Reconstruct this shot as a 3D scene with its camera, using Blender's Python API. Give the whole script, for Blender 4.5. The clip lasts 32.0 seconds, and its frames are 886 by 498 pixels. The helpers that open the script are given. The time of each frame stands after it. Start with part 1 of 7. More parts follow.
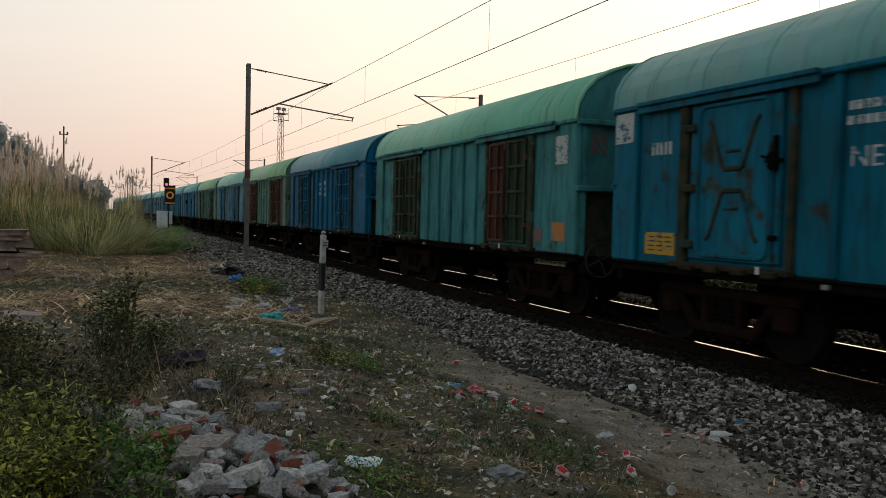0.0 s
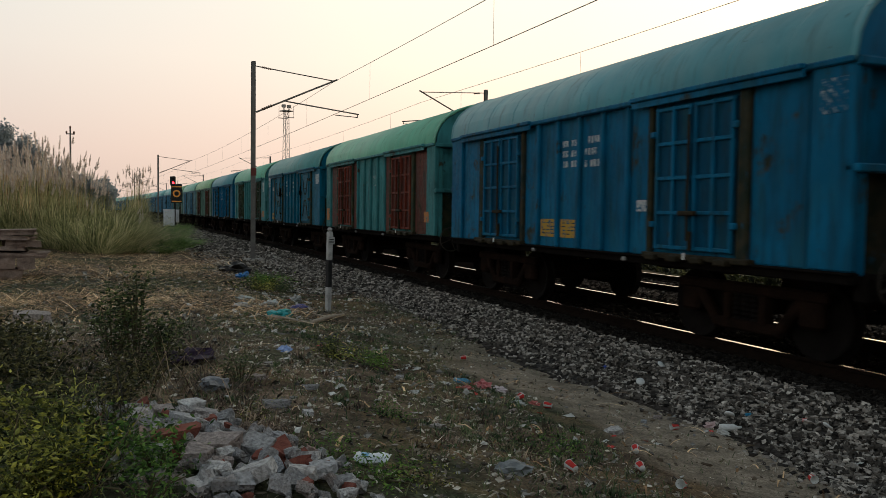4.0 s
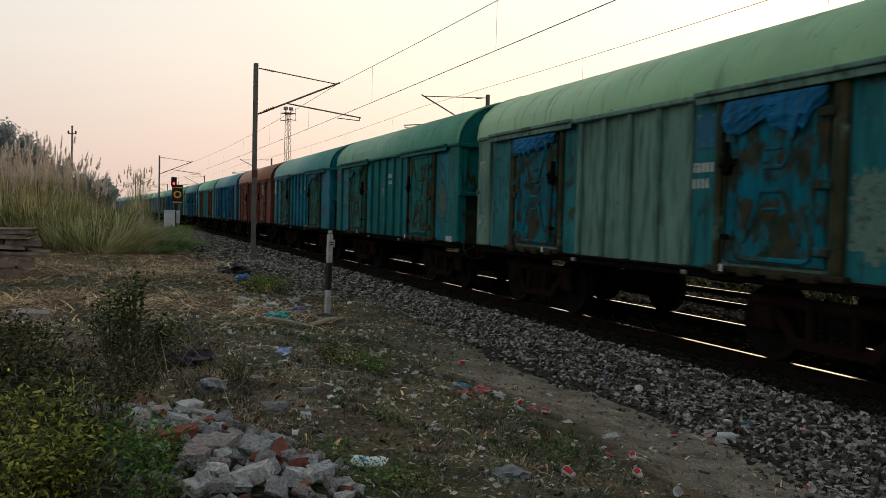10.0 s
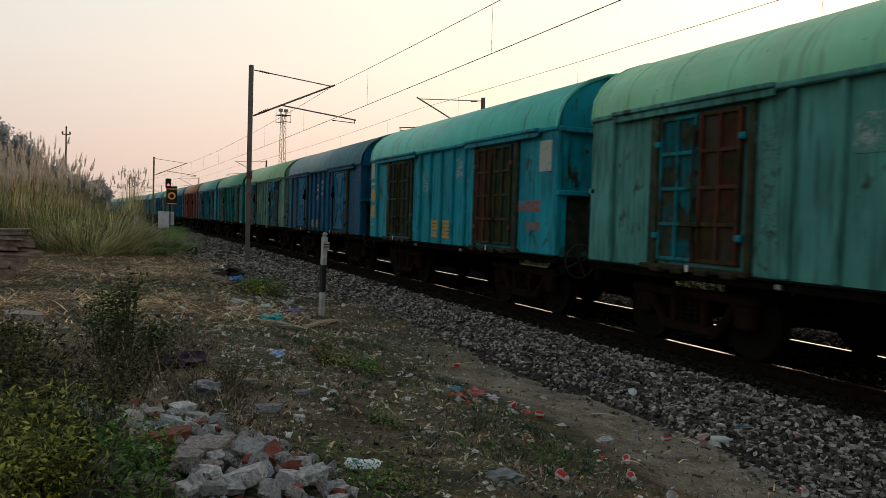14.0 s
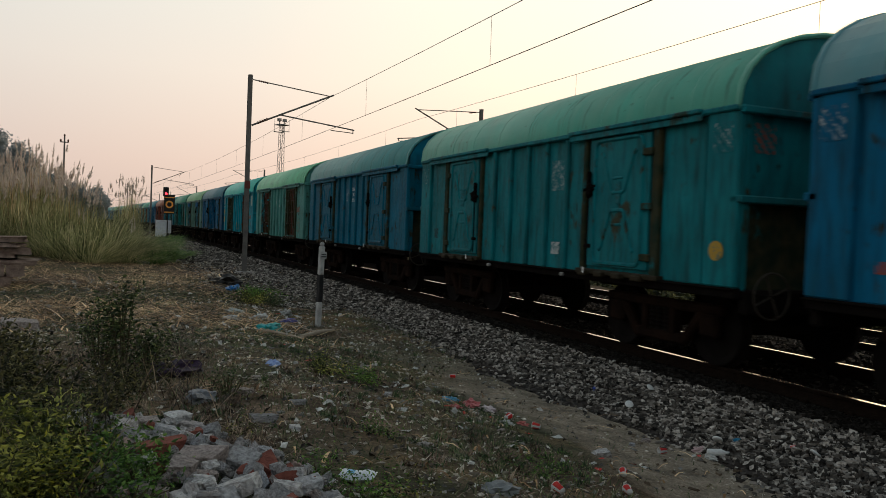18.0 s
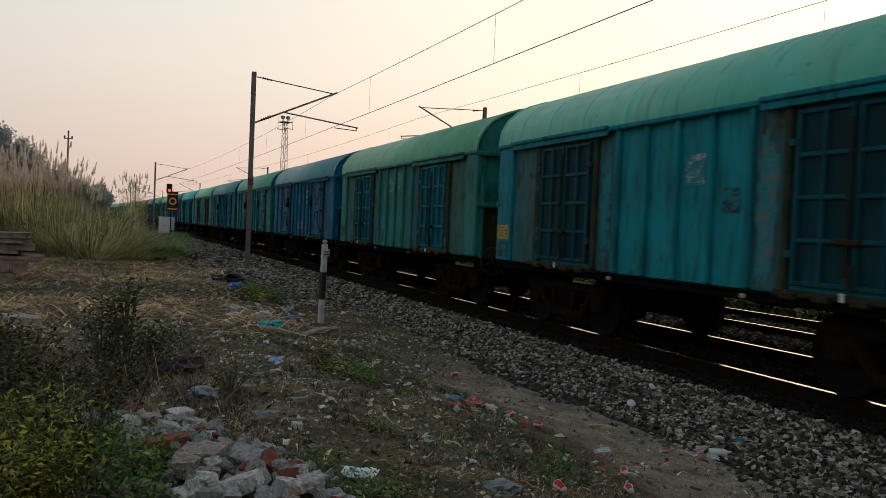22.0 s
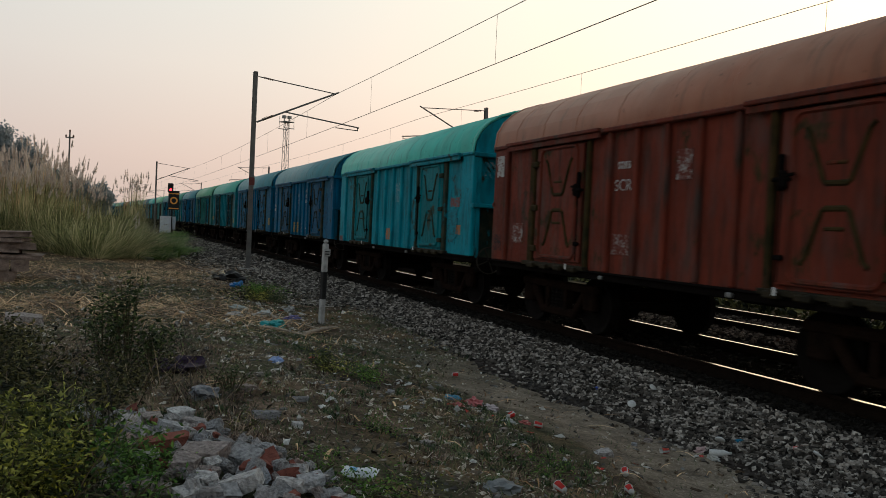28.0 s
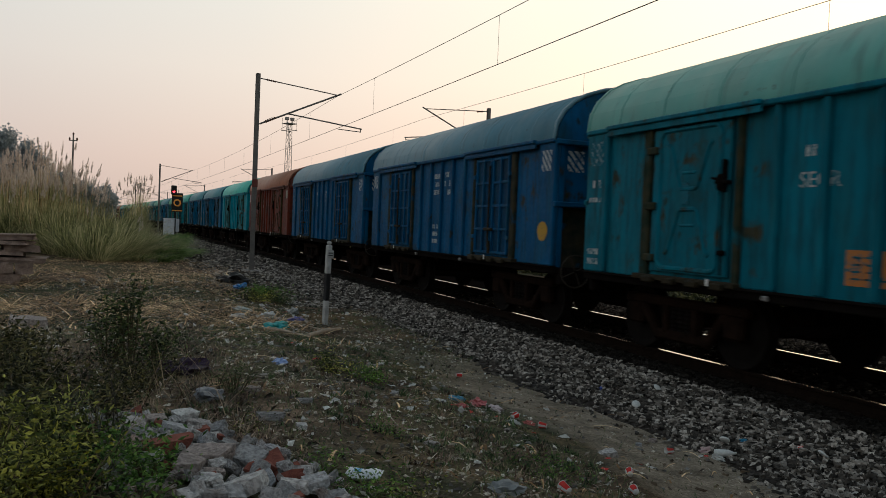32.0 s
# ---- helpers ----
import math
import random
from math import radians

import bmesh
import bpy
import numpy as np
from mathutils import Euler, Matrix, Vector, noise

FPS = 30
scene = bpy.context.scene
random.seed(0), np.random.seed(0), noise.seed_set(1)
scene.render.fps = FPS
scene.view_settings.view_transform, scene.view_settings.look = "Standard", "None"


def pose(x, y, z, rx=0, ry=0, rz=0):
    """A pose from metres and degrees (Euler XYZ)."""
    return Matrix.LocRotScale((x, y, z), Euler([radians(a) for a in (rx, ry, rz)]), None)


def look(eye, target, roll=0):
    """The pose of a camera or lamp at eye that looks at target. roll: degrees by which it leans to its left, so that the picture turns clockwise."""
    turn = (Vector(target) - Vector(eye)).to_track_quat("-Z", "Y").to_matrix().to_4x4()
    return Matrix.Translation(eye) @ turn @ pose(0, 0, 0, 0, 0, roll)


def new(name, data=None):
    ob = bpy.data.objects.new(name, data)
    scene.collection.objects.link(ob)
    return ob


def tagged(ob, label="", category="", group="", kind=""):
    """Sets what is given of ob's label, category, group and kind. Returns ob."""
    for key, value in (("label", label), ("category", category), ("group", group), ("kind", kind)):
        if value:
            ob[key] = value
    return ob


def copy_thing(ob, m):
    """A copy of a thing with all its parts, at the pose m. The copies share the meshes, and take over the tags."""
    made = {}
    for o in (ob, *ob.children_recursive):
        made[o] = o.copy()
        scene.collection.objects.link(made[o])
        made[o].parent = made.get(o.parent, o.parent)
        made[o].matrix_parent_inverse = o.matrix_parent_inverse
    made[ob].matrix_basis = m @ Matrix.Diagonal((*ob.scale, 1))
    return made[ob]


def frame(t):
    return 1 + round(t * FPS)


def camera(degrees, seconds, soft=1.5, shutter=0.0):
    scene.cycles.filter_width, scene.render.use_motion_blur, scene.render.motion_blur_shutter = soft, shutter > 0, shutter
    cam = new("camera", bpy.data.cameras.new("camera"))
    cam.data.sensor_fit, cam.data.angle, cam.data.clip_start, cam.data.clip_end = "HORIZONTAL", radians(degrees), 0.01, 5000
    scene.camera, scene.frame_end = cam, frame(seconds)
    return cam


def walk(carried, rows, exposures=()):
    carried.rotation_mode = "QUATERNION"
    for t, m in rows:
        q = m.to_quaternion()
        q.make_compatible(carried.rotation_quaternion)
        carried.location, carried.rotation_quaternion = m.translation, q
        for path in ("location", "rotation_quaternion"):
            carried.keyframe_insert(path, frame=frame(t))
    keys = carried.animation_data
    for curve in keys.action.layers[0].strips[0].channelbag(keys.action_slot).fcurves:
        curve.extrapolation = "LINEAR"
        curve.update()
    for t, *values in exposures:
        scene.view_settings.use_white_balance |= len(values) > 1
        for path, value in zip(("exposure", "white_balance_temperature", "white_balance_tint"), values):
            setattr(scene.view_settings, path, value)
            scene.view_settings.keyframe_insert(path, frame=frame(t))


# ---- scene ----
from functools import partial
from itertools import product

# The camera is held by hand on the spot: seconds, yaw, pitch, roll in degrees.
EYE = (0.0, 0.0, 2.174)
TURNS = [
    (0, -22.42, -2.35, -1.33), (0.5, -22.32, -2.56, -1.21), (1, -22.22, -2.75, -1.07), (1.5, -22.24, -2.68, -0.93), (2, -22.2, -2.71, -0.85),
    (2.5, -22.3, -2.6, -0.98), (3, -22.2, -2.58, -0.97), (3.5, -21.97, -2.67, -0.81), (5.5, -22.1, -2.66, -0.62), (6, -22.11, -2.58, -0.78),
    (6.5, -22.3, -2.34, -0.83), (7, -22.1, -2.17, -1.06), (7.5, -21.97, -2.53, -0.96), (8, -21.79, -2.42, -1.14), (8.5, -21.77, -2.58, -1.08),
    (9, -22, -2.5, -1.32), (9.5, -21.96, -2.31, -1.52), (10, -21.94, -2.37, -1.49), (10.5, -22.11, -2.65, -1.14), (11, -22.24, -2.7, -1.03),
    (11.5, -22.33, -2.41, -1.24), (12, -22.4, -2.01, -1.79), (12.5, -22.43, -2.19, -1.87), (13, -22.39, -2.12, -1.7), (13.5, -22.37, -2.19, -1.74),
    (14, -22.32, -2.16, -1.76), (14.5, -22.38, -1.76, -1.96), (16.5, -22.45, -1.51, -2.09), (17, -22.63, -1.6, -2), (17.5, -22.6, -1.48, -2.06),
    (18, -22.5, -1.38, -2.21), (18.5, -22.47, -1.12, -2.35), (19, -22.49, -1.33, -2.28), (19.5, -22.43, -1.46, -2.28), (20, -22.49, -1.31, -2.35),
    (20.5, -22.36, -1.33, -2.45), (21, -22.39, -1.16, -2.58), (21.5, -22.37, -1.37, -2.43), (22, -22.29, -1.53, -2.48), (22.5, -22.3, -1.39, -2.33),
    (23, -22.38, -1.31, -2.55), (23.5, -22.17, -1.21, -2.68), (24, -22.21, -1.41, -2.63), (24.5, -22.24, -1.49, -2.77), (25, -22.25, -1.55, -2.51),
    (25.5, -22.32, -1.52, -2.51), (27.5, -22.25, -1.6, -2.61), (28, -22.22, -1.52, -2.65), (28.5, -22, -1.34, -2.74), (29, -21.89, -1.23, -2.72),
    (29.5, -21.55, -1.56, -2.29), (30, -21.56, -1.75, -2.07), (30.5, -21.77, -1.38, -2.29), (31, -21.75, -1.12, -2.46), (31.5, -21.88, -1.3, -2.35),
    (32, -21.99, -1.47, -2.37),
]
cam = camera(58.5, 32.0, soft=0.5, shutter=0.25)
walk(cam, [(t, pose(*EYE, 90 + p, r, y)) for t, y, p, r in TURNS], exposures=[(0.0, 0.12, 6650, 10), (9.0, 0.12, 6650, 10), (19.0, 0.0, 6600, 10), (28.0, -0.07, 6430, 10), (32.0, -0.07, 6430, 10)])

# ---- light: hazy sky just before sunset, the sun low beyond the train ----
SUN_AZ, SUN_EL = 62.0, 5.0          # degrees right of the track's direction, and up
world = bpy.data.worlds.new("evening_sky")
scene.world = world
world.use_nodes = True
wn, wl = world.node_tree.nodes, world.node_tree.links
wn.clear()
sky = wn.new("ShaderNodeTexSky")
sky.sky_type, sky.sun_disc = "NISHITA", False
sky.sun_elevation, sky.sun_rotation = radians(SUN_EL), radians(SUN_AZ)
sky.air_density, sky.dust_density, sky.ozone_density = 1.0, 6.0, 1.5


def haze(height_stops, glow_stops):
    """Dust haze over the clear sky: its colour by height, and the wide glow round the low sun."""
    geo = wn.new("ShaderNodeTexCoord")
    xyz = wn.new("ShaderNodeSeparateXYZ")
    wl.new(geo.outputs["Generated"], xyz.inputs[0])
    up = wn.new("ShaderNodeValToRGB")
    dot = wn.new("ShaderNodeVectorMath")
    dot.operation = "DOT_PRODUCT"
    dot.inputs[1].default_value = (math.sin(radians(SUN_AZ)) * 0.985, math.cos(radians(SUN_AZ)) * 0.985, 0.17)
    wl.new(geo.outputs["Generated"], dot.inputs[0])
    half = wn.new("ShaderNodeMath")
    half.operation, half.inputs[1].default_value, half.inputs[2].default_value = "MULTIPLY_ADD", 0.5, 0.5
    wl.new(dot.outputs["Value"], half.inputs[0])
    near = wn.new("ShaderNodeValToRGB")
    for r, stops in ((up, height_stops), (near, glow_stops)):
        while len(r.color_ramp.elements) < len(stops):
            r.color_ramp.elements.new(0.5)
        for e, (at, c) in zip(r.color_ramp.elements, stops):
            e.position, e.color = at, (*c, 1)
    wl.new(xyz.outputs["Z"], up.inputs["Fac"])
    wl.new(half.outputs[0], near.inputs["Fac"])
    k = wn.new("ShaderNodeMix")
    k.data_type, k.blend_type = "RGBA", "MULTIPLY"
    k.inputs["Factor"].default_value = 1.0
    wl.new(up.outputs["Color"], k.inputs["A"])
    wl.new(near.outputs["Color"], k.inputs["B"])
    return k.outputs["Result"]


mixed = wn.new("ShaderNodeMix")
mixed.data_type, mixed.blend_type = "RGBA", "ADD"
mixed.inputs["Factor"].default_value = 0.02
wl.new(haze([(0.0, (0.58, 0.44, 0.375)), (0.07, (0.645, 0.505, 0.44)), (0.18, (0.68, 0.605, 0.54)), (0.34, (0.645, 0.665, 0.625)), (0.6, (0.42, 0.465, 0.475)), (1.0, (0.22, 0.275, 0.32))],
            [(0.0, (0.55, 0.58, 0.62)), (0.55, (0.675, 0.735, 0.795)), (0.80, (0.96, 0.95, 0.92)), (0.93, (1.22, 1.13, 1.0)), (1.0, (1.75, 1.5, 1.15))]), mixed.inputs["A"])
wl.new(sky.outputs[0], mixed.inputs["B"])
back = wn.new("ShaderNodeBackground")
back.inputs["Strength"].default_value = 1.38
wout = wn.new("ShaderNodeOutputWorld")
wl.new(mixed.outputs["Result"], back.inputs["Color"])
wl.new(back.outputs[0], wout.inputs["Surface"])

sun_lamp = bpy.data.lights.new("sun", "SUN")
sun_lamp.energy, sun_lamp.angle, sun_lamp.color = 0.5, radians(12), (1.0, 0.72, 0.45)
sun = new("sun", sun_lamp)
_az, _el = radians(SUN_AZ), radians(SUN_EL)
sun.matrix_world = look((0, 0, 0), (-math.sin(_az) * math.cos(_el), -math.cos(_az) * math.cos(_el), -math.sin(_el)))


# ---- materials ----
def shader(name, rough=0.8, metal=0.0, gloss=0.2):
    m = bpy.data.materials.new(name)
    m.use_nodes = True
    n, l = m.node_tree.nodes, m.node_tree.links
    p = n["Principled BSDF"]
    p.inputs["Roughness"].default_value, p.inputs["Metallic"].default_value = rough, metal
    p.inputs["Specular IOR Level"].default_value = gloss
    return m, n, l, p


def noise_node(n, l, scale, detail=4.0, vec=None, dist=0.0):
    t = n.new("ShaderNodeTexNoise")
    t.inputs["Scale"].default_value, t.inputs["Detail"].default_value = scale, detail
    t.inputs["Distortion"].default_value = dist
    if vec:
        l.new(vec, t.inputs["Vector"])
    return t.outputs["Fac"]


def ramp(n, l, src, stops):
    r = n.new("ShaderNodeValToRGB")
    while len(r.color_ramp.elements) < len(stops):
        r.color_ramp.elements.new(0.5)
    for e, (at, c) in zip(r.color_ramp.elements, stops):
        e.position = at
        e.color = (*c, 1) if isinstance(c, tuple) else (c, c, c, 1)
    l.new(src, r.inputs["Fac"])
    return r.outputs["Color"]


def mix(n, l, fac, a, b, how="MIX"):
    k = n.new("ShaderNodeMix")
    k.data_type, k.blend_type = "RGBA", how
    for sock, v in ((k.inputs["Factor"], fac), (k.inputs["A"], a), (k.inputs["B"], b)):
        if isinstance(v, (int, float)):
            sock.default_value = v if sock.type == "VALUE" else (v, v, v, 1)
        elif isinstance(v, tuple):
            sock.default_value = (*v, 1)
        else:
            l.new(v, sock)
    return k.outputs["Result"]


def relief(n, l, p, src, strength=0.4, distance=0.02):
    b = n.new("ShaderNodeBump")
    b.inputs["Strength"].default_value, b.inputs["Distance"].default_value = strength, distance
    l.new(src, b.inputs["Height"])
    l.new(b.outputs["Normal"], p.inputs["Normal"])


def coords(n, l, which="Object", scale=(1, 1, 1), shift=True):
    """Texture coordinates in metres, moved by each object's own random number."""
    c = n.new("ShaderNodeTexCoord")
    m = n.new("ShaderNodeMapping")
    m.inputs["Scale"].default_value = scale
    l.new(c.outputs[which], m.inputs["Vector"])
    if shift:
        o = n.new("ShaderNodeObjectInfo")
        k = n.new("ShaderNodeMath")
        k.operation, k.inputs[1].default_value = "MULTIPLY", 37.0
        l.new(o.outputs["Random"], k.inputs[0])
        l.new(k.outputs[0], m.inputs["Location"])
    return m.outputs["Vector"]


def plain(name, lo, hi, scale=6.0, rough=0.8, metal=0.0, bump=0.0, dist=0.01, gloss=0.15):
    """A surface whose colour wanders between two tones at two scales."""
    m, n, l, p = shader(name, rough, metal, gloss)
    v = coords(n, l)
    a = noise_node(n, l, scale, 6, v)
    b = noise_node(n, l, scale * 7, 3, v)
    f = mix(n, l, 0.35, a, b)
    l.new(ramp(n, l, f, [(0.3, lo), (0.7, hi)]), p.inputs["Base Color"])
    if bump:
        relief(n, l, p, b, bump, dist)
    return m


def wagon_paint(name, wear=0.5, rough=0.5, gloss=0.055):
    """Old gloss paint in the object's own colour: faded panels, dirt in vertical streaks, rust where it has gone, a film of dust."""
    m, n, l, p = shader(name, rough, 0.0, gloss)
    p.inputs["Sheen Weight"].default_value, p.inputs["Sheen Roughness"].default_value = 0.07, 0.35
    p.inputs["Sheen Tint"].default_value = (0.8, 0.92, 1.0, 1)
    info = n.new("ShaderNodeObjectInfo")
    v = coords(n, l)
    vs = coords(n, l, scale=(1, 2.2, 0.35))
    base = info.outputs["Color"]
    fade = noise_node(n, l, 0.9, 5, v)
    col = mix(n, l, 1.0, base, ramp(n, l, fade, [(0.25, 0.82), (0.75, 1.58)]), "MULTIPLY")
    streak = noise_node(n, l, 4.5, 5, vs)
    col = mix(n, l, ramp(n, l, streak, [(0.46, 0.0), (0.76, 0.68)]), col, (0.010, 0.018, 0.014))
    wash = noise_node(n, l, 2.1, 6, coords(n, l, scale=(1, 1.6, 0.5)))
    col = mix(n, l, ramp(n, l, wash, [(0.5, 0.0), (0.72, 0.3)]), col, (0.022, 0.10, 0.095))
    patch = mix(n, l, 0.3, noise_node(n, l, 2.6, 8, v, 0.25), noise_node(n, l, 17, 6, vs))
    rust = ramp(n, l, noise_node(n, l, 5, 4, v), [(0.35, (0.016, 0.020, 0.008)), (0.65, (0.050, 0.038, 0.014))])
    col = mix(n, l, ramp(n, l, patch, [(0.64 - 0.15 * wear, 0.0), (0.70 - 0.14 * wear, 0.92)]), col, rust)
    chip = noise_node(n, l, 34, 5, v)
    col = mix(n, l, ramp(n, l, chip, [(0.70 - 0.03 * wear, 0.0), (0.74 - 0.03 * wear, 0.7)]), col, (0.035, 0.028, 0.018))
    l.new(col, p.inputs["Base Color"])
    fine = noise_node(n, l, 14, 5, v)
    l.new(ramp(n, l, fine, [(0.3, rough - 0.1), (0.7, min(1, rough + 0.2))]), p.inputs["Roughness"])
    relief(n, l, p, mix(n, l, 0.6, noise_node(n, l, 1.7, 3, v), noise_node(n, l, 6, 6, v)), 0.5, 0.025)
    return m


def roof_paint(name, dust, bright=1.0):
    """Sheet roof in the wagon's colour under settled dust: thin towards the eaves, thick on top, with run marks down the sheets."""
    m, n, l, p = shader(name, 0.55, 0.0, 0.2)
    info = n.new("ShaderNodeObjectInfo")
    v = coords(n, l)
    base = mix(n, l, 1.0, info.outputs["Color"], ramp(n, l, noise_node(n, l, 1.2, 5, v), [(0.25, (1.2 * bright, 1.45 * bright, 0.95 * bright)), (0.75, (1.8 * bright, 2.1 * bright, 1.35 * bright))]), "MULTIPLY")
    geo = n.new("ShaderNodeNewGeometry")
    up = n.new("ShaderNodeSeparateXYZ")
    l.new(geo.outputs["Normal"], up.inputs[0])
    settle = ramp(n, l, up.outputs["Z"], [(0.0, dust * 0.8), (0.5, dust * 1.1), (1.0, min(0.94, dust * 1.6))])
    uneven = ramp(n, l, noise_node(n, l, 1.6, 6, coords(n, l, scale=(0.5, 2.0, 0.5))), [(0.3, 0.85), (0.7, 1.2)])
    amount = mix(n, l, 1.0, settle, uneven, "MULTIPLY")
    tone = ramp(n, l, noise_node(n, l, 3.0, 5, v), [(0.3, (0.40, 0.34, 0.262)), (0.7, (0.53, 0.445, 0.34))])
    col = mix(n, l, amount, base, tone)
    run = noise_node(n, l, 2.4, 5, coords(n, l, scale=(0.45, 4.0, 0.45)))
    col = mix(n, l, ramp(n, l, run, [(0.58, 0.0), (0.72, 0.5)]), col, (0.05, 0.062, 0.045))
    spot = noise_node(n, l, 9, 4, v)
    col = mix(n, l, ramp(n, l, spot, [(0.68, 0.0), (0.74, 0.6)]), col, (0.04, 0.035, 0.025))
    l.new(col, p.inputs["Base Color"])
    relief(n, l, p, noise_node(n, l, 1.3, 5, v), 0.5, 0.05)
    return m


PAINT = wagon_paint("wagon_paint", 0.15)
PAINT_WORN = wagon_paint("scuffed_door_paint", 0.5)
PAINT_PEEL = wagon_paint("peeling_door_paint", 1.15, 0.75, 0.06)
ROOF_PAINT = roof_paint("dusty_roof_paint", 0.84, 0.55)
ROOF_CLEAN = roof_paint("clean_roof_paint", 0.25, 1.7)
# Extra wear darkens the ends, standing in for shade between neighbouring wagons.
PAINT_END = wagon_paint("gap_shaded_end_paint", 0.45, 0.8, 0.02)
PAINT_RUST = wagon_paint("rusting_post_paint", 2.0, 0.8, 0.03)
# Lower end panels, darker than the end wall above them.
PAINT_END_LOW = wagon_paint("dark_lower_end_paint", 2.2, 0.85, 0.02)
RUST_FRAME = plain("rusty_door_post", (0.008, 0.009, 0.006), (0.040, 0.029, 0.014), 4, 0.8, 0, 0.4)
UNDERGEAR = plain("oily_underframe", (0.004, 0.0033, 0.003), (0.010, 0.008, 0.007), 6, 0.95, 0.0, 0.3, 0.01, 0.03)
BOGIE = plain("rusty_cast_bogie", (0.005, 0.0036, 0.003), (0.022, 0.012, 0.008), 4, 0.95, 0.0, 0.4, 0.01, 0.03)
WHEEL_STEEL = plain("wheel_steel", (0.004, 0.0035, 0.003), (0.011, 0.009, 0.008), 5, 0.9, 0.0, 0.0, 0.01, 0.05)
BRAKE_RIM = plain("worn_brake_wheel", (0.018, 0.015, 0.012), (0.05, 0.042, 0.032), 8, 0.8)
RAIL_SIDE = plain("rusty_rail_steel", (0.006, 0.004, 0.003), (0.016, 0.010, 0.007), 9, 0.95, 0.0, 0.3, 0.01, 0.03)
RAIL_TOP = plain("polished_rail_head", (0.55, 0.54, 0.55), (0.70, 0.69, 0.70), 3, 0.22, 1.0)
CONCRETE = plain("weathered_concrete", (0.16, 0.15, 0.135), (0.34, 0.32, 0.29), 5, 0.9, 0, 0.5)
OILY_CONCRETE = plain("oil_stained_sleeper", (0.03, 0.024, 0.019), (0.11, 0.088, 0.07), 3, 0.95, 0, 0.4, 0.01, 0.05)
MAST_STEEL = plain("weathered_mast_steel", (0.09, 0.085, 0.08), (0.17, 0.16, 0.145), 4, 0.7, 0.1, 0.2)
# Steel lightened so that the far tower looks paled by haze.
HAZE_STEEL = plain("haze_paled_lattice", (0.20, 0.19, 0.18), (0.34, 0.32, 0.30), 4, 0.8, 0.0, 0.1)
WIRE = plain("copper_wire", (0.03, 0.025, 0.022), (0.05, 0.04, 0.035), 4, 0.5, 0.6)
PORCELAIN = plain("brown_insulator", (0.06, 0.025, 0.015), (0.10, 0.04, 0.025), 8, 0.3)


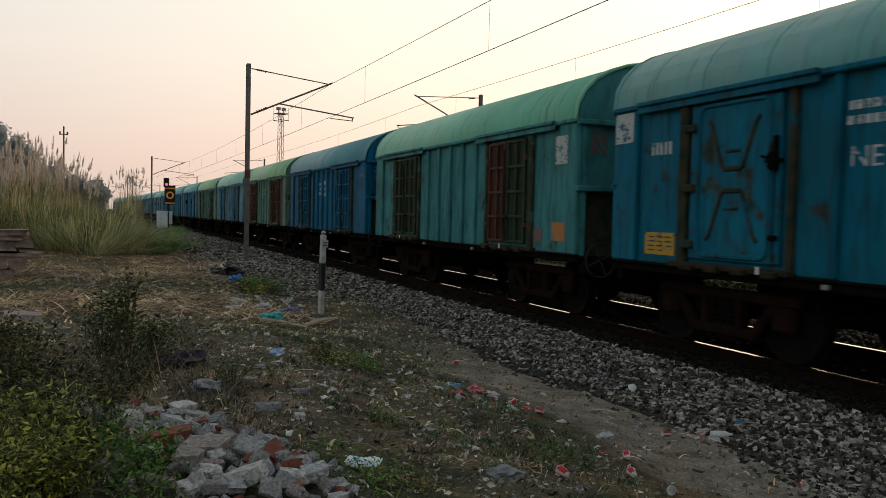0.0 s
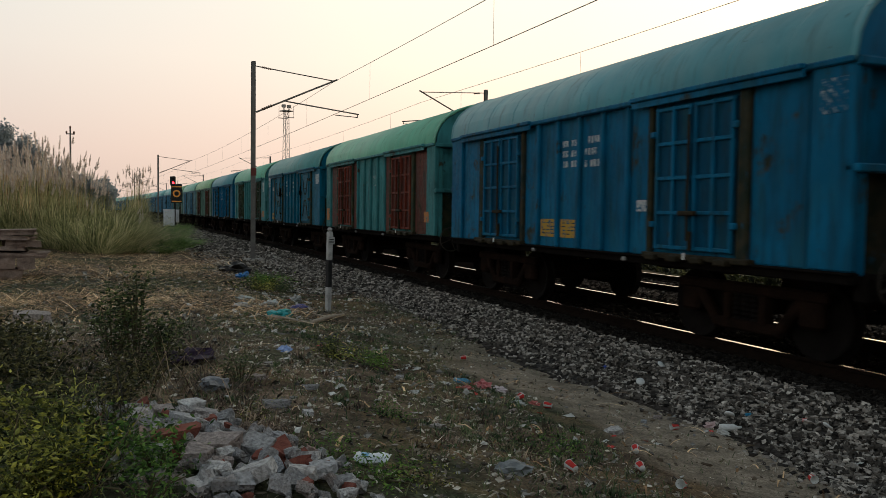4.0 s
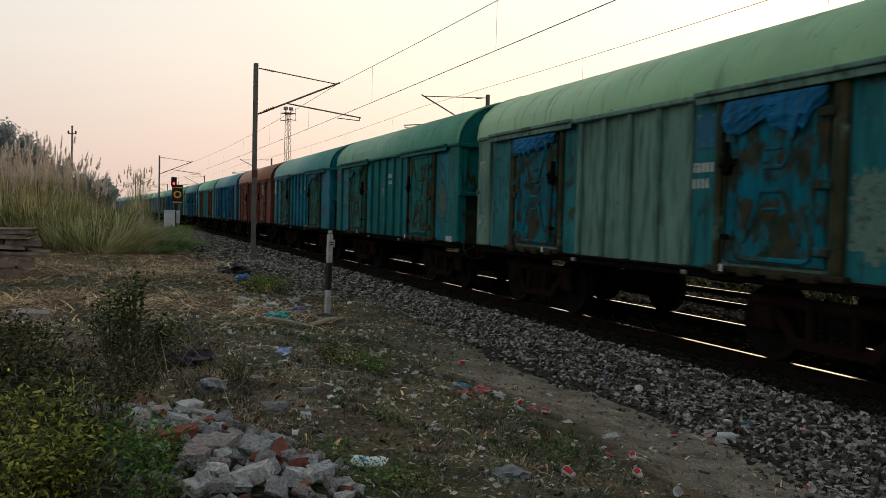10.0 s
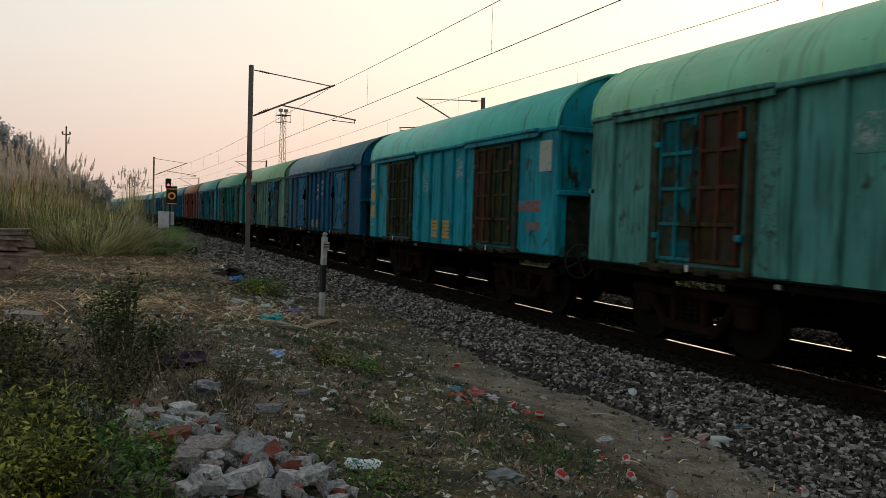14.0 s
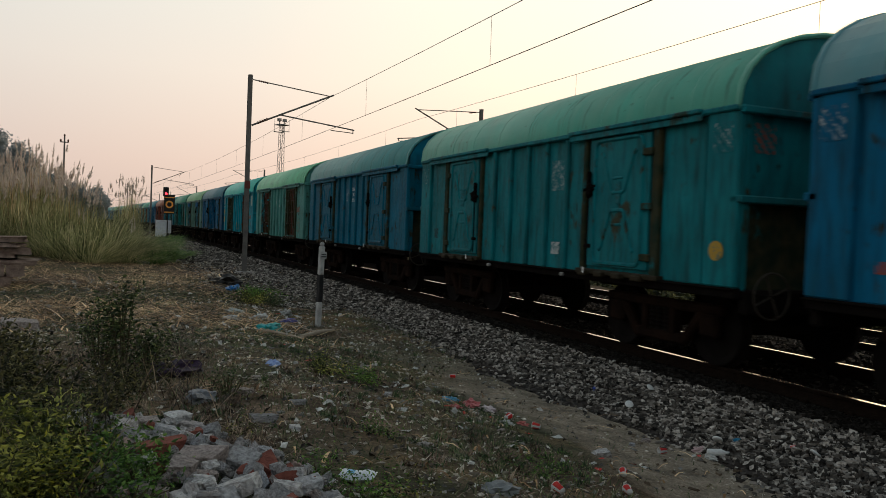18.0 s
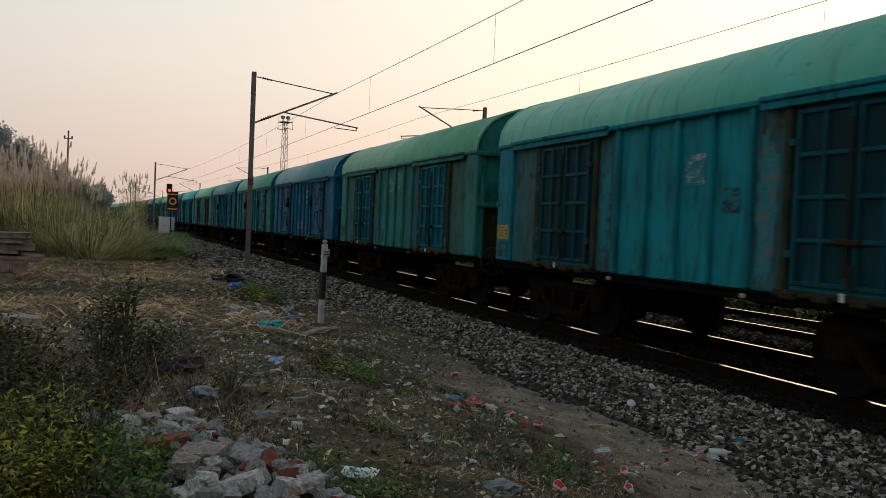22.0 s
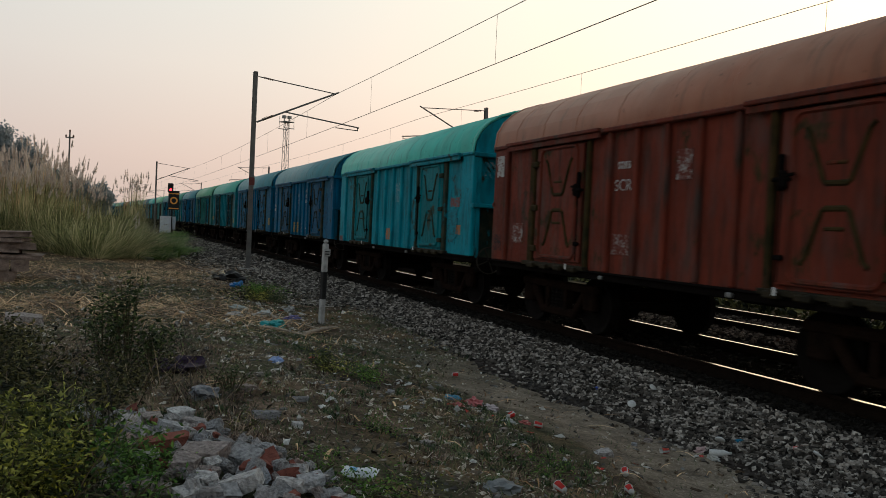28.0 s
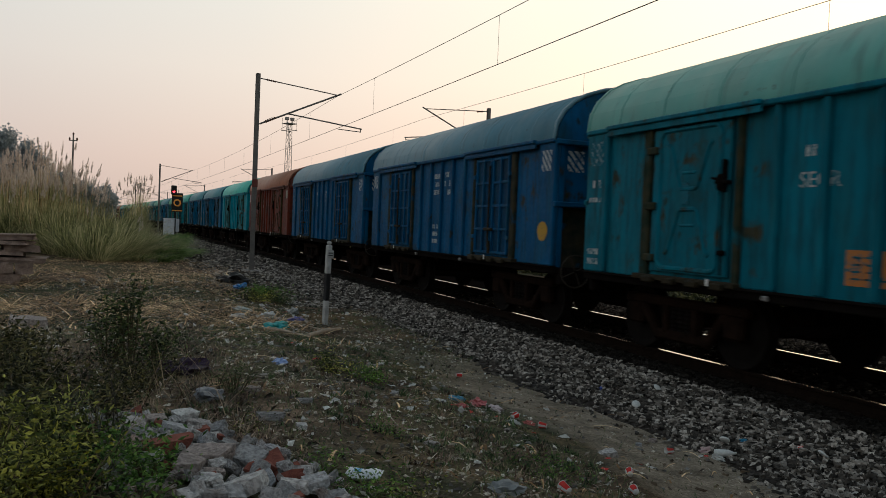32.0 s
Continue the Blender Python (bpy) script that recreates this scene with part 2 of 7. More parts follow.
# ---- mesh building ----
class Build:
    """Collects solids as plain vertex and face lists and links them as one mesh."""

    def __init__(self):
        self.v, self.f, self.mi, self.cur = [], [], [], 0

    def add(self, verts, faces):
        k = len(self.v)
        self.v += [tuple(p) for p in verts]
        self.f += [tuple(i + k for i in f) for f in faces]
        self.mi += [self.cur] * len(faces)
        return self

    def box(self, x0, x1, y0, y1, z0, z1, c=0.0, m=None):
        if c <= 0:
            vs = [(x, y, z) for z in (z0, z1) for y in (y0, y1) for x in (x0, x1)]
            fs = [(0, 2, 3, 1), (4, 5, 7, 6), (0, 1, 5, 4), (2, 6, 7, 3), (0, 4, 6, 2), (1, 3, 7, 5)]
        else:
            c = min(c, (x1 - x0) * 0.45, (y1 - y0) * 0.45, (z1 - z0) * 0.45)
            vs = []
            for z, iz in ((z0, c), (z1, -c)):
                for y, iy in ((y0, c), (y1, -c)):
                    for x, ix in ((x0, c), (x1, -c)):
                        vs += [(x, y + iy, z + iz), (x + ix, y, z + iz), (x + ix, y + iy, z)]
            q = lambda i, a: 3 * i + a
            fs = [(q(0, 2), q(2, 2), q(3, 2), q(1, 2)), (q(4, 2), q(5, 2), q(7, 2), q(6, 2)),
                  (q(0, 1), q(1, 1), q(5, 1), q(4, 1)), (q(2, 1), q(6, 1), q(7, 1), q(3, 1)),
                  (q(0, 0), q(4, 0), q(6, 0), q(2, 0)), (q(1, 0), q(3, 0), q(7, 0), q(5, 0))]
            for a, b, ax in [(0, 1, 0), (2, 3, 0), (4, 5, 0), (6, 7, 0), (0, 2, 1), (1, 3, 1), (4, 6, 1), (5, 7, 1),
                             (0, 4, 2), (1, 5, 2), (2, 6, 2), (3, 7, 2)]:
                u, w = [k for k in range(3) if k != ax]
                fs.append((q(a, u), q(b, u), q(b, w), q(a, w)))
            fs += [(q(i, 0), q(i, 1), q(i, 2)) for i in range(8)]
        if m is not None:
            vs = [m @ Vector(p) for p in vs]
        return self.add(vs, fs)

    def tube(self, a, b, r, n=8, r2=None):
        a, b = Vector(a), Vector(b)
        d = (b - a).normalized()
        u = d.orthogonal().normalized()
        w = d.cross(u)
        r2 = r if r2 is None else r2
        ring = [(math.cos(2 * math.pi * i / n), math.sin(2 * math.pi * i / n)) for i in range(n)]
        vs = [a + (u * c + w * s) * r for c, s in ring] + [b + (u * c + w * s) * r2 for c, s in ring]
        fs = [(i, (i + 1) % n, n + (i + 1) % n, n + i) for i in range(n)]
        fs += [tuple(range(n - 1, -1, -1)), tuple(range(n, 2 * n))]
        return self.add(vs, fs)

    def sweep(self, path, profile, closed=True):
        """A profile of (side, up) pairs along a path of points, upright."""
        k, rows = len(profile), []
        for i, p in enumerate(path):
            d = (Vector(path[min(i + 1, len(path) - 1)]) - Vector(path[max(i - 1, 0)])).normalized()
            side = Vector((d.y, -d.x, 0)).normalized()
            rows += [Vector(p) + side * s + Vector((0, 0, u)) for s, u in profile]
        fs = []
        for i in range(len(path) - 1):
            for j in range(k if closed else k - 1):
                a, b = i * k + j, i * k + (j + 1) % k
                fs.append((a, b, b + k, a + k))
        if closed:
            fs += [tuple(range(k)), tuple(range((len(path) - 1) * k, len(path) * k))[::-1]]
        return self.add(rows, fs)

    def lathe(self, profile, n=16, at=(0, 0, 0), axis="z"):
        """Turns (radius, height) pairs round an axis."""
        vs = []
        for r, h in profile:
            for i in range(n):
                a = 2 * math.pi * i / n
                p = (r * math.cos(a), r * math.sin(a), h)
                p = p if axis == "z" else (p[2], p[0], p[1]) if axis == "x" else (p[1], p[2], p[0])
                vs.append((p[0] + at[0], p[1] + at[1], p[2] + at[2]))
        fs = [(j * n + i, j * n + (i + 1) % n, (j + 1) * n + (i + 1) % n, (j + 1) * n + i)
              for j in range(len(profile) - 1) for i in range(n)]
        fs += [tuple(range(n))[::-1], tuple(range((len(profile) - 1) * n, len(profile) * n))]
        return self.add(vs, fs)

    def mesh(self, name, mats, smooth=False):
        me = bpy.data.meshes.new(name)
        me.from_pydata(self.v, [], self.f)
        for m in mats if isinstance(mats, (list, tuple)) else [mats]:
            me.materials.append(m)
        if any(self.mi):
            me.polygons.foreach_set("material_index", self.mi)
        bm = bmesh.new()
        bm.from_mesh(me)
        bmesh.ops.recalc_face_normals(bm, faces=bm.faces)
        bm.to_mesh(me)
        bm.free()
        if smooth:
            me.polygons.foreach_set("use_smooth", [True] * len(me.polygons))
        return me


def part(name, build, mats, parent=None, label="", smooth=False, at=None):
    """One mesh object, under a thing or a part when one is given."""
    ob = new(name, build.mesh(name, mats, smooth) if isinstance(build, Build) else build)
    if parent is not None:
        ob.parent = parent
    if at is not None:
        ob.matrix_basis = at
    return tagged(ob, label) if label else ob


def thing(name, label, category, group="", at=None, kind=""):
    ob = new(name)
    ob.empty_display_size = 0.2
    if at is not None:
        ob.matrix_basis = at
    return tagged(ob, label, category, group, kind)


# ---- plan: the track runs along +y, bending gently to the left far off ----
XC, RAIL_Z, HALF_GAUGE = 8.29, 0.55, 0.98
XC2 = XC + 4.36
BEND_FROM, BEND_RADIUS = 10.0, 2500.0


def bend(y):
    return -max(0.0, y - BEND_FROM) ** 2 / (2 * BEND_RADIUS)


def on_track(y, x=XC, z=RAIL_Z):
    return (x + bend(y), y, z)


def smooth01(t):
    t = min(1.0, max(0.0, t))
    return t * t * (3 - 2 * t)


def ground_z(x, y):
    """Bare ground: a low bank under the camera that falls away to the foot of the ballast."""
    xr = x - bend(y)
    foot = 0.10 + 0.26 * smooth01((y - 8) / 22)
    bank = (0.86 - foot) * smooth01((5.6 - xr) / 5.2) * (1 - 0.62 * smooth01((y - 5) / 12))
    z = foot + bank
    z += 0.05 * noise.noise((x * 0.35, y * 0.35, 0)) + 0.028 * noise.noise((x * 1.7, y * 1.7, 3)) + (0.012 * noise.noise((x * 4.1, y * 4.1, 8)) if y < 30 else 0)
    if xr > 5.6:
        z = min(z, foot)
    return z


BALLAST = [(-4.6, -0.60), (-3.05, -0.42), (-2.35, -0.22), (-1.85, -0.155), (1.85, -0.155), (2.18, -0.26),
           (2.5, -0.155), (6.2, -0.155), (6.9, -0.3), (8.2, -0.62)]


# ---- ground ----
def ground_material():
    m, n, l, p = shader("trodden_earth", 1.0, 0.0, 0.0)
    v = coords(n, l, shift=False)
    big = noise_node(n, l, 0.35, 6, v, 0.3)
    mid = noise_node(n, l, 2.2, 7, v)
    fine = noise_node(n, l, 38, 5, v)
    earth = ramp(n, l, mid, [(0.3, (0.072, 0.054, 0.038)), (0.55, (0.175, 0.125, 0.088)), (0.75, (0.32, 0.222, 0.155))])
    moss = ramp(n, l, noise_node(n, l, 5.0, 6, v), [(0.35, (0.038, 0.056, 0.03)), (0.7, (0.10, 0.118, 0.066))])
    col = mix(n, l, ramp(n, l, big, [(0.42, 0.0), (0.58, 0.8)]), earth, moss)
    straw = ramp(n, l, noise_node(n, l, 0.8, 5, v, 0.8), [(0.52, 0.0), (0.66, 0.6)])
    col = mix(n, l, straw, col, (0.27, 0.175, 0.09))
    col = mix(n, l, ramp(n, l, fine, [(0.35, 0.55), (0.7, 0.0)]), col, (0.03, 0.026, 0.022))
    sep = n.new("ShaderNodeSeparateXYZ")
    l.new(v, sep.inputs[0])
    wob = n.new("ShaderNodeMath")
    wob.operation, wob.inputs[1].default_value = "MULTIPLY_ADD", 1.3
    l.new(noise_node(n, l, 0.9, 4, v), wob.inputs[0])
    l.new(sep.outputs["X"], wob.inputs[2])
    worn = ramp(n, l, noise_node(n, l, 3.0, 6, v), [(0.3, (0.155, 0.126, 0.095)), (0.7, (0.32, 0.262, 0.198))])
    edge = n.new("ShaderNodeMapRange")
    edge.inputs["From Min"].default_value, edge.inputs["From Max"].default_value = 4.25, 4.75
    l.new(wob.outputs[0], edge.inputs["Value"])
    fade = n.new("ShaderNodeMapRange")
    fade.inputs["From Min"].default_value, fade.inputs["From Max"].default_value = 13.5, 8.5
    l.new(sep.outputs["Y"], fade.inputs["Value"])
    both = n.new("ShaderNodeMath")
    both.operation = "MULTIPLY"
    l.new(edge.outputs["Result"], both.inputs[0])
    l.new(fade.outputs["Result"], both.inputs[1])
    col = mix(n, l, both.outputs[0], col, worn)
    for size, lo, hi in ((22, 0.84, 1.16), (70, 0.75, 1.25)):
        crumb = n.new("ShaderNodeTexVoronoi")
        crumb.inputs["Scale"].default_value = size
        l.new(v, crumb.inputs["Vector"])
        tone = n.new("ShaderNodeSeparateColor")
        l.new(crumb.outputs["Color"], tone.inputs[0])
        col = mix(n, l, 1.0, col, ramp(n, l, tone.outputs[0], [(0.05, lo), (0.6, 1.0), (0.95, hi)]), "MULTIPLY")
    l.new(col, p.inputs["Base Color"])
    relief(n, l, p, mix(n, l, 0.5, fine, mid), 0.7, 0.035)
    return m


def graded(lo, hi, step, far):
    """Even steps between lo and hi, growing ones out to far on both sides."""
    mid = list(np.arange(lo, hi + 1e-6, step))
    out, s, a = [], step, hi
    while a < far:
        s *= 1.28
        a += s
        out.append(a)
    pre, s, a = [], step, lo
    while a > -far:
        s *= 1.28
        a -= s
        pre.append(a)
    return pre[::-1] + mid + out


def ground():
    xs, ys = graded(-6, 6.6, 0.14, 2600), graded(2, 26, 0.16, 3000)
    b = Build()
    vs = [(x, y, ground_z(x, y) if abs(x) < 400 and abs(y) < 400 else 0.3) for y in ys for x in xs]
    w = len(xs)
    fs = [(j * w + i, j * w + i + 1, (j + 1) * w + i + 1, (j + 1) * w + i) for j in range(len(ys) - 1) for i in range(w - 1)]
    b.add(vs, fs)
    return tagged(part("ground", b, ground_material(), smooth=True), "trodden grey-brown earth with sparse grass beside the railway", "ground", kind="structure")


ground()


# ---- track ----
def ballast_material():
    m, n, l, p = shader("grey_ballast", 1.0, 0.0, 0.0)
    v = coords(n, l, shift=False)
    c = n.new("ShaderNodeTexVoronoi")
    c.inputs["Scale"].default_value = 16
    l.new(v, c.inputs["Vector"])
    tone = ramp(n, l, c.outputs["Color"], [(0.1, (0.014, 0.013, 0.012)), (0.9, (0.085, 0.077, 0.07))])
    tone = mix(n, l, ramp(n, l, noise_node(n, l, 0.7, 4, v), [(0.4, 0.0), (0.7, 0.5)]), tone, (0.07, 0.05, 0.04))
    # Near-black from the near shoulder onwards: oil stains plus painted shade of the train.
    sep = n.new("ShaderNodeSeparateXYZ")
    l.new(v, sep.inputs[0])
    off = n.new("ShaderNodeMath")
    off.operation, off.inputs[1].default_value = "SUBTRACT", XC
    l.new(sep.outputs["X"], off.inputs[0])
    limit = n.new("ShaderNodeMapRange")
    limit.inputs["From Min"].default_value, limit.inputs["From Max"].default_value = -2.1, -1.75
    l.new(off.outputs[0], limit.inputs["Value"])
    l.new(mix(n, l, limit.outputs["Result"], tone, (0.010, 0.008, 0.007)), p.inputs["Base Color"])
    relief(n, l, p, c.outputs["Distance"], 1.0, 0.05)
    return m


def stone_material(name, lo, mid, hi):
    m, n, l, p = shader(name, 0.95, 0.0, 0.08)
    g = n.new("ShaderNodeNewGeometry")
    tone = ramp(n, l, g.outputs["Random Per Island"], [(0.0, lo), (0.58, mid), (1.0, hi)])
    v = coords(n, l, shift=False)
    f = noise_node(n, l, 30, 4, v)
    l.new(mix(n, l, ramp(n, l, f, [(0.35, 0.5), (0.65, 0.0)]), tone, lo), p.inputs["Base Color"])
    relief(n, l, p, f, 0.5, 0.01)
    return m


BALLAST_BED = ballast_material()
BALLAST_STONE = stone_material("ballast_stone", (0.012, 0.011, 0.010), (0.155, 0.135, 0.115), (0.60, 0.54, 0.47))
RUSTY_STONE = stone_material("rust_stained_ballast", (0.018, 0.013, 0.010), (0.075, 0.055, 0.042), (0.24, 0.18, 0.14))
# Stones by the rails, blackened for oil and for shade beneath the wagons.
OIL_SHADE_STONE = stone_material("oiled_shaded_ballast", (0.006, 0.005, 0.004), (0.014, 0.012, 0.010), (0.03, 0.026, 0.022))


def ballast_top(x, y):
    u = x - XC - bend(y)
    for (a, za), (b2, zb) in zip(BALLAST, BALLAST[1:]):
        if a <= u <= b2:
            return RAIL_Z + za + (zb - za) * (u - a) / (b2 - a)
    return RAIL_Z - 0.7


def track_path(y0, y1, step, x, z):
    k = max(2, int((y1 - y0) / step) + 1)
    return [on_track(y0 + (y1 - y0) * i / (k - 1), x, z) for i in range(k)]


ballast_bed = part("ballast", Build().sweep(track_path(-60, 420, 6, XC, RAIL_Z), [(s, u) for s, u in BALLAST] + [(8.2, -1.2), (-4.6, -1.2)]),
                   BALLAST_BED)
tagged(ballast_bed, "sloping bed of grey crushed stone under two tracks", "ballast", kind="structure")

RAIL_PROFILE = [(-0.07, -0.155), (0.07, -0.155), (0.07, -0.14), (0.012, -0.12), (0.012, -0.045), (0.036, -0.035), (0.036, 0.0),
                (-0.036, 0.0), (-0.036, -0.035), (-0.012, -0.045), (-0.012, -0.12), (-0.07, -0.14)]


def rail(x):
    b = Build().sweep(track_path(-60, 420, 3, x, RAIL_Z), RAIL_PROFILE)
    top = len(RAIL_PROFILE)
    b.mi = [1 if i % top == 6 else 0 for i in range(len(b.f))]
    return tagged(part("rail", b, [RAIL_SIDE, RAIL_TOP]), "steel rail with a polished head on rusty sides", "rail", "rails of the two tracks")


for _c, _s in product((XC, XC2), (-1, 1)):
    rail(_c + _s * HALF_GAUGE)

_sl = Build().box(-1.38, 1.38, -0.125, 0.125, -0.36, -0.165, 0.03)
SLEEPER = _sl.mesh("sleeper", OILY_CONCRETE)
_clip = Build()
for _s in (-HALF_GAUGE, HALF_GAUGE):
    for _t in (-0.1, 0.1):
        _clip.box(_s + _t - 0.03, _s + _t + 0.03, -0.05, 0.05, -0.166, -0.125, 0.01)
CLIPS = _clip.mesh("rail_clip", RAIL_SIDE)
for _c in (XC, XC2):
    bed = thing("track_sleepers", "row of weathered concrete sleepers under the rails", "sleepers", at=pose(0, 0, 0), kind="structure")
    for _i in range(110):
        _y = -6 + 0.6 * _i
        _m = pose(*on_track(_y, _c), 0, 0, math.degrees(-math.atan2(bend(_y + 0.5) - bend(_y - 0.5), 1)))
        _o = part("sleeper", SLEEPER, None, bed, at=_m)
        part("rail_clip", CLIPS, None, _o)

CUBE_V = np.array(list(product((-1.0, 1.0), (-1.0, 1.0), (-1.0, 1.0))))
ROUGH_V = CUBE_V * np.array([(1.0, 0.8, 0.7), (0.7, 1.0, 1.1), (1.1, 0.7, 1.0), (0.8, 1.0, 0.6), (1.0, 1.1, 0.8), (0.6, 0.7, 1.1), (1.1, 1.0, 0.9), (0.9, 0.6, 0.8)])
CUBE_F = np.array([(0, 1, 3), (0, 3, 2), (4, 6, 7), (4, 7, 5), (0, 4, 5), (0, 5, 1), (2, 3, 7), (2, 7, 6), (0, 2, 6), (0, 6, 4), (1, 5, 7), (1, 7, 3)])


def stones(name, places, sizes, mat, label, category, seed, flat=0.62, parent=None):
    """Many angular stones in one mesh: a place and a size for each."""
    rng = np.random.default_rng(seed)
    k = len(places)
    shape = ROUGH_V[None] * rng.uniform(0.45, 0.95, (k, len(CUBE_V), 1)) + rng.normal(0, 0.17, (k, len(CUBE_V), 3))
    shape = shape * np.stack([rng.uniform(0.8, 1.9, k), rng.uniform(0.55, 1.0, k), rng.uniform(0.5, 0.9, k) * flat / 0.62], 1)[:, None]
    a, t = rng.uniform(0, 6.283, k), rng.uniform(-1.5, 1.5, k)
    ca, sa, ct, st = np.cos(a), np.sin(a), np.cos(t), np.sin(t)
    rot = np.zeros((k, 3, 3))
    rot[:, 0, 0], rot[:, 0, 1], rot[:, 0, 2] = ca, -sa * ct, sa * st
    rot[:, 1, 0], rot[:, 1, 1], rot[:, 1, 2] = sa, ca * ct, -ca * st
    rot[:, 2, 1], rot[:, 2, 2] = st, ct
    pts = np.einsum("kij,kvj->kvi", rot, shape) * np.asarray(sizes)[:, None, None] + np.asarray(places)[:, None]
    faces = CUBE_F[None] + (np.arange(k) * len(CUBE_V))[:, None, None]
    me = bpy.data.meshes.new(name)
    me.from_pydata(pts.reshape(-1, 3).tolist(), [], faces.reshape(-1, 3).tolist())
    me.materials.append(mat)
    ob = new(name, me)
    if parent:
        ob.parent = parent
    return tagged(ob, label, category, kind="stuff")


def loose_ballast():
    rng = np.random.default_rng(5)
    pl, sz, dark, dsz, rust, rsz = [], [], [], [], [], []
    for y0, y1, per, s0, s1 in ((1.5, 9, 1250, 0.015, 0.034), (9, 18, 820, 0.017, 0.038), (18, 32, 330, 0.026, 0.05), (32, 70, 60, 0.045, 0.08)):
        k = int((y1 - y0) * 2.7 * per)
        for u, y, s, q in zip(rng.uniform(-4.1, -1.25, k), rng.uniform(y0, y1, k), rng.uniform(s0, s1, k), rng.random(k)):
            edge = -3.0 + 0.22 * noise.noise((0, y * 0.7, 14)) - 0.35 * smooth01((5.6 - y) / 1.2) - 0.75 * smooth01((y - 17) / 5)
            if u < edge and q < 0.86 + (edge - u) * 0.35:
                continue
            x = XC + u + bend(y)
            z = max(ballast_top(x, y), ground_z(x, y) if u < -2.6 else -9) + s * 0.35 + (0.03 * q if u > -2.6 else 0)
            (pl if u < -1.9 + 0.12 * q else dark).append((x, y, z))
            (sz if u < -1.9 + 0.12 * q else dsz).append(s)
    for u0, u1, per, oil_shade in ((-0.85, 0.85, 60, True), (1.25, 1.9, 90, True), (1.9, 3.3, 130, False), (3.5, 5.2, 60, False), (5.5, 7.4, 90, False)):
        k = int(20 * (u1 - u0) * per)
        for u, y, s in zip(rng.uniform(u0, u1, k), rng.uniform(2, 22, k), rng.uniform(0.028, 0.05, k)):
            x = XC + u + bend(y)
            (dark if oil_shade else rust).append((x, y, ballast_top(x, y) + s * 0.3))
            (dsz if oil_shade else rsz).append(s)
    stones("loose_ballast", pl, sz, BALLAST_STONE, "loose angular grey ballast stones on the track shoulder", "ballast", 11)
    stones("oily_ballast", dark, dsz, OIL_SHADE_STONE, "black oil-stained ballast stones round the rails", "ballast", 12)
    stones("rusty_ballast", rust, rsz, RUSTY_STONE, "dark rust-stained ballast stones between the tracks", "ballast", 13)


loose_ballast()

# ---- covered wagons ----
HL, HW, SILL, EAVE, APEX = 5.165, 1.6, 1.07, 3.2, 4.22
PITCH = 11.35
DOOR = 2.76          # from the middle of a wagon to the middle of a door


def roof_shell(y0, y1, drop=0.0, n=14, over=0.03):
    """Arched roof from eave to eave, a shallow ellipse."""
    prof = []
    for i in range(n + 1):
        a = math.pi * i / n
        prof.append((-(HW + over) * math.cos(a), EAVE + (APEX - EAVE - drop) * math.sin(a) ** 0.85))
    vs = [(x, y, z) for y in (y0, y1) for x, z in prof] + [(x * 0.985, y, z - 0.04) for y in (y0, y1) for x, z in prof]
    k = n + 1
    fs = []
    for i in range(n):
        fs += [(i, i + 1, k + i + 1, k + i), (2 * k + i, 3 * k + i, 3 * k + i + 1, 2 * k + i + 1),
               (i, 2 * k + i, 2 * k + i + 1, i + 1), (k + i, k + i + 1, 3 * k + i + 1, 3 * k + i)]
    fs += [(0, k, 3 * k, 2 * k), (n, 2 * k + n, 3 * k + n, k + n)]
    return vs, fs


def rim_path(w, h, r, k=5):
    """Corner-rounded rectangle as (y, z) points round its middle."""
    out = []
    for cy, cz, a0 in ((1, 1, 0), (-1, 1, 90), (-1, -1, 180), (1, -1, 270)):
        for i in range(k + 1):
            a = radians(a0 + 90 * i / k)
            out.append((cy * (w / 2 - r) + r * math.cos(a), cz * (h / 2 - r) + r * math.sin(a)))
    return out


def ridge(points, x, wide, high, closed=False):
    """A pressed ridge with sloping flanks along (y, z) points, standing proud towards -x."""
    b, k = Build(), len(points)
    for i, (y, z) in enumerate(points):
        a = points[i - 1 if closed or i else 0]
        c = points[(i + 1) % k if closed else min(i + 1, k - 1)]
        d = Vector((c[0] - a[0], c[1] - a[1])).normalized()
        ny, nz = -d.y, d.x
        b.v += [(x, y + ny * wide, z + nz * wide), (x - high, y + ny * wide * 0.4, z + nz * wide * 0.4),
                (x - high, y - ny * wide * 0.4, z - nz * wide * 0.4), (x, y - ny * wide, z - nz * wide)]
    for i in range(k if closed else k - 1):
        j = (i + 1) % k
        for q in range(4):
            b.f.append((4 * i + q, 4 * i + (q + 1) % 4, 4 * j + (q + 1) % 4, 4 * j + q))
    if not closed:
        b.f += [(0, 1, 2, 3), (4 * k - 4, 4 * k - 1, 4 * k - 2, 4 * k - 3)]
    b.mi = [0] * len(b.f)
    return b


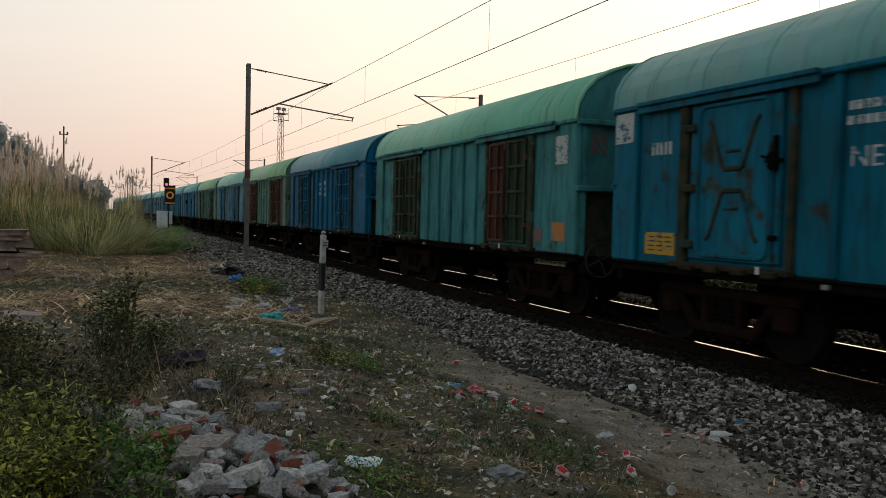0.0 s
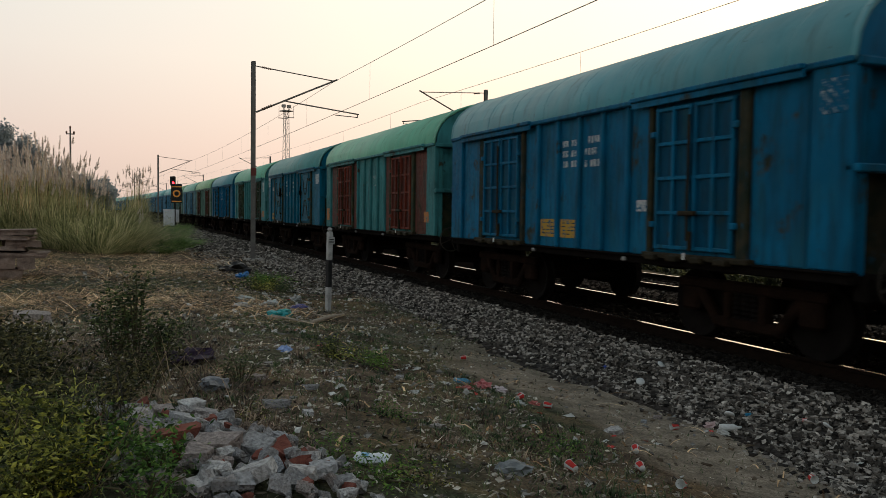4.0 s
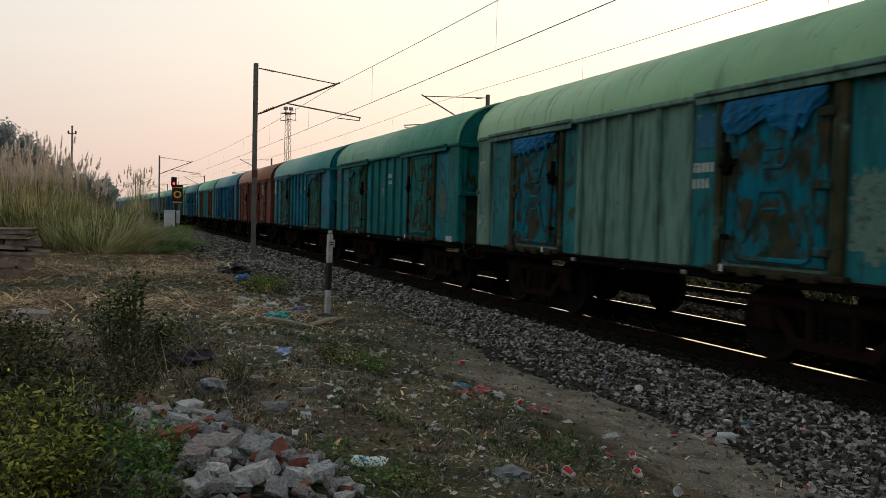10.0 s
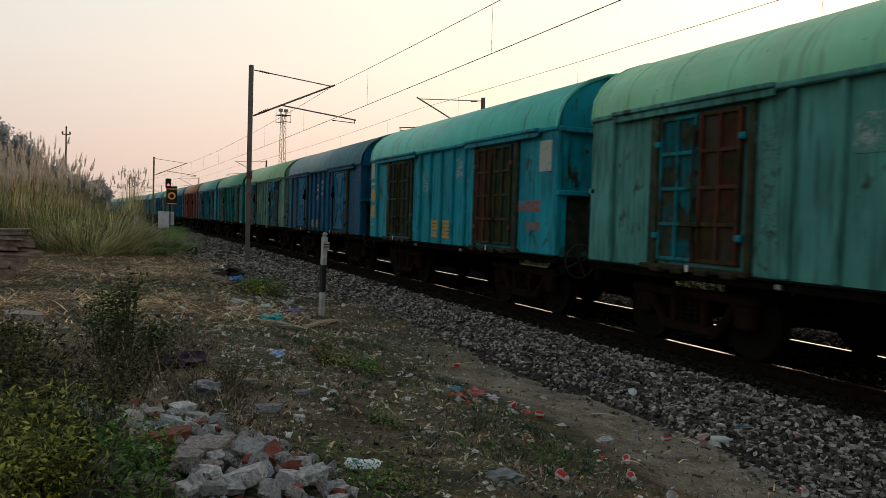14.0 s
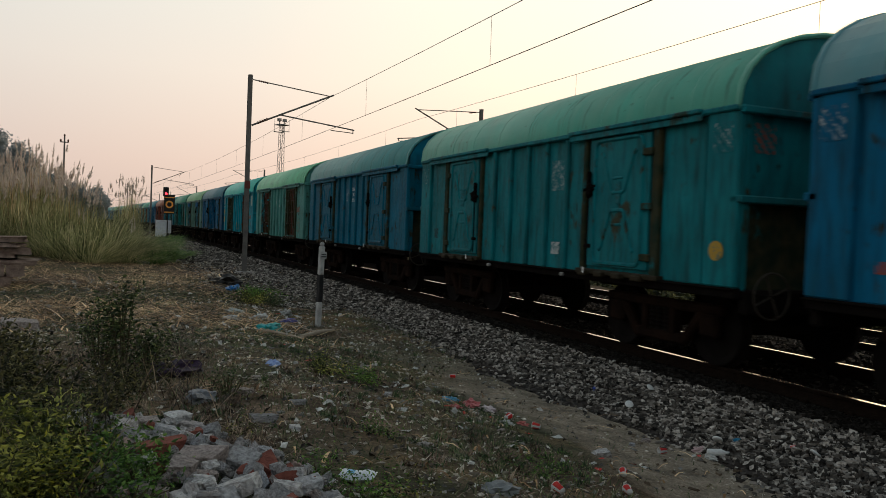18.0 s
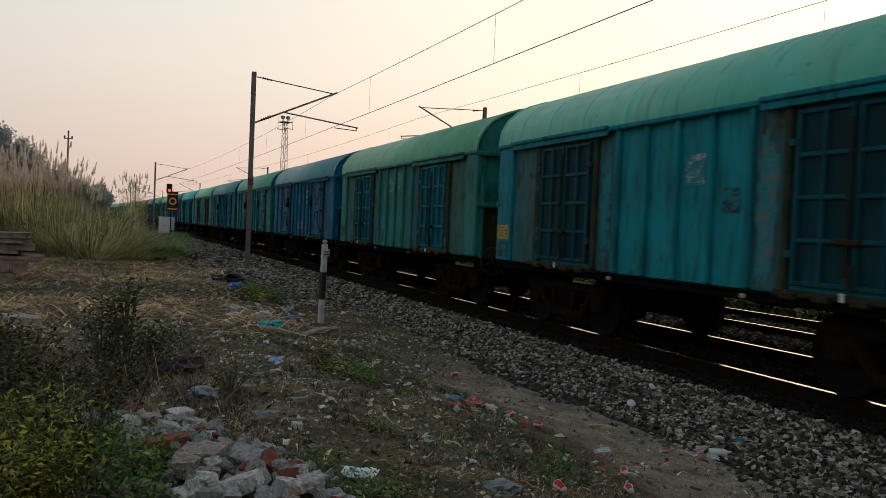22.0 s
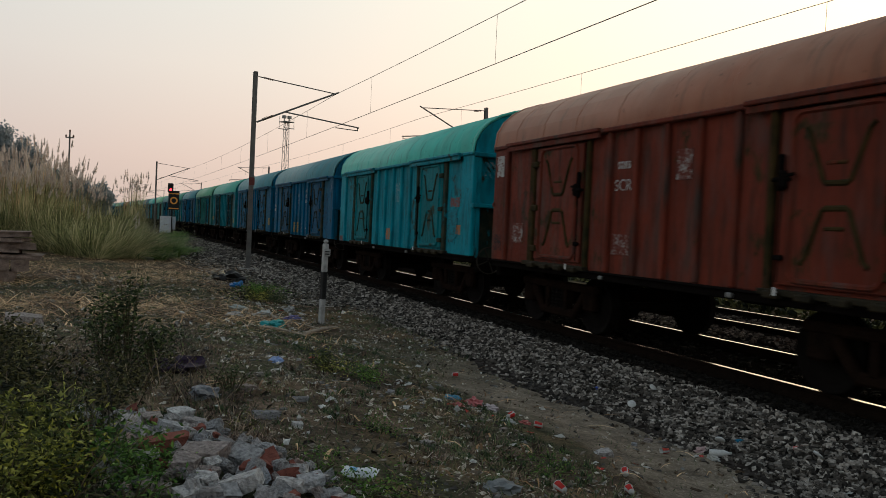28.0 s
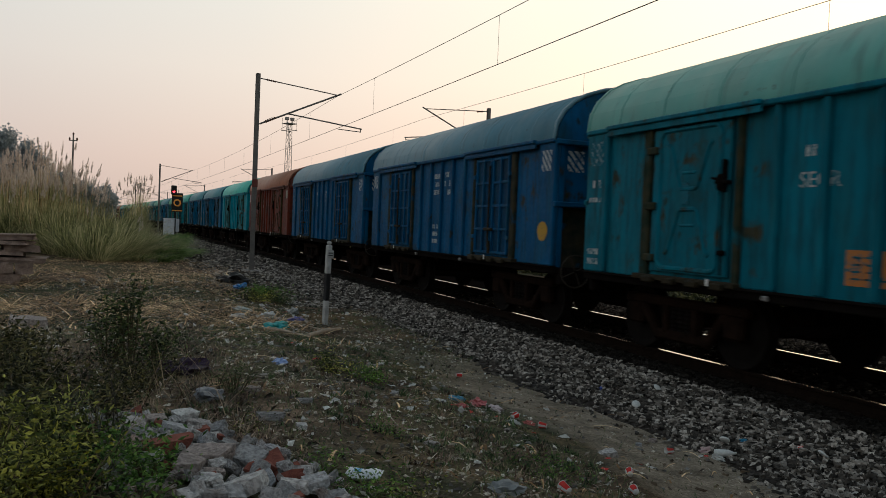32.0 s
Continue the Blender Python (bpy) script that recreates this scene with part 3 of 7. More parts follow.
def door_solid():
    """A pressed steel leaf 1.5 wide, facing -x: its leaf, the rounded rim, and the two pressed waists that meet in the middle."""
    leaf = Build().box(-0.045, 0.0, -0.74, 0.74, SILL + 0.1, EAVE - 0.12, 0.012)
    zc = (SILL + EAVE) / 2
    rim = ridge([(y, z + zc) for y, z in rim_path(1.16, 1.82, 0.13)], -0.045, 0.035, 0.03, True)
    press = []
    for s in (1, -1):
        press.append(ridge([(-0.42, zc + s * 0.72), (-0.36, zc + s * 0.66), (-0.17, zc + s * 0.16), (-0.13, zc + s * 0.13), (0.13, zc + s * 0.13),
                            (0.17, zc + s * 0.16), (0.36, zc + s * 0.66), (0.42, zc + s * 0.72)][::s], -0.045, 0.032, 0.022))
        press.append(ridge([(-0.12, zc + s * 0.34), (0.12, zc + s * 0.34)], -0.045, 0.022, 0.014))
    return leaf, rim, press


def door_grid(y0, y1):
    """One leaf of a double door, and the grid of flat bars that stiffens it."""
    leaf = Build().box(-0.03, 0.0, y0, y1, SILL + 0.1, EAVE - 0.15, 0.008)
    bars = []
    for i in range(3):
        y = y0 + 0.03 + (y1 - y0 - 0.06) * i / 2
        bars.append(Build().box(-0.075, -0.025, y - 0.025, y + 0.025, SILL + 0.1, EAVE - 0.15, 0.008))
    for i in range(5):
        z = SILL + 0.13 + (EAVE - SILL - 0.31) * i / 4
        bars.append(Build().box(-0.066, -0.025, y0, y1, z - 0.025, z + 0.025, 0.008))
    return leaf, bars


def bogie(parent, y):
    """Cast three-piece bogie: bolster with side frames, springs and wheels as its parts."""
    b = Build().box(-1.15, 1.15, -0.2, 0.2, 0.42, 0.68, 0.04).box(-0.35, 0.35, -0.3, 0.3, 0.66, 0.86, 0.04)
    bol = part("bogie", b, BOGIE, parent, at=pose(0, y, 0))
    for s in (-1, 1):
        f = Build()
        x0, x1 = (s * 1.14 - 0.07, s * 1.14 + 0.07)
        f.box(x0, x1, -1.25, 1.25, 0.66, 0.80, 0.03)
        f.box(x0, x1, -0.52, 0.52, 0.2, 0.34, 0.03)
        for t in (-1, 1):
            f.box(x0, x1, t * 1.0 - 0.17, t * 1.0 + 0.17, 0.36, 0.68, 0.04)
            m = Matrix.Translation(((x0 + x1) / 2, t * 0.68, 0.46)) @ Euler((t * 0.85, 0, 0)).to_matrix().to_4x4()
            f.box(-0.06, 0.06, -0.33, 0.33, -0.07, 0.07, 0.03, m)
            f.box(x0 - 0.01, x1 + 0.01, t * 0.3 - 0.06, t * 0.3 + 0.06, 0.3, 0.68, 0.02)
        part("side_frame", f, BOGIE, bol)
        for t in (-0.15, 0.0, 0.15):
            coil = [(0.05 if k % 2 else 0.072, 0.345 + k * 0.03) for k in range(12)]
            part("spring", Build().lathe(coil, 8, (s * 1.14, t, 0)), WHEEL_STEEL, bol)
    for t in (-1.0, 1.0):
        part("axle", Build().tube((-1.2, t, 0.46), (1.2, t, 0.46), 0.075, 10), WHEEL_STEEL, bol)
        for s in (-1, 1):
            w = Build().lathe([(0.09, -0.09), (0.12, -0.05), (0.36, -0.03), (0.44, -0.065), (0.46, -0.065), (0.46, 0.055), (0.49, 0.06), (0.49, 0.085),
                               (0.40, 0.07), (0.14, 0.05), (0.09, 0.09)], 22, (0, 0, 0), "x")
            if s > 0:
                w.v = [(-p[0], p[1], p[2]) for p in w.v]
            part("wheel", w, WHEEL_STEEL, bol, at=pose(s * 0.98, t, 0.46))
    return bol


WHITE_TAG = plain("white_paper_tag", (0.5, 0.5, 0.48), (0.75, 0.75, 0.73), 9, 0.7)

GALVANISED = plain("bare_galvanised_metal", (0.12, 0.12, 0.115), (0.34, 0.34, 0.33), 9, 0.45, 0.6)


def wagon(kind):
    """A bogie covered van with two doors a side; its origin lies on the rails, +y is the way it runs."""
    root = thing("covered_wagon", "bogie covered goods wagon", "wagon", "wagons of the goods train")
    for s in (-1, 1):
        b = Build().box(min(s * 1.53, s * 1.49), max(s * 1.53, s * 1.49), -HL + 0.04, HL - 0.04, SILL, EAVE)
        part("side_wall", b, PAINT, root)
        for e in (-1, 1):
            c = Build()
            ya, yb = sorted((e * (HL - 0.55), e * HL))
            c.box(*sorted((s * 1.60, s * 1.50)), ya, yb, SILL, EAVE - 0.01, 0.02)
            part("corner_panel", c, PAINT, root)
            for yp, wp in ((DOOR - 0.88, 0.05), (DOOR + 0.88, 0.085)):
                part("door_post", Build().box(*sorted((s * 1.605, s * 1.5)), e * yp - wp, e * yp + wp, SILL, EAVE - 0.02, 0.02), PAINT_RUST, root)
            hood = Build().box(*sorted((s * 1.70, s * 1.5)), *sorted((e * 1.5, e * 4.55)), EAVE - 0.02, EAVE + 0.04, 0.012)
            hood.box(*sorted((s * 1.66, s * 1.63)), *sorted((e * 1.5, e * 4.55)), EAVE - 0.11, EAVE - 0.02, 0.008)
            part("door_rail", hood, PAINT_WORN, root)
            sill = Build().box(*sorted((s * 1.66, s * 1.5)), *sorted((e * (DOOR - 0.95), e * (DOOR + 1.05))), SILL - 0.02, SILL + 0.05, 0.012)
            for k in range(4):
                y = e * (DOOR - 0.7 + 0.45 * k)
                sill.box(*sorted((s * 1.72, s * 1.6)), y - 0.11, y + 0.11, SILL - 0.05, SILL + 0.03, 0.015)
            part("door_sill", sill, RUST_FRAME, root)
            if s < 0:
                for ya, yb in ((DOOR + 0.97, 4.54), (1.375, DOOR - 0.935)):
                    part("bay_panel", Build().box(-1.541, -1.533, *sorted((e * ya, e * yb)), SILL + 0.01, EAVE - 0.05, 0.003), PAINT_WORN, root)
                part("hook", Build().box(-1.64, -1.585, e * 1.35 - 0.05, e * 1.35 + 0.04, SILL - 0.11, SILL - 0.05, 0.012), GALVANISED, root, "bare metal lashing hook")
            if kind == "solid":
                leaves = [door_solid()]
                lock = Build()
                lock.box(-0.12, -0.05, 0.67, 0.72, 2.2, 2.6, 0.015).box(-0.13, -0.05, 0.56, 0.80, 2.3, 2.345, 0.012).box(-0.15, -0.05, 0.60, 0.70, 2.22, 2.42, 0.03).tube((-0.10, 0.5, 2.38), (-0.13, 0.78, 2.31), 0.018, 6)
                lock.tube((-0.085, 0.69, 1.2), (-0.085, 0.69, 2.25), 0.011, 6).box(-0.11, -0.05, 0.62, 0.75, 1.44, 1.5, 0.015)
                hinges = [Build().box(-0.1, -0.04, -0.84, -0.62, z - 0.05, z + 0.05, 0.015) for z in (1.35, 2.05, 2.8)]
                if e > 0:
                    for b2 in (lock, *hinges):
                        b2.v = [(p[0], -p[1], p[2]) for p in b2.v]
                        b2.f = [tuple(reversed(q)) for q in b2.f]
            else:
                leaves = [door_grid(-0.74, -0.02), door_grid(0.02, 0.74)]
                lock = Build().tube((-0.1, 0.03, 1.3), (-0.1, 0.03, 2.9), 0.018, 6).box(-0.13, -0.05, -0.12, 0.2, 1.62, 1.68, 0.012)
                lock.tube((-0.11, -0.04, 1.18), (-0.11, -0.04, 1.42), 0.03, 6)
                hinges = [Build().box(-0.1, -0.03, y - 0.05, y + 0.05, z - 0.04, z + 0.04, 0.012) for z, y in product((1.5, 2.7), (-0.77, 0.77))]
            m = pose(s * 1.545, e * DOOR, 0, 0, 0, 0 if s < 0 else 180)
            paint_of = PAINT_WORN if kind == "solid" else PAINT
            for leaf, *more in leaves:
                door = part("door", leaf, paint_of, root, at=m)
                bars = more[-1]
                if kind == "solid" and s < 0:
                    part("door_rim", more[0], paint_of, door)
                if s < 0:
                    for bar in bars:
                        part("door_press" if kind == "solid" else "door_bar", bar, paint_of, door)
                else:
                    joined = Build()
                    for bar in bars:
                        joined.add(bar.v, bar.f)
                    tagged(part("door_bar", joined, paint_of, door), kind="stuff")
            if s < 0:
                part("lock", lock, UNDERGEAR if kind == "solid" else RUST_FRAME, door)
                ty = (-0.6 if e > 0 else 0.6) if kind == "solid" else -0.04
                part("seal_tag", Build().box(-0.20, -0.192, ty - 0.025, ty + 0.02, 1.06, 1.15, 0.003), WHITE_TAG, door, "white paper seal tag")
                for hinge in hinges:
                    part("hinge", hinge, PAINT_RUST if kind == "solid" else PAINT, door)
        for i in range(5):
            y = (i - 2) * 0.66
            part("stiffener", Build().box(*sorted((s * 1.60, s * 1.5)), y - 0.05, y + 0.05, SILL, EAVE - 0.02, 0.022), PAINT, root)
        b = Build().box(*sorted((s * 1.64, s * 1.5)), -HL, HL, EAVE - 0.04, EAVE + 0.03, 0.015)
        part("gutter", b, PAINT, root)
        b = Build().box(*sorted((s * 1.58, s * 1.36)), -HL, HL, SILL - 0.13, SILL, 0.015)
        b.box(*sorted((s * 1.63, s * 1.5)), -HL, HL, SILL - 0.03, SILL - 0.003, 0.008)
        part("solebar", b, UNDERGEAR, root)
    vs, fs = roof_shell(-HL, HL)
    b = Build().add(vs, fs)
    part("roof", b, ROOF_PAINT, root, smooth=True)
    for y in (-HL + 0.03, -4.3, -3.35, -2.3, -1.2, -0.05, 1.1, 2.25, 3.3, 4.3, HL - 0.03):
        wide = 0.035 if abs(y) > 5 else 0.009
        vs, fs = roof_shell(y - wide, y + wide, over=0.034)
        part("roof_seam", Build().add([(x, y2, z + (0.012 if wide > 0.03 else 0.002)) for x, y2, z in vs], fs), ROOF_PAINT, root, smooth=True)
    for e in (-1, 1):
        n = 18
        arc = [(-(HW - 0.05) * math.cos(math.pi * i / n), EAVE + (APEX - EAVE - 0.05) * math.sin(math.pi * i / n) ** 0.85) for i in range(n + 1)]
        ye = e * (HL - 0.05)
        b = Build().add([(x, ye, z) for x, z in arc] + [(x, ye - e * 0.04, z) for x, z in arc],
                        [tuple(range(n + 1)), tuple(range(n + 1, 2 * n + 2))[::-1]] + [(i, i + 1, n + 2 + i, n + 1 + i) for i in range(n)])
        part("gable", b, PAINT, root)
        part("end_wall", Build().box(-1.5, 1.5, *sorted((e * (HL - 0.12), e * (HL - 0.07))), 2.10, EAVE + 0.01), PAINT_END, root)
        part("end_lower_panel", Build().box(-1.5, 1.5, *sorted((e * (HL - 0.20), e * (HL - 0.15))), SILL - 0.1, 2.12), PAINT_END_LOW, root)
        for sx in (-1, 1):
            part("end_post", Build().box(*sorted((sx * 1.5, sx * 1.40)), *sorted((e * (HL - 0.34), e * HL)), SILL - 0.05, EAVE - 0.02, 0.015), PAINT_END, root)
        for z in (2.12, EAVE - 0.03):
            part("end_beam", Build().box(-1.6, 1.6, *sorted((e * (HL - 0.12), e * (HL + 0.06))), z - 0.045, z + 0.045, 0.015), PAINT, root)
        b = Build().box(-1.45, 1.45, *sorted((e * (HL - 0.1), e * (HL + 0.06))), SILL - 0.32, SILL - 0.02, 0.03)
        part("headstock", b, UNDERGEAR, root)
        b = Build().box(-0.16, 0.16, *sorted((e * (HL - 0.3), e * (HL + 0.38))), 0.86, 1.06, 0.03).box(-0.2, 0.2, *sorted((e * (HL + 0.30), e * (HL + 0.505))), 0.83, 1.1, 0.05)
        part("coupler", b, UNDERGEAR, root)
    rim, at = Build(), (-1.30, -HL - 0.30, 1.0)
    k = 24
    ring = [(0.27 * math.cos(2 * math.pi * i / k), 0.27 * math.sin(2 * math.pi * i / k)) for i in range(k)]
    vs = [(at[0] + x * f, at[1] + dy, at[2] + z * f) for x, z in ring for dy, f in ((-0.015, 1), (0, 1.05), (0.015, 1), (0, 0.95))]
    rim.add(vs, [(4 * i + j, 4 * i + (j + 1) % 4, 4 * ((i + 1) % k) + (j + 1) % 4, 4 * ((i + 1) % k) + j) for i in range(k) for j in range(4)])
    wheel = part("brake_wheel", rim, BRAKE_RIM, root, smooth=True)
    for i in range(4):
        a = math.pi * i / 2 + 0.4
        part("spoke", Build().tube(at, (at[0] + 0.262 * math.cos(a), at[1], at[2] + 0.262 * math.sin(a)), 0.012, 6), BRAKE_RIM, wheel)
    part("spindle", Build().tube((at[0], at[1] - 0.03, at[2]), (at[0], -HL + 0.02, at[2]), 0.02, 8), UNDERGEAR, wheel)
    b = Build().box(-0.18, 0.18, -HL + 0.2, HL - 0.2, 0.82, 1.0, 0.02)
    for y in (-4.2, -1.3, 1.3, 4.2):
        b.box(-1.4, 1.4, y - 0.06, y + 0.06, 0.92, 1.02, 0.02)
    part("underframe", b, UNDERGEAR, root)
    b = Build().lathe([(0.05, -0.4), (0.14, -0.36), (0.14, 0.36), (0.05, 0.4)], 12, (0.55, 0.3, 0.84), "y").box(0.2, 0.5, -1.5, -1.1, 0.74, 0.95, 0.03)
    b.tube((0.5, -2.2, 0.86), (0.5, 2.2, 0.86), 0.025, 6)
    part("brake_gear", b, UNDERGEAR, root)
    for y in (-3.3, 3.3):
        bogie(root, y)
    return root


# Colours as painted, save on the haze-paled far wagons: blue, teal and so on; each wagon: body, doors, kind, roof tone.
BLUE, DBLUE, TEAL, TURQ = (0.0005, 0.088, 0.172), (0.0006, 0.058, 0.122), (0.0008, 0.105, 0.148), (0.001, 0.145, 0.168)
GREEN, PALE, RED, BROWN = (0.036, 0.165, 0.17), (0.10, 0.185, 0.152), (0.125, 0.026, 0.015), (0.080, 0.026, 0.016)
AQUA, NIGHT, MINT = (0.003, 0.205, 0.262), (0.003, 0.05, 0.066), (0.06, 0.21, 0.185)
JADE = (0.003, 0.125, 0.142)
OLIVE, SEA = (0.026, 0.038, 0.019), (0.004, 0.16, 0.195)
# Door leaves painted unlike the rest of their wagon: (front or rear door, left or right leaf).
LEAVES = {0: {"fl": OLIVE, "fr": OLIVE, "rr": OLIVE}, 9: {"fl": OLIVE, "fr": OLIVE, "rr": OLIVE}, 10: {"fl": SEA, "fr": BROWN, "rl": OLIVE, "rr": BROWN},
          -4: {"fl": OLIVE, "rr": OLIVE}}
BAYS = {5: (0.002, 0.125, 0.175), 6: (0.002, 0.13, 0.17), -2: BROWN, 7: (0.012, 0.125, 0.14), 2: (0.085, 0.028, 0.02), 14: (0.03, 0.095, 0.08), 15: (0.028, 0.09, 0.10), -4: (0.07, 0.10, 0.08)}
ROYAL = (0.0003, 0.06, 0.145)
PINE, FERN = (0.001, 0.105, 0.10), (0.02, 0.142, 0.13)
# The two HAZED tones are blues lightened to carry the haze over far wagons.
HAZED_BLUE, HAZED_ASH, MARINE = (0.05, 0.165, 0.26), (0.11, 0.22, 0.27), (0.0006, 0.09, 0.145)
TRAIN = {
    -16: (HAZED_BLUE, HAZED_BLUE, "solid"), -15: (HAZED_ASH, HAZED_ASH, "solid"), -14: (HAZED_BLUE, HAZED_BLUE, "grid"), -13: (HAZED_BLUE, HAZED_BLUE, "solid"), -12: (HAZED_ASH, HAZED_ASH, "grid"),
    -11: (HAZED_BLUE, HAZED_BLUE, "solid"), -10: (HAZED_BLUE, HAZED_BLUE, "solid"), -9: (HAZED_BLUE, HAZED_BLUE, "grid"), -8: (HAZED_ASH, HAZED_ASH, "solid"), -7: (HAZED_BLUE, HAZED_BLUE, "solid"),
    -6: (HAZED_BLUE, HAZED_BLUE, "grid"), -5: (HAZED_BLUE, HAZED_BLUE, "solid"), -4: (PALE, PALE, "grid"), -3: (HAZED_ASH, HAZED_BLUE, "grid"), -2: (PALE, BROWN, "grid"),
    -1: (BLUE, BLUE, "grid"), 0: (GREEN, BROWN, "grid"), 1: (MARINE, MARINE, "solid"), 2: (GREEN, RED, "grid"), 3: (BLUE, BLUE, "grid"),
    4: (RED, RED, "solid"), 5: (TEAL, PINE, "solid"), 6: (PINE, PINE, "solid"), 7: (PALE, TEAL, "solid"), 8: (DBLUE, BLUE, "solid"),
    9: (AQUA, BROWN, "grid"), 10: (MINT, MINT, "grid"), 11: (MARINE, MARINE, "solid"), 12: (JADE, JADE, "solid"), 13: (BLUE, BLUE, "solid"),
    14: (FERN, TEAL, "grid"), 15: (SEA, NIGHT, "grid"), 16: (BLUE, BLUE, "solid"), 17: (BLUE, DBLUE, "solid"), 18: (AQUA, TURQ, "solid"),
    19: (RED, RED, "solid"), 20: (ROYAL, ROYAL, "grid"), 21: (ROYAL, ROYAL, "grid"), 22: (TEAL, TEAL, "solid"), 23: (BLUE, BLUE, "solid"),
}
WORDS = {str(PINE): "dark pine-green", str(FERN): "faded sea-green", str(MARINE): "blue-teal", str(ROYAL): "deep blue", str(HAZED_BLUE): "faded blue", str(HAZED_ASH): "pale ash-blue", str(BLUE): "blue", str(DBLUE): "dark blue", str(TEAL): "teal", str(TURQ): "turquoise", str(GREEN): "sea-green", str(PALE): "pale grey-green",
         str(RED): "red-brown", str(BROWN): "rust-brown", str(OLIVE): "dark olive", str(NIGHT): "dark blue-green", str(MINT): "pale mint-green", str(JADE): "jade-green", str(SEA): "sea-blue", str(AQUA): "bright turquoise"}


def front_of(n, t):
    """How far along the track the front end of wagon n stands at t seconds."""
    u = (t - 16) / 16
    return 127.45 + 119.522 * u + 1.657 * u ** 2 + 0.108 * u ** 3 + 0.271 * u ** 4 - (n - 1) * PITCH


def wagon_pose(n, t):
    s = front_of(n, t) - HL
    return pose(*on_track(s), 0, 0, math.degrees(max(0.0, s - BEND_FROM) / BEND_RADIUS))


def paint(root, body, doors, leaves, kind, peeling, bay, clean, rusty):
    for o in root.children_recursive:
        o.color = (*body, 1)
    for o in root.children:
        if o.name.split(".")[0] in ("roof", "roof_seam") and clean:
            o.material_slots[0].link = "OBJECT"
            o.material_slots[0].material = ROOF_CLEAN
        if o.name.split(".")[0] == "bay_panel" and bay:
            o.color = (*bay, 1)
        if o.name.split(".")[0] != "door":
            continue
        left = np.mean([v.co.y for v in o.data.vertices]) > 0
        tone = leaves.get(("f" if o.location.y > 0 else "r") + ("l" if left else "r"), doors)
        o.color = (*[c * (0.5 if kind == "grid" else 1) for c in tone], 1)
        if peeling:
            for q in (o, *o.children):
                if q.name.split(".")[0] in ("door", "door_bar", "door_press", "door_rim"):
                    q.material_slots[0].link = "OBJECT"
                    q.material_slots[0].material = PAINT_PEEL
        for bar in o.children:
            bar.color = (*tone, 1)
            if bar.name.split(".")[0] == "door_press" and rusty:
                bar.material_slots[0].link = "OBJECT"
                bar.material_slots[0].material = PAINT_RUST


def train():
    made, first = {}, {}
    for n, (body, doors, kind) in TRAIN.items():
        if kind not in first:
            w = first[kind] = wagon(kind)
            w.matrix_basis = wagon_pose(n, 0)
        else:
            w = copy_thing(first[kind], wagon_pose(n, 0))
        paint(w, body, doors, LEAVES.get(n, {}), kind, n in (5, 6, 7, 9, 10), BAYS.get(n), n in (8, 13, 16, 17, 20, 21, 22, 23) or n < 0, n in (1, 13, 16, 17, 18, 19))
        words = "%s bogie goods wagon with %s %s" % (WORDS[str(body)], WORDS[str(doors)], "steel doors" if kind == "solid" else "barred doors")
        tagged(w, words, "wagon", "wagons of the goods train")
        made[n] = w
    return made


WAGONS = train()


# ---- overhead line ----
def mast_z(y):
    return 0.43


def insulator(b, p, q, r=0.06, k=5):
    p, q = Vector(p), Vector(q)
    for i in range(k):
        a = p.lerp(q, (i + 0.2) / k)
        c = p.lerp(q, (i + 0.75) / k)
        b.tube(a, c, r, 8, r * 0.55)
    return b


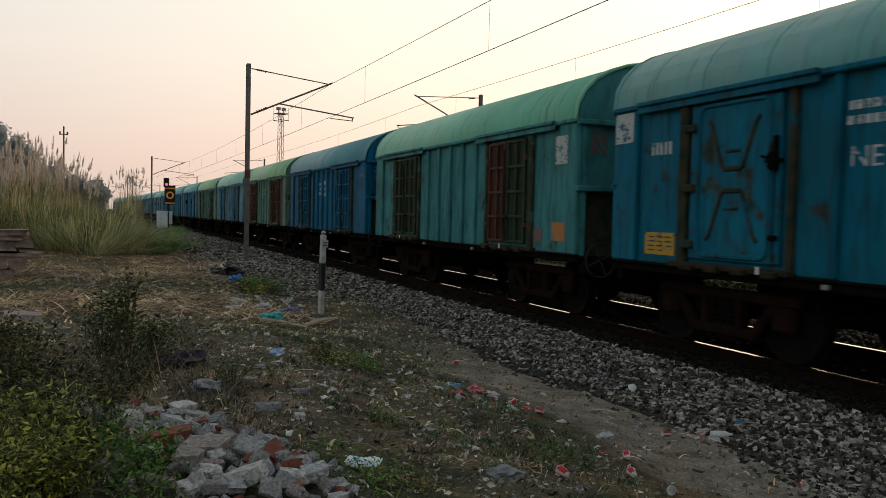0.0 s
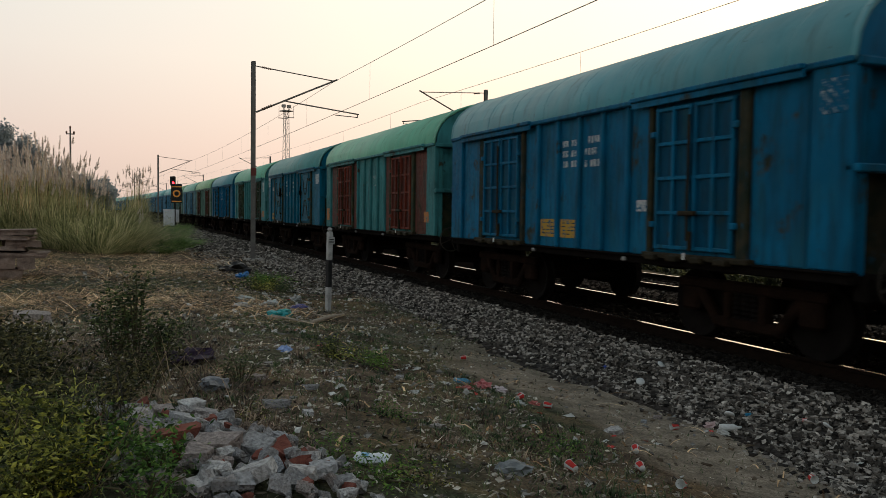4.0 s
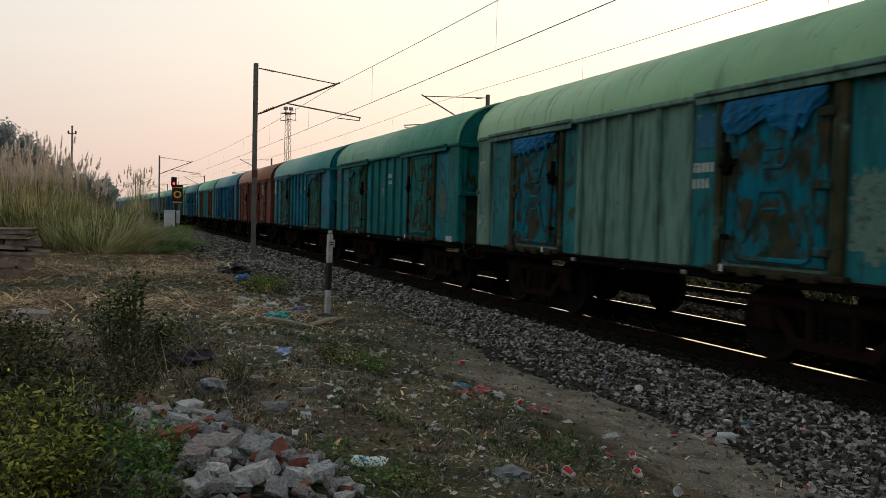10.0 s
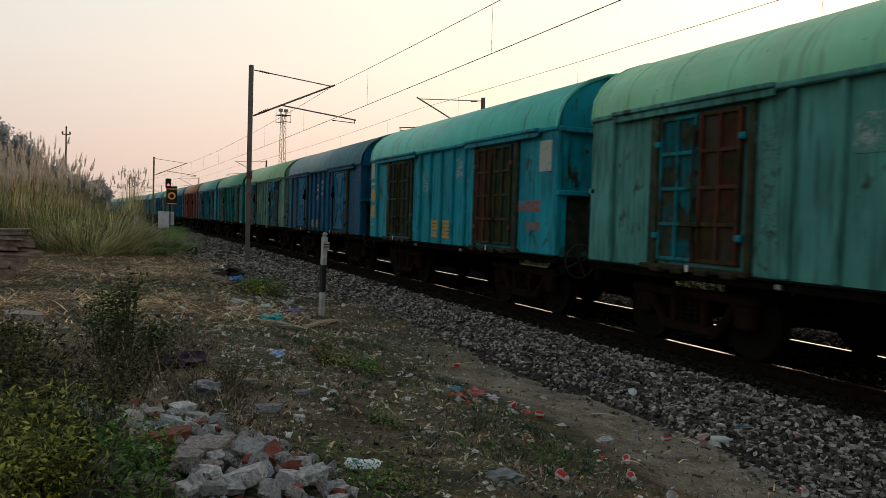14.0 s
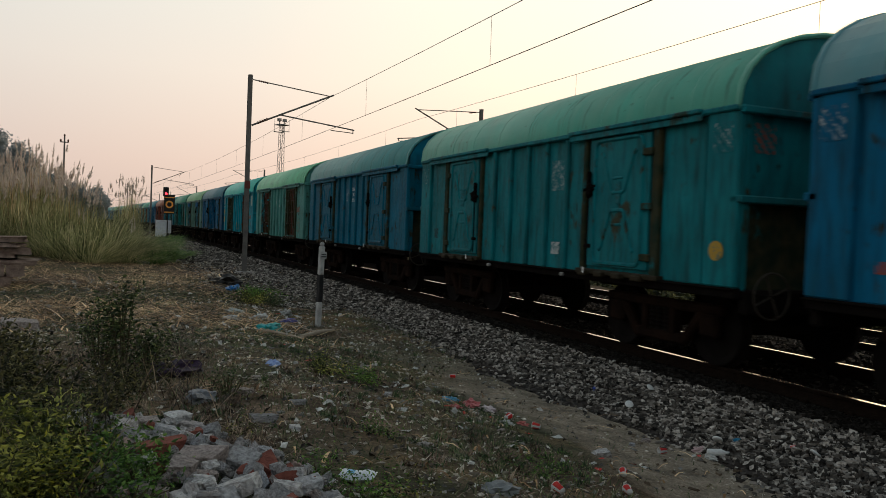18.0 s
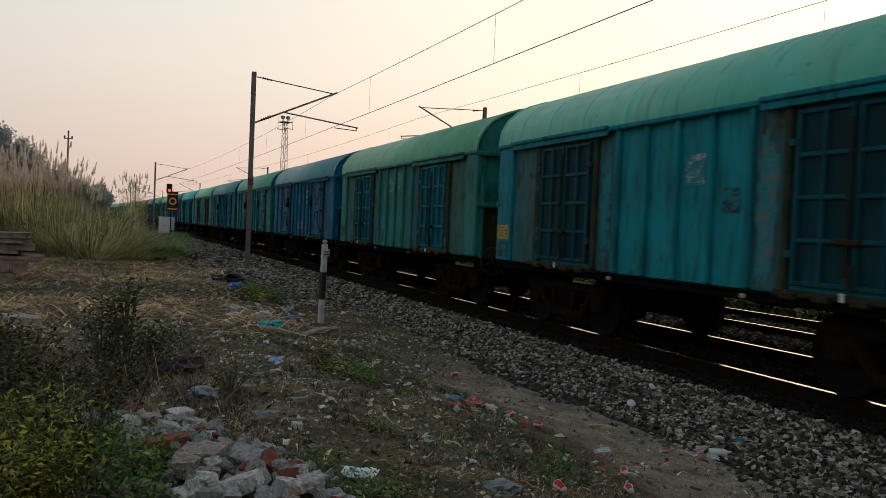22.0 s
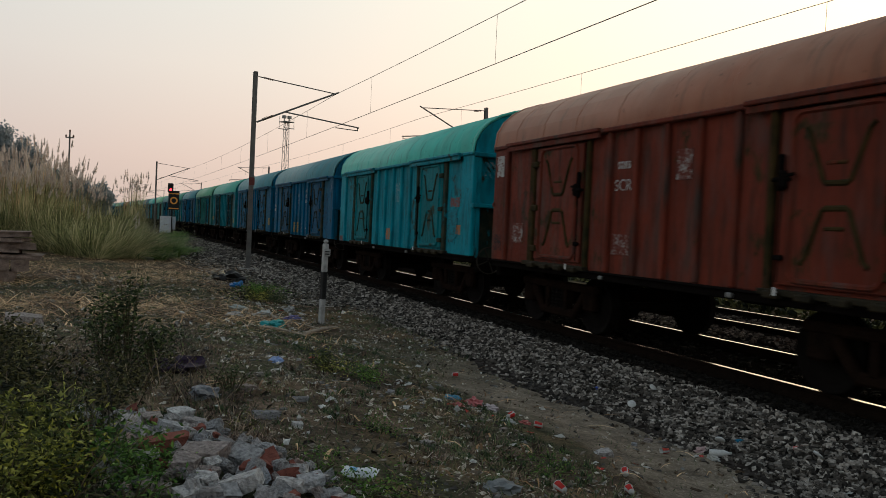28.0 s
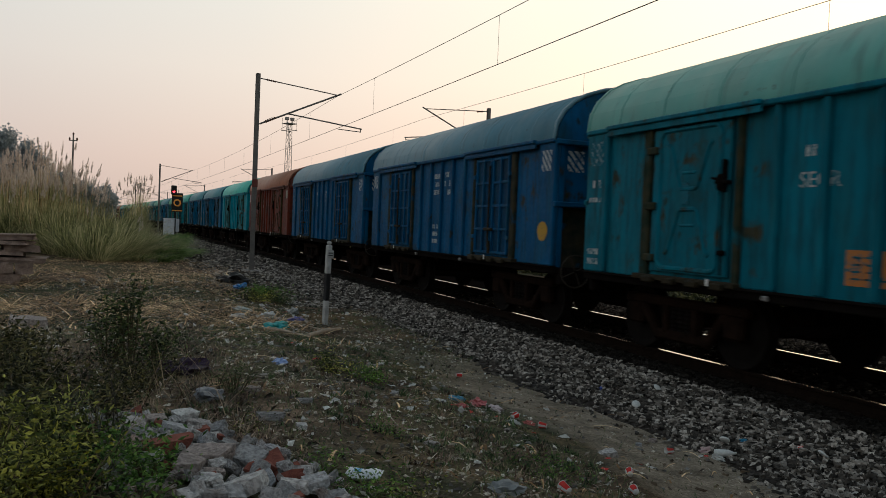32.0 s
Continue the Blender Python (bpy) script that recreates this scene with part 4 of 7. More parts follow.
def mast(x, y, side, top, track, cz, mz, detail=True):
    """Rolled steel mast with a tubular bracket that reaches over the track on the given side."""
    z0 = min(mast_z(y), ground_z(x, y)) if side > 0 else RAIL_Z - 0.5
    root = thing("overhead_line_mast", "grey steel overhead line mast with tubular bracket arms", "mast", "masts of the overhead line", at=pose(x, y, 0))
    beam = [(-0.075, -0.08), (0.075, -0.08), (0.075, -0.066), (0.01, -0.06), (0.01, 0.06), (0.075, 0.066), (0.075, 0.08), (-0.075, 0.08), (-0.075, 0.066), (-0.01, 0.06), (-0.01, -0.06), (-0.075, -0.066)]
    k = len(beam)
    b = Build().add([(px, py, pz) for pz in (z0 - 0.3, top) for px, py in beam],
                    [(i, (i + 1) % k, k + (i + 1) % k, k + i) for i in range(k)] + [(0, 1, 2, 11), (3, 4, 9, 10), (5, 6, 7, 8), (12, 23, 14, 13), (15, 22, 21, 16), (17, 20, 19, 18), (2, 3, 10, 11), (4, 5, 8, 9), (14, 23, 22, 15), (16, 21, 20, 17)])
    part("column", b, MAST_STEEL, root)
    part("footing", Build().box(-0.3, 0.3, -0.3, 0.3, z0 - 0.4, z0 + 0.05, 0.03), CONCRETE, root)
    tx = track + bend(y) - x
    k = 1 if tx > 0 else -1
    part("stay_tube", Build().tube((0.1 * k, 0, top - 0.16), (tx, 0, mz + 0.02), 0.02, 8), MAST_STEEL, root)
    part("bracket_tube", Build().tube((0.1 * k, 0, cz - 0.08), (tx + 0.12 * k, 0, mz + 0.08), 0.032, 8), MAST_STEEL, root)
    b = Build().tube((tx * 0.36, 0, cz + 0.38), (tx + 0.95 * k, 0, cz + 0.05), 0.025, 8)
    b.tube((tx + 0.9 * k, 0, cz + 0.06), (tx + 0.9 * k, 0, cz - 0.08), 0.018, 6).tube((tx + 0.9 * k, 0, cz - 0.06), (tx + 0.05 * k, 0, cz - 0.02), 0.016, 6)
    part("registration_arm", b, MAST_STEEL, root)
    part("insulator", insulator(Build(), (0.3 * k, 0, cz + 0.02), (0.68 * k, 0, cz + 0.2)), PORCELAIN, root)
    part("insulator", insulator(Build(), (0.3 * k, 0, top - 0.18), (0.65 * k, 0, top - 0.23), 0.045), PORCELAIN, root)
    if detail:
        part("number_plate", Build().box(-0.10, 0.10, -0.10, -0.086, 3.38, 3.66, 0.004), plain("mast_plate_paint", (0.10, 0.03, 0.025), (0.16, 0.05, 0.04), 8), root)
    return root


WX, WX2 = 7.3, XC2 + 0.45         # where the wires hang over each track
MAST_Y, MAST_Y2 = (-25.0, 28.8, 83.0, 137.0, 191.0), (-20.0, 35.0, 89.0, 143.0, 197.0)
for _i, _y in enumerate(MAST_Y):
    mast(XC + bend(_y) - (4.03 if _i != 1 and _i < 3 else 3.92 if _i == 1 else 3.4), _y, 1, 7.42, WX, 5.72, 6.92, _i == 1)
mast(2.6, 150.0, 1, 8.0, 5.2, 6.3, 7.5, False)
for _y in MAST_Y2:
    mast(XC2 + bend(_y) + 3.75, _y, -1, 8.1, WX2, 6.3, 7.75, False)


def overhead(track):
    """Messenger wire sagging between masts, contact wire and droppers: one thing for each track."""
    root = thing("overhead_wire", "thin dark catenary and contact wire over the track", "wire", "overhead wires")
    cz, mz = (5.72, 6.92) if track == WX else (5.9, 7.3)
    ys = MAST_Y if track == WX else MAST_Y2
    m, c, dr = Build(), Build(), []
    for a, z in zip(ys, ys[1:]):
        k = 12
        line = []
        for i in range(k + 1):
            y = a + (z - a) * i / k
            line.append(Vector(on_track(y, track, mz - 0.2 * (1 - (2 * i / k - 1) ** 2))))
        ring = [(math.cos(2 * math.pi * j / 5), math.sin(2 * math.pi * j / 5)) for j in range(5)]
        m.sweep(line, [(0.008 * u, 0.008 * v) for u, v in ring])
        c.sweep([(p.x, p.y, cz) for p in line], [(0.009 * u, 0.009 * v) for u, v in ring])
        for i in range(1, k, 2):
            p = line[i]
            part("dropper", Build().tube((p.x, p.y, cz), p, 0.004, 4), WIRE, root)
    part("messenger_wire", m, WIRE, root)
    part("contact_wire", c, WIRE, root)


overhead(WX)
overhead(WX2)


# ---- markings on the wagons ----
def mark_paint(name, colour, wear):
    """Stencilled paint, partly rubbed away to the wagon's own colour."""
    m, n, l, p = shader(name, 0.7)
    info = n.new("ShaderNodeObjectInfo")
    v = coords(n, l)
    f = mix(n, l, 0.5, noise_node(n, l, 7, 6, v), noise_node(n, l, 28, 4, v))
    l.new(mix(n, l, ramp(n, l, f, [(0.62 - wear * 0.35, 0.12), (0.68 - wear * 0.2, 1.0)]), colour, info.outputs["Color"]), p.inputs["Base Color"])
    return m


MARKS = {"white": mark_paint("stencil_white", (0.46, 0.48, 0.46), 0.35), "yellow": mark_paint("stencil_yellow", (0.48, 0.27, 0.02), 0.25),
         "orange": mark_paint("stencil_orange", (0.46, 0.16, 0.03), 0.3), "red": mark_paint("stencil_red", (0.24, 0.05, 0.03), 0.4),
         "faint": mark_paint("stencil_faint", (0.40, 0.42, 0.40), 0.85), "dark": mark_paint("tar_patch", (0.012, 0.013, 0.014), 0.5),
         "peel": mark_paint("peeled_rust_patch", (0.20, 0.09, 0.03), 0.8), "flake": mark_paint("flaking_dark_patch", (0.02, 0.02, 0.013), 0.8),
         "pale": mark_paint("patch_cream", (0.36, 0.40, 0.33), 0.1), "bluepatch": mark_paint("repainted_blue", (0.004, 0.09, 0.18), 0.3)}


def clip_band(c0, c1):
    """The unit square between two parallel diagonals."""
    poly = [(0, 0), (1, 0), (1, 1), (0, 1)]
    for c, s in ((c0, 1), (c1, -1)):
        out = []
        for (ax, ay), (bx, by) in zip(poly, poly[1:] + poly[:1]):
            fa, fb = s * (ax + ay - c), s * (bx + by - c)
            if fa >= 0:
                out.append((ax, ay))
            if (fa < 0) != (fb < 0):
                t = fa / (fa - fb)
                out.append((ax + (bx - ax) * t, ay + (by - ay) * t))
        poly = out
    return poly


def hatch(side):
    b = Build()
    for c in (0.15, 0.55, 0.95, 1.35, 1.75):
        poly = clip_band(c, c + 0.22)
        k = len(poly)
        at = [((-0.006 * j), 0.16 - 0.32 * u, 0.36 * v - 0.18) if side else (0.32 * u - 0.16, -0.006 * j, 0.36 * v - 0.18) for j in (0, 1) for u, v in poly]
        b.add(at, [tuple(range(k)), tuple(range(k, 2 * k))] + [(i, (i + 1) % k, k + (i + 1) % k, k + i) for i in range(k)])
    return b


def ragged(w, h, rng):
    """A thin patch with a torn outline, facing -x."""
    k = 40
    out = []
    for i in range(k):
        a = 2 * math.pi * i / k
        r = 1 / max(abs(math.cos(a)), abs(math.sin(a))) ** 0.7 * rng.uniform(0.62, 1.0)
        out.append((max(-1, min(1, r * math.cos(a))) * w / 2, max(-1, min(1, r * math.sin(a))) * h / 2))
    vs = [(-0.006, y, z) for y, z in out] + [(0, y, z) for y, z in out] + [(-0.006, 0, 0)]
    return Build().add(vs, [((i + 1) % k, i, 2 * k) for i in range(k)] + [(i, (i + 1) % k, k + (i + 1) % k, k + i) for i in range(k)])


def lines(w, h, rows, cols, rng, tall=0.3):
    """Rows of short bars, as lettering too worn to read."""
    b = Build()
    for r in range(rows):
        z = h / 2 - (r + 0.5) * h / rows
        y = -w / 2
        for c in range(cols):
            k = w / cols
            if rng.random() < 0.88:
                b.box(-0.005, 0, y + k * 0.12, y + k * rng.uniform(0.6, 0.9), z - h / rows * tall, z + h / rows * tall)
            y += k
    return b


HATCH_SIDE, HATCH_END = {}, {}
for _k in ("white", "red", "faint"):
    HATCH_SIDE[_k], HATCH_END[_k] = hatch(True).mesh("hazard_patch", MARKS[_k]), hatch(False).mesh("hazard_patch", MARKS[_k])


def lettering(text, size, mat):
    c = bpy.data.curves.new("lettering", "FONT")
    c.body, c.size, c.extrude, c.align_x, c.align_y = text, size, 0.002, "CENTER", "CENTER"
    ob = bpy.data.objects.new("lettering", c)
    me = bpy.data.meshes.new_from_object(ob)
    bpy.data.objects.remove(ob)
    me.materials.clear()
    me.materials.append(mat)
    return me


# Each mark: what it is, metres from the front end, height over the rails, width, height.
MARKINGS = {
    0: [("white", 9.88, 2.75, 0.36, 0.46), ("red", 9.03, 1.35, 0.35, 0.22), ("orange", 9.83, 1.42, 0.4, 0.3)],
    1: [("white", 0.26, 2.93, 0.42, 0.42), ("white", 9.95, 2.78, 0.46, 0.36), ("yellow", 1.04, 1.33, 0.62, 0.3), ("lines", 1.01, 2.6, 0.45, 0.28), ("NE", 4.16, 2.3, 0.3, 0), ("R", 4.66, 2.3, 0.3, 0), ("lines", 4.16, 2.75, 0.5, 0.3), ("lines", 5.49, 2.6, 0.46, 0.5)],
    2: [("orange", 0.3, 1.5, 0.34, 0.4), ("faint", 5.49, 2.5, 0.4, 0.3), ("orange", 9.83, 1.5, 0.3, 0.25)],
    3: [("yellow", 4.16, 1.38, 0.5, 0.3), ("yellow", 4.83, 1.38, 0.5, 0.3), ("lines", 4.83, 2.6, 0.44, 0.5), ("lines", 5.49, 2.6, 0.44, 0.55), ("white", 6.81, 1.75, 0.22, 0.16)],
    4: [("white", 8.26, 2.72, 0.5, 0.42), ("white", 5.49, 2.1, 0.28, 0.24), ("lines", 6.15, 2.35, 0.46, 0.5), ("faint", 4.16, 2.3, 0.4, 0.5), ("faint", 9.98, 2.9, 0.4, 0.5)],
    5: [("white", 0.25, 2.75, 0.36, 0.55), ("lines", 6.16, 2.6, 0.46, 0.24), ("faint", 5.49, 2.5, 0.4, 0.3), ("red", 9.63, 1.72, 0.6, 0.16)],
    6: [("lines", 5.49, 2.6, 0.4, 0.36), ("faint", 4.83, 2.3, 0.28, 0.26), ("peel", 9.26, 1.95, 0.72, 1.0), ("peel", 1.16, 2.15, 0.6, 0.28), ("peel", 1.21, 1.8, 0.7, 0.3), ("white", 9.88, 1.12, 0.35, 0.14)],
    7: [("flake", 9.23, 1.75, 0.78, 1.2), ("lines", 6.72, 2.22, 0.4, 0.4), ("bluepatch", 6.74, 2.78, 0.34, 0.44), ("faint", 0.25, 2.6, 0.3, 0.3), ("faint", 0.27, 1.5, 0.4, 0.35)],
    8: [("NFR", 4.83, 2.25, 0.27, 0), ("yellow", 4.16, 1.33, 0.56, 0.26), ("yellow", 4.83, 1.33, 0.5, 0.26), ("lines", 4.83, 2.62, 0.3, 0.3), ("lines", 5.49, 2.6, 0.36, 0.62)],
    9: [("circle", 0.28, 2.24, 0.19, 0), ("yellow", 0.28, 1.78, 0.38, 0.34), ("yellow", 0.28, 1.42, 0.26, 0.06), ("pale", 0.2, 2.92, 0.3, 0.42), ("pale", 0.24, 2.56, 0.3, 0.07), ("pale", 9.93, 2.75, 0.4, 0.52), ("yellow", 4.83, 1.40, 0.42, 0.4), ("yellow", 5.49, 1.40, 0.42, 0.4),
        ("faint", 4.16, 2.5, 0.4, 0.5), ("faint", 6.15, 2.7, 0.4, 0.5), ("red", 9.33, 1.9, 0.9, 0.2), ("red", 9.53, 1.55, 0.6, 0.14)],
    10: [("flake", 3.56, 2.1, 0.34, 1.7), ("peel", 9.23, 1.6, 0.7, 0.7), ("faint", 4.83, 2.6, 0.4, 0.4), ("lines", 5.49, 2.5, 0.4, 0.4), ("red", 9.13, 2.2, 0.5, 0.2)],
    11: [("lines", 5.49, 2.6, 0.42, 0.5), ("faint", 4.83, 2.6, 0.4, 0.4)],
    12: [("white", 6.15, 1.4, 0.26, 0.2), ("faint", 6.15, 2.6, 0.4, 0.5), ("dark", 0.91, 1.55, 0.2, 0.22), ("circle", 10.02, 1.5, 0.12, 0), ("flake", 7.95, 2.25, 0.16, 0.4), ("flake", 2.42, 2.3, 0.2, 0.4)],
    13: [("SCR", 4.86, 2.42, 0.22, 0), ("lines", 4.86, 2.66, 0.26, 0.16), ("lines", 6.16, 2.6, 0.34, 0.6), ("orange", 4.86, 1.5, 0.44, 0.28), ("orange", 5.52, 1.5, 0.44, 0.28), ("white", 4.3, 1.46, 0.14, 0.18), ("faint", 6.16, 1.48, 0.4, 0.3), ("red", 1.0, 1.42, 0.4, 0.12)],
    14: [("dark", 0.3, 1.4, 0.4, 0.36), ("bluepatch", 1.26, 2.5, 0.2, 0.34), ("bluepatch", 1.26, 1.6, 0.18, 0.34), ("bluepatch", 3.56, 2.65, 0.26, 0.42), ("bluepatch", 3.56, 1.6, 0.26, 0.36), ("bluepatch", 6.61, 2.6, 0.3, 0.5), ("bluepatch", 6.66, 1.6, 0.32, 0.5), ("faint", 4.83, 2.75, 0.5, 0.5), ("faint", 5.49, 2.75, 0.5, 0.5), ("dark", 4.16, 1.35, 0.34, 0.36)],
    15: [("dark", 0.28, 1.28, 0.44, 0.3), ("peel", 6.74, 2.0, 0.36, 1.9), ("flake", 3.56, 2.1, 0.34, 1.8), ("yellow", 0.28, 1.6, 0.44, 0.26), ("dark", 6.16, 2.1, 0.3, 0.3), ("faint", 5.49, 2.5, 0.4, 0.4), ("yellow", 9.88, 1.5, 0.3, 0.3), ("dark", 9.13, 1.4, 0.4, 0.5)],
    16: [("ECR", 4.19, 2.33, 0.22, 0), ("faint", 6.1, 2.66, 0.34, 0.55), ("yellow", 10.06, 1.55, 0.3, 0.34)],
    17: [("flake", 6.72, 2.0, 0.3, 1.9), ("flake", 9.2, 2.0, 0.7, 1.4), ("ECR", 4.8, 2.4, 0.24, 0), ("lines", 4.8, 2.66, 0.3, 0.18), ("lines", 6.1, 2.62, 0.38, 0.6), ("yellow", 4.16, 1.38, 0.46, 0.4), ("yellow", 4.8, 1.38, 0.46, 0.4), ("lines", 0.27, 2.2, 0.26, 0.36), ("faint", 5.5, 1.4, 0.4, 0.4), ("lines", 6.2, 1.36, 0.2, 0.1)],
    18: [("flake", 9.23, 1.7, 0.7, 0.9), ("orange", 4.83, 1.4, 0.4, 0.3), ("faint", 5.49, 2.5, 0.4, 0.5), ("red", 9.33, 2.2, 0.5, 0.2), ("orange", 9.63, 1.6, 0.4, 0.2), ("red", 0.28, 1.15, 0.4, 0.16)],
    19: [("SCR", 4.16, 2.36, 0.24, 0), ("lines", 4.16, 2.66, 0.34, 0.18), ("faint", 5.5, 2.6, 0.3, 0.4), ("faint", 4.16, 1.5, 0.4, 0.3), ("pale", 10.08, 2.84, 0.26, 0.34), ("white", 0.27, 2.84, 0.28, 0.4), ("faint", 0.95, 1.6, 0.4, 0.36), ("dark", 0.27, 1.4, 0.3, 0.3)],
    20: [("SE", 4.3, 2.34, 0.26, 0), ("lines", 4.25, 2.74, 0.4, 0.18), ("lines", 1.23, 2.75, 0.3, 0.14), ("faint", 5.5, 2.6, 0.36, 0.4)],
    21: [("lines", 4.83, 2.65, 0.4, 0.55), ("lines", 5.49, 2.65, 0.42, 0.6), ("lines", 4.83, 1.5, 0.4, 0.5), ("circle", 10., 1.65, 0.17, 0)],
    22: [("SECR", 4.42, 2.3, 0.24, 0), ("lines", 4.4, 2.62, 0.4, 0.2), ("orange", 5.08, 1.4, 0.56, 0.36), ("lines", 0.26, 2.4, 0.3, 0.2), ("lines", 0.26, 2.16, 0.34, 0.12), ("flake", 2.36, 2.2, 0.18, 0.36), ("lines", 0.26, 1.3, 0.3, 0.3)],
}


# Hazard hatching: front corner, rear corner, rear end.
HATCHES = {0: ("", "", "red"), 1: ("", "", "white"), 2: ("", "", ""), 3: ("", "faint", ""), 4: ("", "faint", "faint"), 5: ("", "", ""), 6: ("red", "", ""), 7: ("", "", "red"),
           8: ("", "faint", "faint"), 9: ("", "", ""), 10: ("", "", ""), 11: ("", "", ""), 12: ("faint", "faint", "red"), 13: ("faint", "faint", "faint"), 14: ("", "", ""), 15: ("", "red", "red"),
           16: ("", "faint", "faint"), 17: ("faint", "faint", "faint"), 18: ("", "", "faint"), 19: ("", "", ""), 20: ("faint", "white", "white"), 21: ("white", "white", "white"), 22: ("faint", "faint", "")}


def mark_wagon(n, w, body):
    rng = random.Random(n)

    def stick(name, me, m, label=""):
        o = part(name, me, None, w, label, at=m)
        o.color = (*body, 1)
        if name in ("lettering", "hazard_patch"):
            tagged(o, kind="stuff")
    front, side, end = HATCHES.get(n, ("", "faint", "faint"))
    if front:
        stick("hazard_patch", HATCH_SIDE[front], pose(-1.602, HL - 0.28, 2.86))
    if side:
        stick("hazard_patch", HATCH_SIDE[side], pose(-1.602, 0.27 - HL, 2.86))
    if end:
        stick("hazard_patch", HATCH_END[end], pose(-1.15, -HL + 0.068, 2.86))
    for what, d, z, wd, ht in MARKINGS.get(n, [("lines", 4.77, 2.5, 0.44, 0.5), ("lines", 5.43, 2.5, 0.44, 0.6)]):
        corner = d < 0.55 or d > 9.78
        door = 1.62 < d < 3.19 or 7.14 < d < 8.71
        bay = 0.55 <= d < 3.79 or 6.53 < d <= 9.78
        x = -1.602 if corner else -1.597 if door else -1.543 if bay else -1.532
        m = pose(x, HL - d, z)
        if what == "lines":
            stick("lettering", lines(wd, ht, max(1, round(ht / 0.19)), 4 if wd < 0.35 else 5, rng).mesh("lettering", MARKS["white"]), m, "worn white stencilled lettering")
        elif what == "circle":
            stick("round_plate", Build().lathe([(0.001, -0.006), (wd, -0.006), (wd, 0), (0.001, 0)], 22, (0, 0, 0), "x").mesh("round_plate", MARKS["yellow"]), m, "round yellow plate")
        elif what in MARKS:
            me = (ragged(wd, ht, rng) if what in ("peel", "flake") else Build().box(-0.006, 0, -wd / 2, wd / 2, -ht / 2, ht / 2)).mesh("painted_patch", MARKS[what])
            stick("painted_patch", me, m)
            if what in ("yellow", "orange") and ht > 0.2 and wd > 0.4:
                stick("lettering", lines(wd * 0.85, ht * 0.8, 4, 3, rng, 0.14).mesh("lettering", MARKS["dark"]), pose(x - 0.007, HL - d, z))
        else:
            stick("lettering", lettering(what, wd, MARKS["white"]), pose(x - 0.003, HL - d, z, 90, 0, -90), "white stencilled railway code")


def torn_sheet(w, h, seed):
    """Crumpled sheeting that hangs in folds from the rail over a door."""
    b, nx, nz = Build(), 18, 9
    for back in (0.0, 0.006):
        vs = []
        for i, j in product(range(nx + 1), range(nz + 1)):
            u, v = i / nx, j / nz
            drop = h * (0.25 + 0.9 * abs(noise.noise((u * 1.7, seed, 1))) + 0.3 * abs(noise.noise((u * 9, seed, 2))) + 0.3 * u)
            fold = 0.03 * noise.noise((u * 7, v * 2.5 + seed, 4)) + 0.02 * noise.noise((u * 15, v * 6, seed))
            vs.append((-0.03 - abs(fold) * 1.6 - 0.03 * math.sin(v * 3) + back, (u - 0.5) * w + fold, -v * drop))
        b.add(vs, [(i * (nz + 1) + j, (i + 1) * (nz + 1) + j, (i + 1) * (nz + 1) + j + 1, i * (nz + 1) + j + 1) for i in range(nx) for j in range(nz)])
    return b


for _n, _e, _c in ((7, 1, (0.004, 0.10, 0.22)), (7, -1, (0.004, 0.10, 0.22)), (6, 1, None), (5, -1, None), (5, 1, None)):
    _o = part("torn_sheet", torn_sheet(1.5, 0.5 if _n == 7 else 0.3, _n + _e), PAINT if _n == 7 else PAINT_PEEL, WAGONS[_n], "crumpled torn sheeting over the door", at=pose(-1.60, _e * DOOR, EAVE - 0.13))
    _o.color = (*(_c or TRAIN[_n][0]), 1)

for _n, _w in WAGONS.items():
    mark_wagon(_n, _w, TRAIN[_n][0])


# ---- post, signal, box, far masts ----
WHITE_PAINT = plain("chipped_white_paint", (0.42, 0.42, 0.40), (0.72, 0.72, 0.69), 7, 0.7, 0, 0.2)
POST_PAINT = plain("grimy_post_whitewash", (0.22, 0.22, 0.21), (0.50, 0.50, 0.48), 7, 0.85, 0, 0.3)
BLACK_PAINT = plain("weathered_black_paint", (0.012, 0.012, 0.013), (0.03, 0.03, 0.03), 7, 0.6, 0, 0.2)
GREY_BOX = plain("pale_grey_box_paint", (0.55, 0.58, 0.6), (0.75, 0.78, 0.8), 3, 0.6, 0, 0.1)
ORANGE = plain("orange_reflective_paint", (0.80, 0.30, 0.05), (0.90, 0.40, 0.09), 8, 0.5)


def glow(name, colour, strength):
    m, n, l, p = shader(name, 0.4)
    p.inputs["Base Color"].default_value = (*colour, 1)
    p.inputs["Emission Color"].default_value = (*colour, 1)
    p.inputs["Emission Strength"].default_value = strength
    return m


def marker_post():
    x, y = 3.61, 14.74
    z = ground_z(x, y)
    root = thing("marker_post", "white concrete trackside post with a black band and small plate", "post", at=pose(x, y, z, 0.4, 0.9, 20))
    for name, a, b2, mat in (("lower_shaft", -0.3, 0.46, POST_PAINT), ("black_band", 0.46, 0.98, BLACK_PAINT), ("upper_shaft", 0.98, 1.52, POST_PAINT)):
        part(name, Build().box(-0.048, 0.048, -0.048, 0.048, a, b2, 0.012), mat, root)
    part("cap", Build().box(-0.046, 0.046, -0.046, 0.046, 1.52, 1.60, 0.03), POST_PAINT, root)
    part("plate", Build().box(-0.075, 0.075, -0.064, -0.05, 1.28, 1.42, 0.006), POST_PAINT, root)
    for k in range(2):
        part("plate_mark", Build().box(-0.05, 0.05, -0.069, -0.065, 1.315 + 0.045 * k, 1.335 + 0.045 * k), BLACK_PAINT, root)


marker_post()


